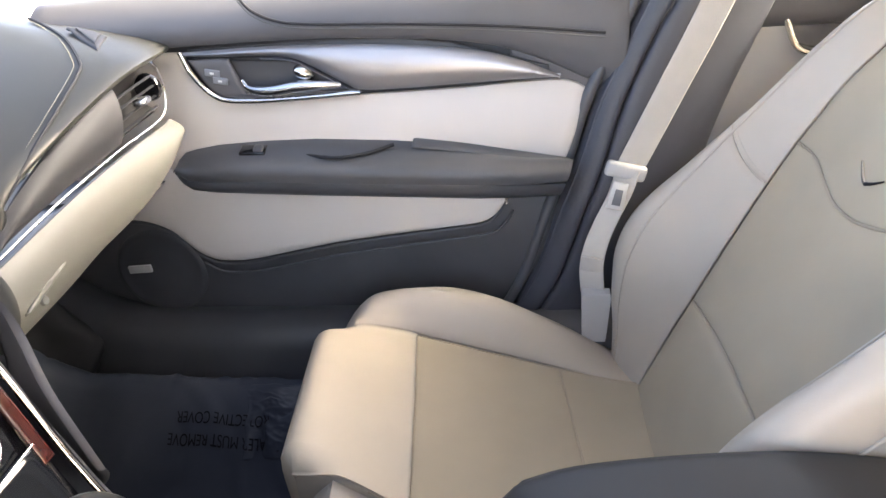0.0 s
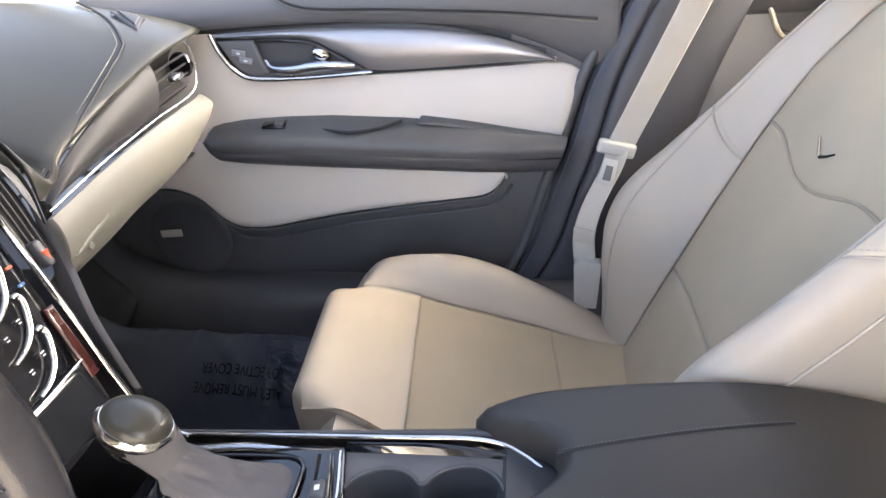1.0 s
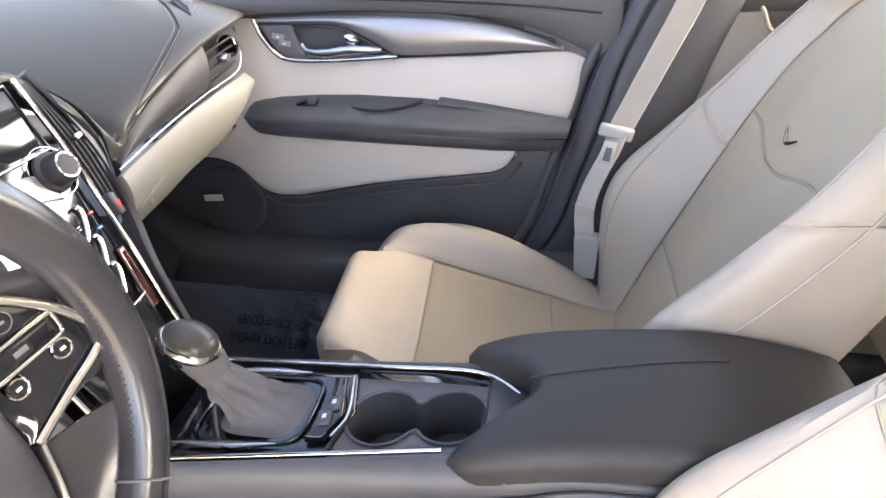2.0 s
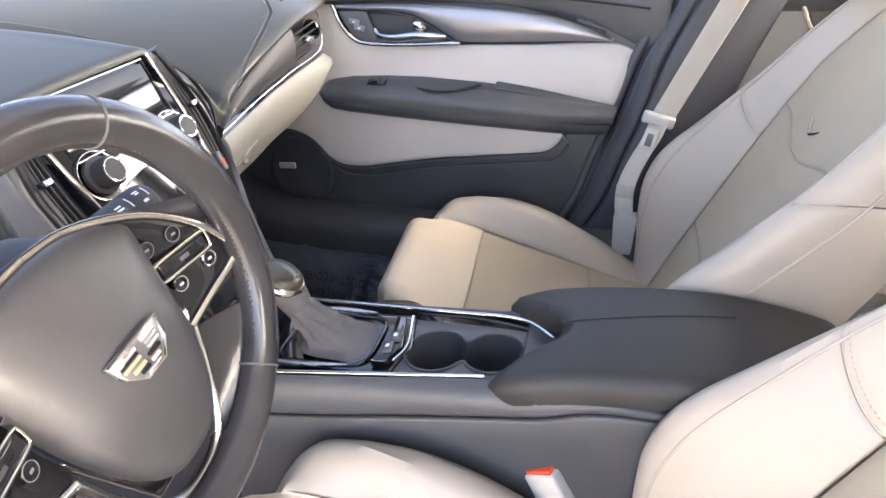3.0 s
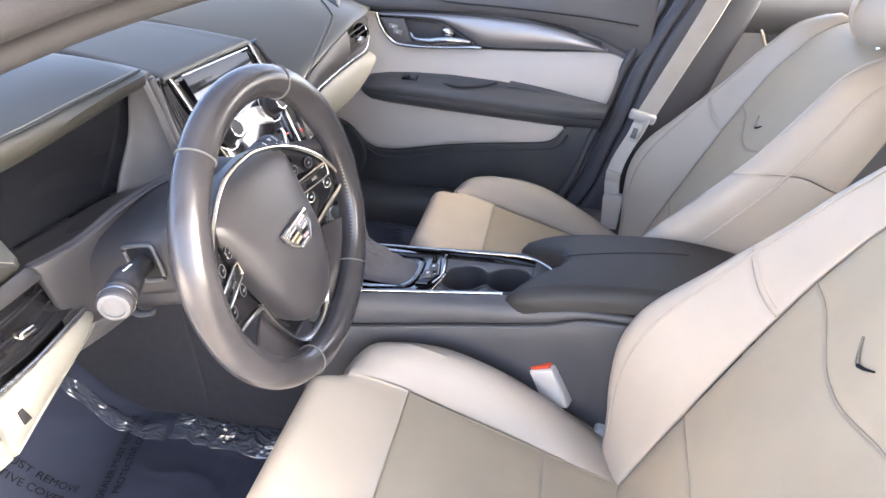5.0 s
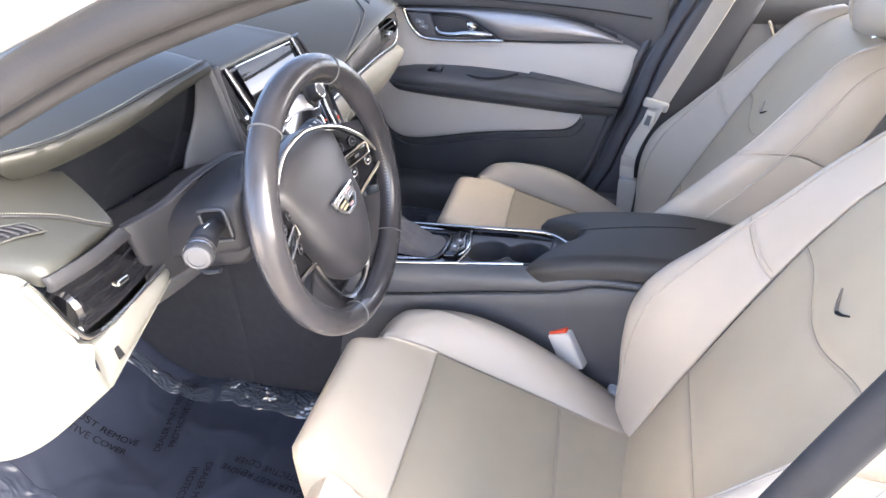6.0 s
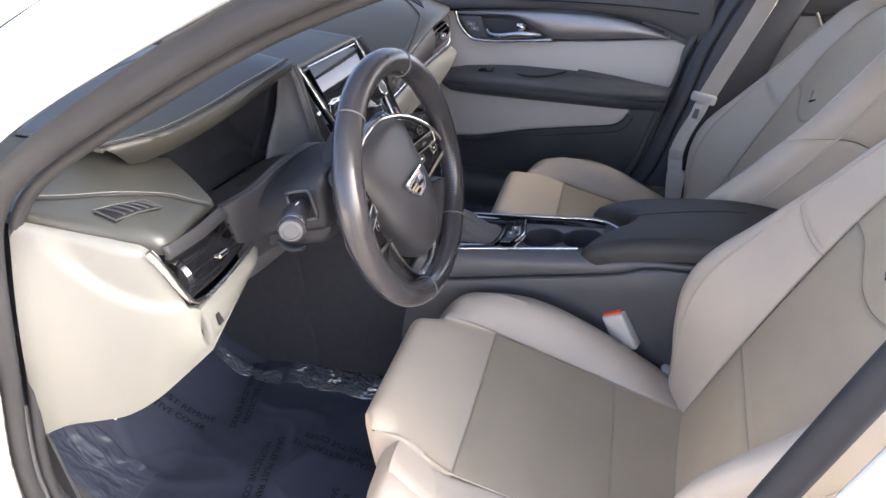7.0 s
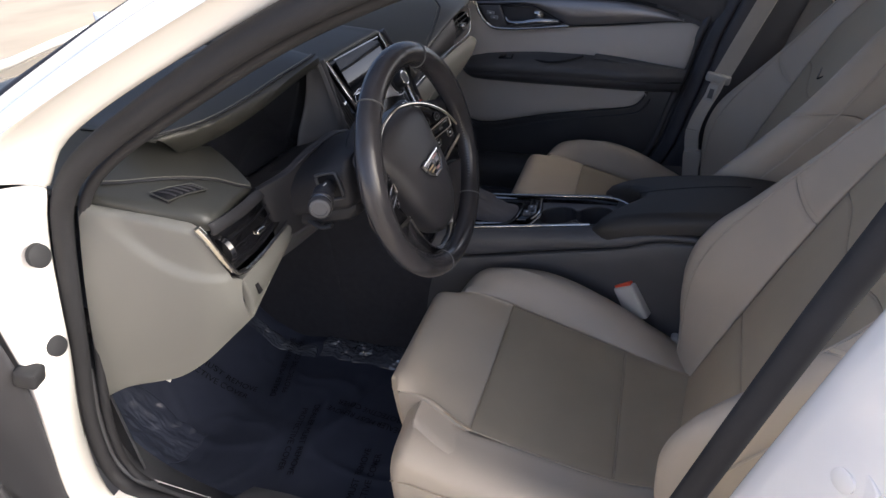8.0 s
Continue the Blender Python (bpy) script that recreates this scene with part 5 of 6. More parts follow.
    def hood(u, v):
        p, q, r = cl0(u), ch(u), cb0(u)
        c3 = spline([p, p.lerp(q, 0.45) + V(0.004, 0, 0.001), p.lerp(q, 0.85) + V(0.001, 0, 0.002), q + V(-0.014, 0, 0.003), q.lerp(r, 0.4) + V(0, 0, 0.007), r], 24)
        i = min(22, int(v * 23))
        return c3[i].lerp(c3[i + 1], v * 23 - i)
    part("instrument_hood", patch(hood, 30, 30, 0.006, 0.012, 0.02), DASH, d, "dark stitched instrument hood")
    part("seam", tube([(x - 0.008, y, z + 0.0035) for x, y, z in hoodlip], 0.0014, 6, 50), RUBBER, d)
    part("stitching", stitches([(x - 0.014, y, z + 0.0042) for x, y, z in hoodlip], 120, 0.0006), THREAD, d)
    part("hood_ceiling", patch(between(lipl, [(-0.44, -0.62, 1.03), (-0.45, -0.54, 1.045), (-0.455, -0.47, 1.05), (-0.455, -0.40, 1.055), (-0.45, -0.34, 1.055), (-0.44, -0.29, 1.05)]), 20, 6, 0.004, face=(-0.35, -0.45, 0.5)), LOW, d)
    part("hood_far_slope", patch(between(hoodback, [(-0.80, -0.62, 1.08), (-0.82, -0.54, 1.085), (-0.82, -0.46, 1.088), (-0.82, -0.40, 1.09), (-0.82, -0.33, 1.09), (-0.82, -0.16, 1.088)]), 16, 8, 0.006), DASH, d)
    part("hood_side", patch(between([(-0.300, -0.305, 1.095), (-0.38, -0.270, 1.085), (-0.42, -0.19, 1.062), (-0.408, -0.160, 1.052)], [(-0.285, -0.285, 0.93), (-0.31, -0.240, 0.92), (-0.33, -0.20, 0.90), (-0.335, -0.17, 0.885)], 0.006, (0.6, 0.4, 0)), 18, 12, 0.01, 0.02, 0.03), BLACK, d, "charcoal side of the instrument hood")
    part("hood_roof_side", patch(between([(-0.300, -0.305, 1.097), (-0.40, -0.29, 1.105), (-0.50, -0.28, 1.108)], [(-0.408, -0.165, 1.056), (-0.46, -0.16, 1.062), (-0.55, -0.16, 1.07)]), 10, 8, 0.006), DASH, d)
    part("cluster_lens", patch(between([(-0.388, -0.612, 1.030), (-0.362, -0.55, 1.036), (-0.338, -0.47, 1.052), (-0.328, -0.38, 1.068), (-0.325, -0.31, 1.076), (-0.335, -0.235, 1.070)], [(-0.335, -0.60, 0.962), (-0.365, -0.52, 0.945), (-0.372, -0.44, 0.94), (-0.368, -0.35, 0.94), (-0.34, -0.285, 0.945), (-0.335, -0.235, 0.945)], 0.012, (-1, 0, -0.3)), 26, 14, 0.004, 0.02, 0.03), GLASSY, d, "dark glossy instrument cluster lens")
    part("cluster_cheek", patch(between([(-0.318, -0.318, 1.076), (-0.336, -0.318, 1.020), (-0.350, -0.338, 0.968), (-0.352, -0.350, 0.944)], [(-0.298, -0.296, 1.090), (-0.292, -0.286, 1.020), (-0.285, -0.280, 0.968), (-0.280, -0.285, 0.940)], 0.006, (-0.6, 0.7, 0)), 16, 8, 0.004, 0.02, 0.04), BLACK, d, "charcoal cheek beside the instruments")
    part("cluster_shelf", patch(between([(-0.335, -0.605, 0.962), (-0.365, -0.52, 0.946), (-0.372, -0.44, 0.941), (-0.368, -0.35, 0.941), (-0.33, -0.285, 0.945)], [(-0.285, -0.556, 0.968), (-0.27, -0.50, 0.972), (-0.262, -0.44, 0.985), (-0.262, -0.36, 0.985), (-0.275, -0.295, 0.965)], 0.012, (0, 0, -1)), 20, 8, 0.006, 0.02, 0.05), COWL, d, "black shelf below the instruments")
    part("column_cowl", patch(between([(-0.285, -0.556, 0.966), (-0.27, -0.50, 0.971), (-0.262, -0.44, 0.984), (-0.262, -0.36, 0.984), (-0.275, -0.295, 0.964)], [(-0.292, -0.53, 0.855), (-0.285, -0.48, 0.85), (-0.28, -0.44, 0.85), (-0.28, -0.33, 0.85), (-0.29, -0.28, 0.84)], 0.006, (1, 0, 0)), 20, 10, 0.008, 0.02, 0.04), COWL, d, "black panel round the steering column")
    part("knee_panel_dark", patch(between([(-0.292, -0.53, 0.855), (-0.28, -0.44, 0.85), (-0.28, -0.33, 0.85), (-0.30, -0.20, 0.84), (-0.30, -0.16, 0.84)], [(-0.42, -0.53, 0.75), (-0.42, -0.44, 0.74), (-0.42, -0.33, 0.73), (-0.42, -0.20, 0.72), (-0.42, -0.16, 0.72)], 0.01, (1, 0, -1)), 16, 8, 0.008), LOW, d, "black knee panel")
    # Another added sheet, keeping daylight out of the driver's footwell.
    part("footwell_light_block", patch(between([(-0.42, -0.60, 0.75), (-0.42, -0.16, 0.72)], [(-0.95, -0.60, 0.78), (-0.95, -0.16, 0.78)]), 8, 8, 0.006, face=(-0.6, -0.4, 0.2)), LOW, d)
    # driver's corner vent
    dv = part("air_vent", patch(between([(-0.262, -0.690, 0.962), (-0.268, -0.62, 0.955), (-0.285, -0.545, 0.948)], [(-0.262, -0.668, 0.896), (-0.268, -0.60, 0.894), (-0.282, -0.520, 0.896)], 0.018, (-1, 0, 0)), 14, 8, 0.004, 0.02, 0.03), GLOSS, d, "gloss black air vent")
    for i in range(3):
        z = 0.908 + 0.017 * i
        part("slat", tube([(-0.262, -0.668 - 0.004 * i, z), (-0.264, -0.60 - 0.004 * i, z - 0.001), (-0.274, -0.552 - 0.004 * i, z)], 0.0017, 6, 12, flat=0.5), DARKINK, dv)
    part("slider", box((0.012, 0.02, 0.008), 0.003, pose(-0.258, -0.605, 0.925)), CHROME, dv, "chrome vent tab")
    part("thumbwheel", turned([(0.022, -0.006), (0.025, 0), (0.022, 0.006)], frame_of((-0.272, -0.672, 0.928), (1, 0, 0), (0.35, -1, 0)), 20), GLOSS, dv)
    part("vent_brow", patch(between([(-0.252, -0.695, 0.986), (-0.262, -0.63, 0.978), (-0.286, -0.556, 0.968)], [(-0.258, -0.692, 0.962), (-0.264, -0.62, 0.955), (-0.282, -0.545, 0.948)], 0.004, (1, 0, 0)), 14, 5, 0.006), COWL, d)
    part("chrome_strip", tube([(-0.262, -0.712, 0.985), (-0.254, -0.704, 0.96), (-0.250, -0.690, 0.92), (-0.252, -0.676, 0.896), (-0.256, -0.655, 0.887)], lambda t: 0.0044 - 0.0012 * t, 8, 40, flat=1.3), CHROME, d, "chrome vent surround")
    part("chrome_strip", tube([(-0.254, -0.665, 0.888), (-0.262, -0.60, 0.886), (-0.278, -0.515, 0.888)], 0.0028, 8, 30), SATIN, d)
    # light side cap and lower panel, with shade put into their base colour
    cap_top = [(-0.428, -0.740, 1.016), (-0.36, -0.732, 1.005), (-0.30, -0.722, 0.994), (-0.265, -0.710, 0.975), (-0.258, -0.692, 0.905), (-0.254, -0.672, 0.885), (-0.256, -0.664, 0.876)]
    cap_low = [(-0.584, -0.725, 0.613), (-0.52, -0.722, 0.650), (-0.455, -0.715, 0.672), (-0.405, -0.705, 0.688), (-0.35, -0.695, 0.725), (-0.30, -0.675, 0.770), (-0.262, -0.660, 0.806)]
    cap_plain = between(cap_top, cap_low, 0.012, (0.2, -1, 0))
    crease = curve([(-0.400, 0, 0.985), (-0.372, 0, 0.958), (-0.340, 0, 0.927), (-0.310, 0, 0.910), (-0.280, 0, 0.899), (-0.250, 0, 0.890)])

    def cap_face(u, v):
        # dished above a curved crease that runs to the vent
        p = cap_plain(u, v)
        k = min(1, max(0, (p.x + 0.400) / 0.150))
        depth = smooth01((p.z - crease(k).z + 0.004) / 0.014) * smooth01((p.x + 0.405) / 0.06) * (1 - smooth01((p.z - crease(k).z - 0.01) / 0.075))
        return p + V(0, 0.0075 * depth, 0)
    part("side_cap", patch(cap_face, 64, 60, 0.014, 0.008, 0.02, (-0.1, -5, 0.9)), BOARD, d, "light plastic dash end cap, darkened for the door's shade")
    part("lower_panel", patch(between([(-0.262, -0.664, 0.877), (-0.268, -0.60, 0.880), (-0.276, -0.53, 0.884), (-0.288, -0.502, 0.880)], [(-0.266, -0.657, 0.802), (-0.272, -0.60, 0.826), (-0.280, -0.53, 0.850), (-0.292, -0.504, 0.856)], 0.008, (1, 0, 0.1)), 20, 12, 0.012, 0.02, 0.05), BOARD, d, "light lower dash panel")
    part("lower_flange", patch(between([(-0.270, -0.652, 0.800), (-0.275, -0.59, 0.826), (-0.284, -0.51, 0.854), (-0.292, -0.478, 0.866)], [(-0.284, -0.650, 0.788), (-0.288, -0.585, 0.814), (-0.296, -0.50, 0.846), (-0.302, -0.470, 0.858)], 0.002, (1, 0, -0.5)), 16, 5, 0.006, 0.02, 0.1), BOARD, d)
    part("release_mark", slab([(-0.004, -0.008), (0.005, -0.008), (0.003, 0.008), (-0.003, 0.008)], frame_of((-0.2565, -0.640, 0.846), (0, 1, 0.1), (1, 0, 0.1)), 0.002, 0.0005), DARKINK, d, "black release mark")
    part("fuse_label", box((0.022, 0.002, 0.020), 0.0006, pose(-0.470, -0.682, 0.660, -20, 24, 4)), GREYP, d, "small white paper label")
    # demister slot
    va_, vb_ = [(-0.336, -0.702, 1.0245), (-0.322, -0.680, 1.0235), (-0.308, -0.654, 1.0185)], [(-0.306, -0.702, 1.0150), (-0.298, -0.676, 1.0135), (-0.290, -0.647, 1.0075)]
    sv = part("demister", patch(between(va_, vb_, 0.0015, (0.3, 0, 1)), 14, 6, 0.005, 0.06, 0.1), DARKINK, d, "black demister grille")
    rim = [V(*p) + V(0.0006, 0, 0.0008) for p in va_ + vb_[::-1]]
    part("grille_frame", tube(rim + rim[:1], 0.0011, 8, 7, raw=True), DASH, sv)
    ca, cb = curve(va_), curve(vb_)
    for i in range(5):
        u = 0.16 + 0.66 * i / 4
        p, q = ca(u).lerp(cb(u), 0.14), ca(u + 0.10 if u < 0.88 else 0.98).lerp(cb(u + 0.10 if u < 0.88 else 0.98), 0.86)
        part("rib", tube([p + V(0.0006, 0, 0.0012), p.lerp(q, 0.5) + V(0.001, 0, 0.0024), q + V(0.0006, 0, 0.0012)], 0.0015, 6, 8, flat=0.7), COWL, sv)


# ---- steering wheel and column stalks ----
def steering_wheel():
    T = radians(11)
    c = V(-0.078, -0.393, 0.956)
    w = thing("steering_wheel", "black leather steering wheel with gloss black spokes and chrome accents", "steering wheel", c)
    up, n = V(-math.sin(T), 0, math.cos(T)), V(math.cos(T), 0, math.sin(T))
    R = radians(SPIN)
    a, b = V(0, math.cos(R), 0) - up * math.sin(R), up * math.cos(R) + V(0, math.sin(R), 0)
    Q = lambda x, y, h=0.0: c + a * x + b * y + n * h
    G = lambda x, y, h=0.0: frame_of(Q(x, y, h), a, n)
    rim = []
    for i in range(96):
        f = 2 * math.pi * i / 96
        d = a * math.sin(f) + b * math.cos(f)
        side = abs(math.sin(f))
        fat = 1 + 0.10 * math.exp(-((abs(f if f < math.pi else 2 * math.pi - f) - 1.15) / 0.35) ** 2)
        rim.append([c + d * (0.1668 + 0.0186 * fat * math.cos(2 * math.pi * j / 18)) + n * (0.0180 * fat * math.sin(2 * math.pi * j / 18)) for j in range(18)])
    rim.append(rim[0])
    part("rim", loft(rim, False), WHEELHIDE, w, "black leather rim")
    for deg in (-32, 31, 142, 202):
        f = radians(deg)
        d = a * math.sin(f) + b * math.cos(f)
        part("seam", tube([c + d * (0.1668 + 0.0190 * math.cos(k * math.pi / 8)) + n * (0.0184 * math.sin(k * math.pi / 8)) for k in range(16)], 0.0011, 6, 28, True), DARKTHREAD, w)
    for s in (1, -1):
        bm = bmesh.new()
        for k in range(46):
            f = s * radians(43 + k * 1.95)
            d = a * math.sin(f) + b * math.cos(f)
            tan = a * math.cos(f) - b * math.sin(f)
            p = c + d * 0.1495 + n * 0.0035
            tube([p - n * 0.004 - tan * 0.001 * s, p + n * 0.004 + tan * 0.001 * s], 0.0007, 5, 2, bm=bm, raw=True)
        part("stitching", bm, BLACK, w)
    # hub cover
    pts = spline([(-0.090, 0.056, 0), (-0.070, 0.070, 0), (-0.04, 0.078, 0), (0.0, 0.081, 0), (0.04, 0.078, 0), (0.070, 0.070, 0), (0.090, 0.056, 0), (0.078, 0.006, 0), (0.066, -0.048, 0), (0.047, -0.098, 0), (0.022, -0.122, 0), (-0.022, -0.122, 0), (-0.047, -0.098, 0), (-0.066, -0.048, 0), (-0.078, 0.006, 0)], 72, True)
    rings = []
    for k, h in ((0.97, -0.052), (1.0, -0.040), (1.01, -0.028), (1.0, -0.019), (0.975, -0.012), (0.93, -0.0065), (0.86, -0.003), (0.72, 0.0), (0.5, 0.002), (0.25, 0.003), (0.02, 0.003)):
        rings.append([Q(p.x * k, p.y * k - 0.006 * (1 - k), h + 0.010 - 0.024 * smooth01((p.y * k + 0.06) / 0.14) - 0.006 * (p.x * k / 0.09) ** 2) for p in pts])
    part("hub_cover", loft(rings), HUBHIDE, w, "black padded hub cover")
    part("hub_plate", loft([[Q(p.x * q, p.y * q - 0.004, h) for p in pts] for q, h in ((0.90, -0.060), (0.98, -0.050), (1.0, -0.036), (0.98, -0.032), (0.86, -0.032))]), GLOSS, w, "gloss black hub surround")
    part("hub_back", turned([(0.055, -0.09), (0.065, -0.06), (0.060, -0.045), (0.0005, -0.044)], G(0, -0.02), 32), BLACK, w)
    # emblem: a chrome-edged shield with striped enamel quarters
    sh = [(-0.030, 0.015), (0.030, 0.015), (0.0255, -0.003), (0.012, -0.016), (-0.012, -0.016), (-0.0255, -0.003)]
    E = G(0.004, -0.010, 0.0065) @ pose(0, 0, 0, -11, 0, 0)
    em = part("emblem", slab(sh, E, 0.004, 0.0015), SATIN, w, "chrome-edged shield emblem with coloured enamel panels")
    part("emblem_rim", tube([E @ V(x * 0.95, y * 0.95, 0.0043) for x, y in sh], 0.0011, 6, 12, True, raw=True), CHROME, em)
    for x, y, sx, sy, mt in ((-0.0135, 0.0085, 0.022, 0.0028, PEARL), (-0.0135, 0.005, 0.020, 0.0022, DARKINK), (-0.0130, 0.0015, 0.019, 0.0026, GOLD), (0.0125, 0.0095, 0.016, 0.0034, ROSE), (0.0130, 0.005, 0.014, 0.0026, PEARL), (0.0125, 0.001, 0.013, 0.0028, PEARL), (-0.010, -0.0045, 0.014, 0.0030, GOLD), (-0.007, -0.0090, 0.010, 0.0028, DARKINK), (0.009, -0.0040, 0.014, 0.0028, DARKINK), (0.006, -0.0085, 0.010, 0.0030, ROSE), (0.0, -0.0128, 0.016, 0.0022, PEARL)):
        part("enamel", box((sx, sy, 0.0012), 0.0004, E @ pose(x, y, 0.0045)), mt, em)
    for s in (1, -1):
        # spoke pod: gloss panel, chrome outline, keys
        o = [(0.046, 0.066, -0.030), (0.075, 0.068, -0.027), (0.109, 0.046, -0.020), (0.137, 0.014, -0.010), (0.154, -0.024, -0.004), (0.142, -0.034, -0.006), (0.116, -0.043, -0.014), (0.079, -0.054, -0.022)]
        inn = [(0.044, 0.058, -0.034), (0.070, 0.040, -0.034), (0.076, 0.020, -0.034), (0.076, 0.0, -0.034), (0.075, -0.02, -0.034), (0.072, -0.034, -0.034), (0.070, -0.044, -0.034), (0.068, -0.053, -0.034)]
        pod = part("spoke_pod", patch(between([Q(s * x, y, h) for x, y, h in o], [Q(s * x, y, h) for x, y, h in inn], 0.004, n), 24, 10, 0.010, 0.02, 0.04, c + n * 3), GLOSS, w, "gloss black spoke with keys")
        part("chrome_line", tube([Q(0, 0.087, -0.030), Q(s * 0.035, 0.083, -0.030)] + [Q(s * x, y, h + 0.003) for x, y, h in o[1:]], 0.0030, 8, 60, flat=1.2), CHROME, w, "chrome spoke outline")
        part("spoke_arm", patch(between([Q(s * 0.075, 0.062, -0.032), Q(s * 0.115, 0.045, -0.020), Q(s * 0.150, 0.030, -0.006), Q(s * 0.160, 0.025, -0.004)], [Q(s * 0.080, -0.060, -0.032), Q(s * 0.11, -0.055, -0.022), Q(s * 0.140, -0.050, -0.010), Q(s * 0.150, -0.048, -0.006)], 0.016, -n), 10, 14, 0.012, 0.03, 0.06, c + n * 3), WHEELHIDE, w)
        pf = G(s * 0.108, 0.003, -0.0155) @ pose(0, 0, 0, 0, -s * 14, -s * 3)
        frame_loop = [(-0.026, -0.0085), (-0.029, -0.005), (-0.029, 0.005), (-0.026, 0.0085), (0.0, 0.009), (0.026, 0.0085), (0.029, 0.005), (0.029, -0.005), (0.026, -0.0085), (0.0, -0.009)]
        part("key_frame", tube([pf @ V(x, y, 0.002) for x, y in frame_loop], 0.0018, 8, 60, True), CHROME, pod, "chrome key frame")
        kb = part("key", box((0.052, 0.0145, 0.006), 0.002, pf), GLOSS, pod)
        part("symbol", box((0.010, 0.004, 0.0006), 0, pf @ pose(0, 0, 0.0034)), SATIN, kb)
        for x, y, bright in ((s * 0.022, -0.018, s > 0), (-s * 0.014, -0.020, s > 0), (-s * 0.026, 0.024, False), (s * 0.002, 0.022, False)):
            kb = part("key", turned([(0.0070, 0), (0.0065, 0.002), (0.0005, 0.0024)], pf @ pose(x, y, -0.001), 16), GLOSS, pod)
            part("ring", tube([pf @ V(x + 0.007 * math.cos(q * math.pi / 7), y + 0.007 * math.sin(q * math.pi / 7), 0.001) for q in range(14)], 0.0010 if bright else 0.0004, 5, 16, True), CHROME if bright else PILLAR, kb)
            part("symbol", box((0.004, 0.002, 0.0005), 0, pf @ pose(x, y, 0.0018)), WHITEINK if bright else PILLAR, kb)
    # lower spoke: chrome V, gloss gap behind it, leather below
    vee = [(-0.079, -0.054, -0.022), (-0.068, -0.092, -0.024), (-0.048, -0.136, -0.024), (-0.020, -0.156, -0.022), (0.020, -0.156, -0.022), (0.048, -0.136, -0.024), (0.068, -0.092, -0.024), (0.079, -0.054, -0.022)]
    part("spoke_vee", tube([Q(x, y, h + 0.002) for x, y, h in vee], 0.0048, 8, 70, flat=1.3, up=n), SATIN, w, "satin chrome edge of the lower spoke")
    arc = [Q(0.160 * math.sin(radians(f)), 0.160 * math.cos(radians(f)), -0.004) for f in (242, 225, 205, 190, 170, 155, 135, 118)]
    part("bottom_spoke", patch(between([Q(x * 1.02, y - 0.002, h - 0.001) for x, y, h in vee], arc, 0.004, -n), 30, 8, 0.006, 0.02, 0.06, c + n * 3), WHEELHIDE, w, "black leather lower spoke")
    part("spoke_gap", patch(between([Q(-0.07, -0.05, -0.042), Q(0.07, -0.05, -0.042)], [Q(-0.035, -0.145, -0.03), Q(0.035, -0.145, -0.03)]), 8, 8, 0.006, 0.05, 0.05, c + n * 3), GLOSS, w)

    col = thing("steering_column", "black steering column shroud with two control stalks", "steering column", (-0.2, -0.363, 0.9))
    def sec(x, zl, zh, crown, hw, yc=-0.389):
        pts = [(-hw, (zl + zh) / 2, 0), (-hw, zh - 0.014, 0), (-hw + 0.006, zh - 0.003, 0), (-hw + 0.03, zh + crown * 0.5, 0), (0, zh + crown, 0), (hw - 0.03, zh + crown * 0.5, 0), (hw - 0.006, zh - 0.003, 0), (hw, zh - 0.014, 0), (hw, (zl + zh) / 2, 0), (hw, zl + 0.010, 0), (hw - 0.012, zl, 0), (0, zl - 0.004, 0), (-hw + 0.012, zl, 0), (-hw, zl + 0.010, 0)]
        return [V(x, yc + p.x, p.y) for p in spline(pts, 56, True)]
    part("shroud", loft([sec(-0.34, 0.878, 0.925, 0.03, 0.112), sec(-0.28, 0.886, 0.944, 0.03, 0.110), sec(-0.22, 0.899, 0.972, 0.02, 0.108), sec(-0.172, 0.911, 0.992, 0.01, 0.106), sec(-0.165, 0.914, 0.990, 0.01, 0.102), sec(-0.162, 0.922, 0.982, 0.008, 0.092)]), COWL, col, "black column shroud")
    part("shroud_lower", loft([sec(-0.34, 0.852, 0.890, 0, 0.092), sec(-0.25, 0.862, 0.900, 0, 0.088), sec(-0.19, 0.874, 0.910, 0, 0.082), sec(-0.178, 0.884, 0.910, 0, 0.074)]), COWL, col, "matt black lower shroud")
    part("hub_collar", turned([(0.070, 0.0), (0.082, 0.012), (0.080, 0.040), (0.066, 0.062), (0.060, 0.070)], frame_of((-0.185, -0.389, 0.942), (0, 1, 0), n), 36), COWL, col, "matt black collar behind the wheel")
    face = frame_of((-0.196, -0.4965, 0.950), (1, 0, 0.22), (0, -1, 0))
    sock = [(-0.019, -0.016), (-0.014, -0.021), (0.014, -0.021), (0.019, -0.016), (0.019, 0.016), (0.014, 0.021), (-0.014, 0.021), (-0.019, 0.016)]
    part("socket", slab([(x * 0.92, y * 0.92) for x, y in sock], face @ pose(0, 0, -0.002), 0.0035, 0.001), DARKINK, col, "dark stalk socket")
    part("socket_frame", tube([face @ V(x, y, 0.001) for x, y in sock], 0.0028, 8, 48, True), LOW, col)
    part("column_latch", tube([(-0.262, -0.476, 0.872), (-0.236, -0.486, 0.868), (-0.215, -0.484, 0.872)], 0.006, 8, 14, flat=0.5), LOW, col, "black tilt lever")
    way = V(0.041, -0.092, 0.028).normalized()
    root = V(-0.197, -0.496, 0.949)
    ls = part("stalk", tube([root - way * 0.01, root + way * 0.03, root + way * 0.058], lambda t: 0.0105 + 0.0015 * t, 16, 14), COWL, col, "black indicator stalk")
    m = frame_of(root + way * 0.054, (0, 0, 1), way)
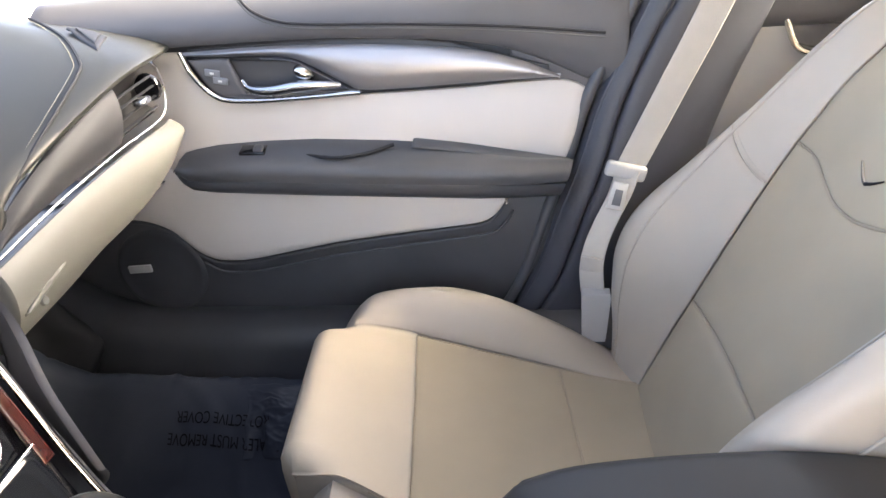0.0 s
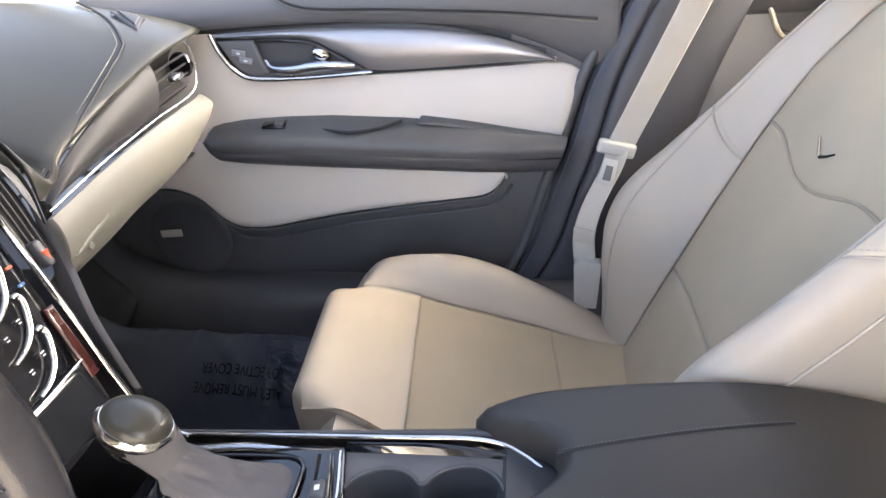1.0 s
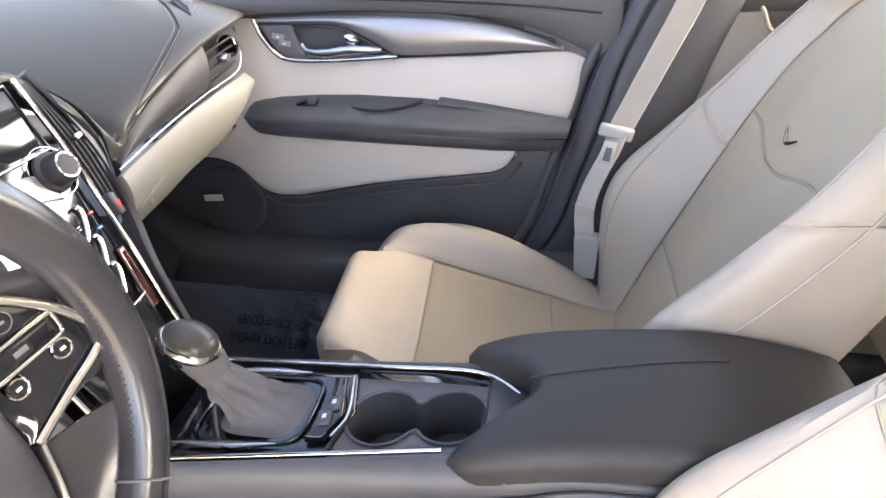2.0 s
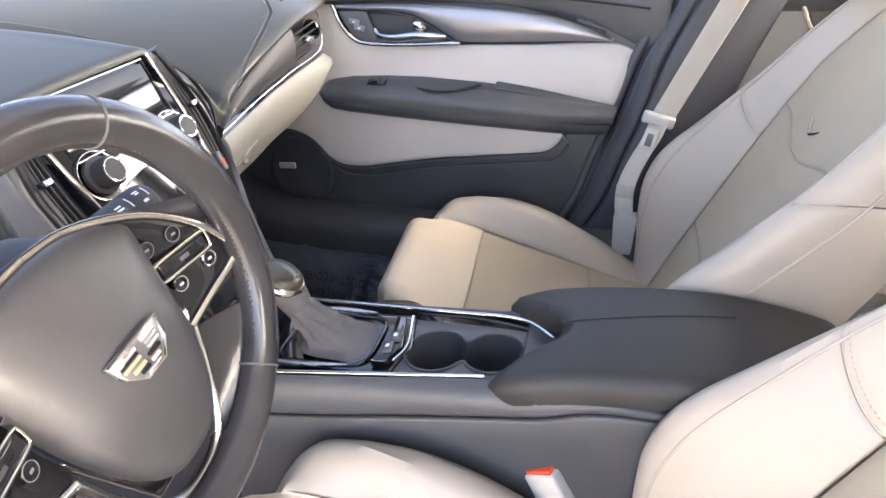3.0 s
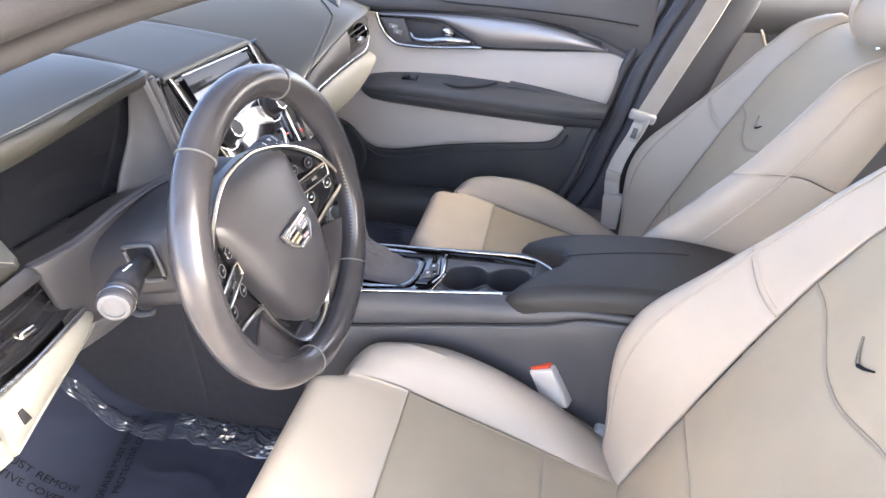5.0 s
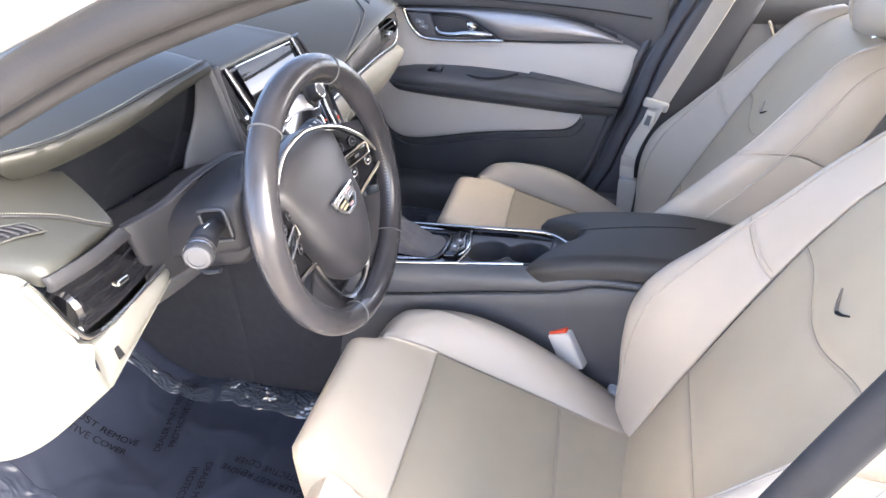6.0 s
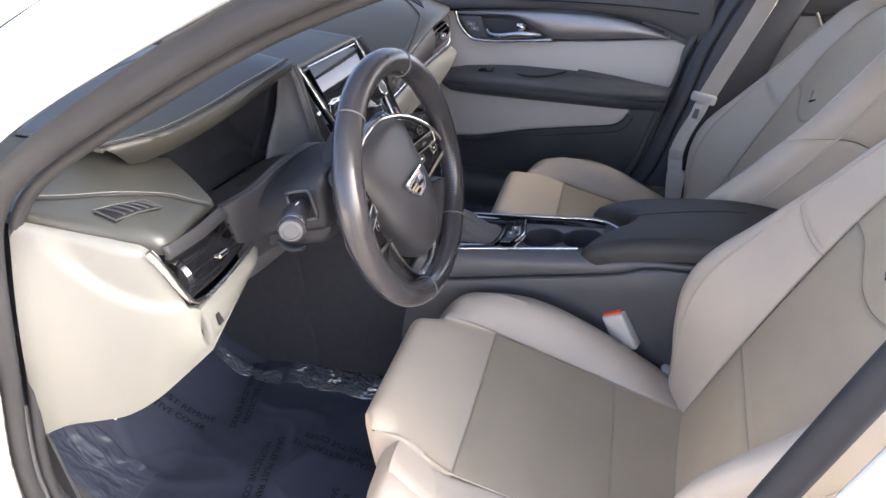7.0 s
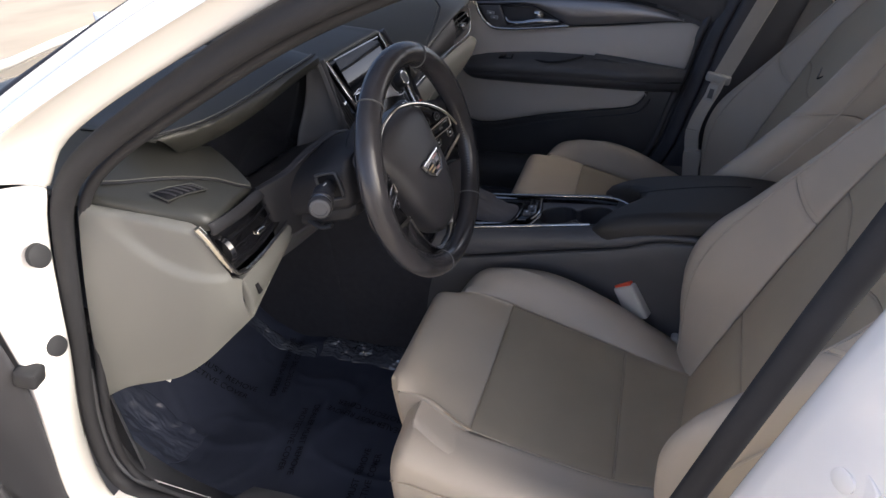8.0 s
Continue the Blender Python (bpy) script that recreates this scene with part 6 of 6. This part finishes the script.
    part("stalk_knob", turned([(0.0120, -0.002), (0.0152, 0.001), (0.0160, 0.020), (0.0148, 0.023), (0.0148, 0.026), (0.0168, 0.028), (0.0170, 0.034), (0.0150, 0.036), (0.0150, 0.038), (0.0172, 0.040), (0.0170, 0.048), (0.0150, 0.051), (0.0005, 0.051)], m, 28), COWL, ls, "ridged stalk knob")
    part("stalk_band", turned([(0.0173, 0.0405), (0.0178, 0.042), (0.0173, 0.0435)], m, 28), SATIN, ls, "thin satin band")
    part("stalk_cap", turned([(0.0146, 0.0500), (0.0142, 0.0525), (0.0108, 0.0535), (0.0103, 0.0518), (0.0005, 0.0520)], m, 28), LOW, ls, "grey stalk end cap")
    for k in range(3):
        part("symbol", box((0.006, 0.0015, 0.0008), 0, frame_of(root + way * (0.060 + 0.008 * k) + V(0.005, 0.004, 0.0150), (0.3, -0.9, 0.25), (0.3, 0.2, 0.9))), WHITEINK, ls)
    axis = lambda y: V(-0.203 - 0.03 * (y + 0.25), y, 0.967 + 0.02 * (y + 0.25))
    rs = part("stalk", tube([axis(-0.37) - V(0, 0, 0.004), axis(-0.30), axis(-0.222)], lambda t: 0.0155 + 0.004 * t, 18, 16), COWL, col, "black wiper stalk with white symbols")
    m2 = frame_of(axis(-0.222), (0, 0, 1), (-0.03, 1, 0.02))
    part("stalk_knob", turned([(0.0185, -0.002), (0.0203, 0.0), (0.0205, 0.024), (0.0190, 0.029), (0.0155, 0.031), (0.0005, 0.031)], m2, 28), COWL, rs)
    out = lambda f: V(math.cos(radians(f)), 0, math.sin(radians(f)))
    for y, f, r, w, h in ((-0.268, 62, 0.0182, 0.008, 0.0016), (-0.262, 62, 0.0184, 0.002, 0.006), (-0.258, 62, 0.0186, 0.006, 0.0016), (-0.240, 66, 0.0190, 0.008, 0.0018), (-0.240, 54, 0.0190, 0.009, 0.0018), (-0.239, 42, 0.0190, 0.009, 0.0022), (-0.239, 30, 0.0190, 0.007, 0.0018), (-0.212, 72, 0.0206, 0.007, 0.0016), (-0.212, 64, 0.0206, 0.005, 0.0016), (-0.210, 34, 0.0206, 0.006, 0.0030)):
        part("symbol", box((w, h, 0.0006), 0, frame_of(axis(y) + out(f) * r, (0, 1, 0), out(f))), WHITEINK, rs)
    for y, f0, f1, r in ((-0.226, 40, 78, 0.0196), (-0.202, 42, 74, 0.0206)):
        part("symbol", tube([axis(y) + out(f0 + (f1 - f0) * i / 6) * r for i in range(7)], 0.0007, 5, 10), WHITEINK, rs)


# ---- centre console ----
def center_console():
    k = thing("center_console", "dark centre console with gloss shifter plate, cup holders and padded armrest", "centre console", (0.1, -0.025, 0.3))
    C = -0.025
    zt = lambda x: 0.671 + 0.03 * (x + 0.16) / 0.29
    half = lambda x: 0.084 - 0.02 * (x + 0.16) / 0.29
    for s in (1, -1):
        rail = [(x, C + s * half(x), zt(x)) for x in (-0.20, -0.16, -0.05, 0.06, 0.13)]
        if s > 0:
            rail += [(0.165, C + 0.058, 0.702), (0.19, C + 0.045, 0.700), (0.206, C + 0.032, 0.698)]
        part("chrome_strip", tube(rail, 0.0028, 8, 60, flat=1.1), CHROME, k, "chrome strip along the console")
        edge = [(x, C + s * (half(x) + 0.004), zt(x) + 0.001) for x in (-0.22, -0.1, 0.02, 0.13, 0.20)] + [(0.30, C + s * 0.07, 0.71), (0.56, C + s * 0.07, 0.70)]
        seamline = [(-0.22, C + s * 0.104, 0.600), (-0.10, C + s * 0.100, 0.617), (0.05, C + s * 0.096, 0.645), (0.20, C + s * 0.093, 0.672), (0.262, C + s * 0.092, 0.692), (0.34, C + s * 0.093, 0.698), (0.56, C + s * 0.093, 0.695)]
        part("rail_pad", patch(between(edge, seamline, 0.012, (0, s * 0.8, 0.6), 0.8), 30, 12, 0.006, 0.01, 0.06, (0, s * 3, 2)), BLACK, k, "black padded console edge")
        part("side", patch(between([(x, y, z - 0.002) for x, y, z in seamline], [(-0.30, C + s * 0.125, 0.28), (0.0, C + s * 0.115, 0.28), (0.3, C + s * 0.11, 0.28), (0.56, C + s * 0.10, 0.28)], 0.004, (0, s, 0)), 24, 12, 0.008, 0.01, 0.02, (0.1, s * 3, 0.6)), LOW, k, "black console side")
        part("seam", tube([(x, y + s * 0.001, z) for x, y, z in seamline], 0.0018, 6, 50), RUBBER, k)
    # shifter plate and cup tray with a two-lobed opening
    part("shifter_plate", patch(lambda u, v: V(-0.215 + 0.215 * u + 0.03 * (0.5 - abs(v - 0.5)) * u, C + (2 * v - 1) * (half(-0.2 + 0.2 * u) - 0.004), zt(-0.2 + 0.2 * u) - 0.006), 14, 12, 0.004, 0.02, 0.03), GLOSS, k, "gloss black shifter plate")
    lobes = []
    c1, c2, r1, r2 = (0.050, C - 0.006), (0.130, C - 0.004), 0.044, 0.042
    for cx, cy, r, a0, a1 in ((*c1, r1, 32, 328), (*c2, r2, 212, 508)):
        for i in range(25):
            f = radians(a0 + (a1 - a0) * i / 24)
            lobes.append((cx + r * math.cos(f), cy + r * math.sin(f)))
    ztr = lambda x: zt(x) - 0.012
    bm = bmesh.new()
    outer = [(x, C + half(x) - 0.005) for x in [0.0 + 0.026 * i for i in range(9)]] + [(0.226, C + 0.03), (0.228, C), (0.226, C - 0.03)] + [(x, C - half(x) + 0.005) for x in [0.208 - 0.026 * i for i in range(9)]]
    es = []
    for loop in (outer, lobes):
        vs = [bm.verts.new((x, y, ztr(x))) for x, y in loop]
        es += [bm.edges.new((vs[i], vs[(i + 1) % len(vs)])) for i in range(len(vs))]
    bmesh.ops.triangle_fill(bm, use_beauty=True, edges=es)
    inside = lambda p: (p.x - c1[0]) ** 2 + (p.y - c1[1]) ** 2 < r1 ** 2 * 0.998 or (p.x - c2[0]) ** 2 + (p.y - c2[1]) ** 2 < r2 ** 2 * 0.998
    bmesh.ops.delete(bm, geom=[f for f in bm.faces if inside(f.calc_center_median())], context="FACES")
    part("cup_tray", bm, PILLAR, k, "charcoal cup holder tray", smooth=False)
    part("cup_wall", loft([[V(0.09 + (x - 0.09) * q, C + (y - C) * q, ztr(x) - h) for x, y in lobes] for q, h in ((1.0, -0.001), (0.985, 0.004), (0.95, 0.05), (0.93, 0.066), (0.6, 0.07), (0.05, 0.07))], False), LOW, k, "black cup holder well")
    part("cup_rim", tube([(x, y, ztr(x) + 0.001) for x, y in lobes], 0.0024, 8, 110, True), BLACK, k, "black cup holder rim")
    for s, x in ((1, 0.086), (-1, 0.096)):
        part("cup_finger", turned([(0.008, -0.03), (0.011, -0.01), (0.008, 0.0), (0.0005, 0.002)], pose(x, C - 0.03, 0.655), 14), PILLAR, k)
    part("tray_wall", patch(between([(0.0, C + half(0) - 0.006, zt(0) - 0.002), (0.10, C + half(0.1) - 0.006, zt(0.1) - 0.002), (0.17, C + 0.048, 0.698), (0.205, C + 0.026, 0.696)], [(0.0, C + half(0) - 0.012, zt(0) - 0.014), (0.10, C + half(0.1) - 0.014, zt(0.1) - 0.016), (0.17, C + 0.040, 0.685), (0.20, C + 0.022, 0.684)]), 16, 4, 0.002), GLOSS, k)
    # parking key plate
    kp = part("key_plate", slab([(-0.010, -0.048), (0.012, -0.048), (0.026, -0.015), (0.012, 0.050), (-0.004, 0.050), (0.006, -0.01)], frame_of((-0.018, C - 0.006, zt(-0.02) - 0.004), (1, 0, 0.10), (-0.1, 0, 1)), 0.010, 0.002), GLOSS, k, "gloss black key plate")
    part("chrome_line", tube([(0.004, C - 0.054, zt(0) + 0.006), (0.014, C - 0.02, zt(0) + 0.008), (0.002, C + 0.046, zt(0) + 0.006)], 0.0022, 6, 20), CHROME, kp)
    for i, y in enumerate((-0.028, -0.004)):
        b = part("key", box((0.016, 0.021, 0.006), 0.002, pose(-0.012 + 0.004 * i, C + y, zt(-0.01) + 0.008, 0, -8, 8)), BLACK, kp, "black key")
        part("symbol", box((0.005, 0.006, 0.0006), 0, pose(-0.012 + 0.004 * i, C + y, zt(-0.01) + 0.0114, 0, -8, 8)), WHITEINK, b)
    # gaiter and lever
    gx, gy = -0.105, C - 0.002
    rings = []
    for i in range(18):
        q = i / 17
        cx = gx + 0.014 - 0.070 * q ** 0.85
        zz = zt(gx) - 0.002 + 0.066 * q
        rx, ry = 0.054 - 0.037 * q ** 0.40, 0.046 - 0.029 * q ** 0.40
        sq = 0.5 + 0.5 * q
        power = lambda c: math.copysign(abs(c) ** sq, c)
        ring = []
        for j in range(56):
            f = 2 * math.pi * j / 56
            cr = 0.20 * math.sin(math.pi * min(1, q * 1.1)) * noise.noise(V(math.cos(f) * 2.2, math.sin(f) * 2.2, q * 5)) + 0.11 * math.sin(6 * f + 6 * q + 2 * math.sin(3 * f)) * math.sin(math.pi * q)
            ring.append(V(cx + rx * (1 + cr) * power(math.cos(f)), gy + ry * (1 + cr) * power(math.sin(f)), zz + 0.008 * noise.noise(V(f * 1.2, q * 4, 3)) * math.sin(math.pi * q)))
        rings.append(ring)
    lev = thing("gear_lever", "grey suede gear lever with a chrome-ringed black knob", "gear lever", (gx, gy, zt(gx)))
    part("gaiter", loft(rings), NUBUCK, lev, "creased grey suede gaiter")
    part("gaiter_frame", tube([(gx + 0.070 * math.copysign(abs(math.cos(f * math.pi / 12)) ** 0.4, math.cos(f * math.pi / 12)), gy + 0.055 * math.copysign(abs(math.sin(f * math.pi / 12)) ** 0.4, math.sin(f * math.pi / 12)), zt(gx) - 0.003 + 0.007 * math.cos(f * math.pi / 12)) for f in range(24)], 0.0026, 8, 48, True), GLOSS, lev)
    part("lever_neck", tube([(-0.145, gy, 0.705), (-0.158, gy, 0.735), (-0.172, gy, 0.762)], lambda t: 0.017 + 0.012 * t, 16, 12), NUBUCK, lev)
    km = frame_of((-0.174, gy, 0.768), (0.86, 0, -0.42), (0.20, 0, 0.98)) @ Matrix.Diagonal((1.24, 0.98, 1.1, 1))
    part("knob", turned([(0.020, -0.014), (0.026, -0.006), (0.0275, 0.002), (0.0262, 0.009), (0.021, 0.0145), (0.011, 0.018), (0.0005, 0.019)], km, 28), KNOB, lev, "olive-black knob")
    part("collar", turned([(0.0195, -0.030), (0.0235, -0.022), (0.0275, -0.013), (0.0295, -0.006), (0.0290, -0.002)], km, 28), SATIN, lev, "satin chrome collar")
    part("knob_ring", turned([(0.0285, -0.007), (0.0308, -0.004), (0.0310, 0.001), (0.0276, 0.0050)], km, 28), CHROME, lev, "chrome ring")
    for s in (1, -1):
        part("plate_accent", tube([(-0.19, C + s * 0.062, zt(-0.19) + 0.002), (-0.12, C + s * 0.064, zt(-0.12) + 0.001), (-0.06, C + s * 0.060, zt(-0.06))], lambda t: 0.001 + 0.004 * math.sin(math.pi * t), 8, 24, flat=0.5), SATIN, k)
    # padded armrest lid with a forked front
    hwid = lambda u: 0.108 - 0.012 * smooth01((u - 0.6) / 0.4)

    zlc = curve([(0.12, 0, 0.700), (0.15, 0, 0.722), (0.20, 0, 0.742), (0.30, 0, 0.757), (0.40, 0, 0.762), (0.50, 0, 0.754), (0.58, 0, 0.735)], 80)
    zl = lambda x: zlc(min(1, max(0, (x - 0.12) / 0.46))).z

    def lid(u, v):
        y = 2 * v - 1
        x0 = 0.122 + 0.090 * (1 - smooth01((abs(y) - 0.08) / 0.74)) + 0.060 * max(0, (abs(y) - 0.72) / 0.28) ** 3
        x = x0 + (0.565 - x0) * u
        return V(x, C + 0.005 + y * hwid(u), zl(x) - 0.008 * y * y + 0.004)
    part("armrest_lid", patch(lid, 34, 34, 0.036, 0.06, 0.10), ARMHIDE, k, "black padded armrest lid")
    part("seam", tube([lid(0.015 + 0.6 * i / 10, 0.50 + 0.14 * i / 10) + V(0, 0, 0.0002) for i in range(11)], 0.0013, 6, 40), RUBBER, k)
    part("stitching", stitches([lid(0.02 + 0.6 * i / 10, 0.508 + 0.14 * i / 10) + V(0, 0, 0.0006) for i in range(11)], 60, 0.0006), DARKTHREAD, k)
    part("lid_base", patch(lambda u, v: V(0.16 + 0.40 * u, C + 0.005 + (2 * v - 1) * 0.098, 0.700 + 0.006 * u), 10, 8, 0.06, 0.03, 0.03), LOW, k)
    part("console_end", patch(between([(0.56, C - 0.10, 0.70), (0.56, C + 0.10, 0.70)], [(0.57, C - 0.10, 0.28), (0.57, C + 0.10, 0.28)]), 6, 8, 0.01, face=(3, 0, 0.5)), LOW, k)


# ---- protective films on the mats ----
def films():
    def crease(x, y, seed):
        """Long soft folds left in the film by its packing."""
        a = abs(noise.noise(V(x * 3.4 + y * 1.5, y * 4.6 - x * 0.8, seed)))
        b = abs(noise.noise(V(x * 7.5 - y * 3.0, y * 6.0 + x * 2.0, seed + 5)))
        return 0.0045 * max(0, 1 - a * 10) + 0.0025 * max(0, 1 - b * 9)

    def driver_height(x, y):
        base = 0.300 + 0.30 * (1 - smooth01((x + 0.99) / 0.40)) + 0.014 * smooth01((y + 0.235) / 0.06) + 0.05 * smooth01((-0.60 - y) / 0.06) * smooth01((-x - 0.5) / 0.2)
        w = 0.5 * noise.noise(V(x * 7, y * 7, 3)) + 0.4 * abs(noise.noise(V(x * 17, y * 12, 7)))
        return base + 0.010 + 0.006 * w + crease(x, y, 41)

    def passenger_height(x, y):
        base = 0.300 + 0.30 * (1 - smooth01((x + 0.99) / 0.40)) + 0.14 * smooth01((y - 0.36) / 0.18)
        w = 0.5 * noise.noise(V(x * 8, y * 8, 12)) + 0.5 * abs(noise.noise(V(x * 21, y * 15, 4)))
        return base + 0.010 + 0.006 * w + crease(x, y, 52)

    def sheet(x0, x1, y0, y1, height, seed):
        def fn(u, v):
            x, y = x0 + (x1 - x0) * u, y0 + (y1 - y0) * v
            e = min(u, 1 - u, v, 1 - v)
            k = max(0, 1 - e / 0.07)
            return V(x + 0.016 * k * noise.noise(V(x * 9, y * 9, seed + 2)), y + 0.016 * k * noise.noise(V(x * 8, y * 8, seed + 7)), height(x, y) + 0.010 * k * abs(noise.noise(V(x * 40, y * 40, seed + 9))))
        return fn

    def crumpled(x0, x1, y0, y1, height, seed, lift):
        """A gathered strip of loose film with sharp folds."""
        def fn(u, v):
            x, y = x0 + (x1 - x0) * u, y0 + (y1 - y0) * v
            f1 = 1 - abs(noise.noise(V(x * 34 + y * 50, y * 80 - x * 12, seed))) * 2
            f2 = 1 - abs(noise.noise(V(x * 60 - y * 90, y * 150 + x * 30, seed + 3))) * 2
            f3 = noise.noise(V(x * 18, y * 22, seed + 6))
            k = math.sin(math.pi * min(1, max(0, v))) ** 0.6 * math.sin(math.pi * u) ** 0.3
            return V(x + 0.008 * noise.noise(V(x * 40, y * 40, seed + 1)), y + 0.010 * noise.noise(V(x * 30, y * 20, seed + 5)), height(x, y) + 0.004 + lift * k * (0.6 * f1 + 0.35 * f2 + 0.5 * f3 + 0.5))
        return fn

    def printed(th, height, x, y, turn):
        for i, line in enumerate(("DEALER MUST REMOVE", "PROTECTIVE COVER")):
            ob = lettering(line, 0.0195, DARKINK, pose(x, y, 0, 0, 0, turn) @ pose(0, -0.026 * i, 0), "print", th, "dark printed warning")
            for v in ob.data.vertices:
                w = v.co + th.location
                v.co.z = height(w.x, w.y) + 0.006 - th.location.z

    d = thing("mat_film", "crinkled dark blue plastic protective film over the driver's floor mat", "plastic film", (-0.4, -0.4, 0.3))
    part("film", patch(sheet(-0.86, -0.08, -0.665, -0.165, driver_height, 3), 110, 84, 0.004, 0.006, 0.006, (-0.3, -0.4, 3)), FILM, d)
    part("film_edge", patch(crumpled(-0.52, -0.18, -0.222, -0.152, driver_height, 2, 0.0075), 260, 60, 0.001, 0.005, 0.02, (-0.3, -0.9, 3)), CLEARFILM, d, "crumpled shiny film edge")
    part("film_edge", patch(crumpled(-0.78, -0.53, -0.236, -0.204, driver_height, 11, 0.004), 160, 40, 0.001, 0.005, 0.02, (-0.3, -0.9, 3)), CLEARFILM, d, "crumpled film edge")
    part("film_edge", patch(crumpled(-0.82, -0.62, -0.660, -0.54, driver_height, 21, 0.004), 80, 60, 0.001, 0.01, 0.02, (-0.3, -0.9, 3)), FILM, d, "crumpled film edge")
    for x, y, turn in ((-0.577, -0.288, 108), (-0.410, -0.478, -75), (-0.300, -0.384, 174), (-0.700, -0.400, 8), (-0.23, -0.56, 100)):
        printed(d, driver_height, x, y, turn)
    p = thing("mat_film", "dark plastic protective film over the passenger's floor mat", "plastic film", (-0.4, 0.35, 0.3))
    part("film", patch(sheet(-0.80, -0.05, 0.14, 0.545, passenger_height, 12), 90, 60, 0.004, 0.006, 0.006, (-0.3, 0.3, 3)), DARKFILM, p)
    part("film_edge", patch(crumpled(-0.31, -0.17, 0.43, 0.525, passenger_height, 31, 0.004), 80, 60, 0.001, 0.01, 0.02, (-0.3, -0.3, 3)), DARKFILM, p, "crumpled film")
    for x, y, turn in ((-0.345, 0.455, 178), (-0.62, 0.36, 178), (-0.40, 0.25, 92)):
        printed(p, passenger_height, x, y, turn)


ground()
car_body()
glazing()
cabin_floor()
passenger_door()
driver_door()
b_pillar_trim()
seat_belt()
rear_cabin()
front_seat()
dashboard()
steering_wheel()
center_console()
films()
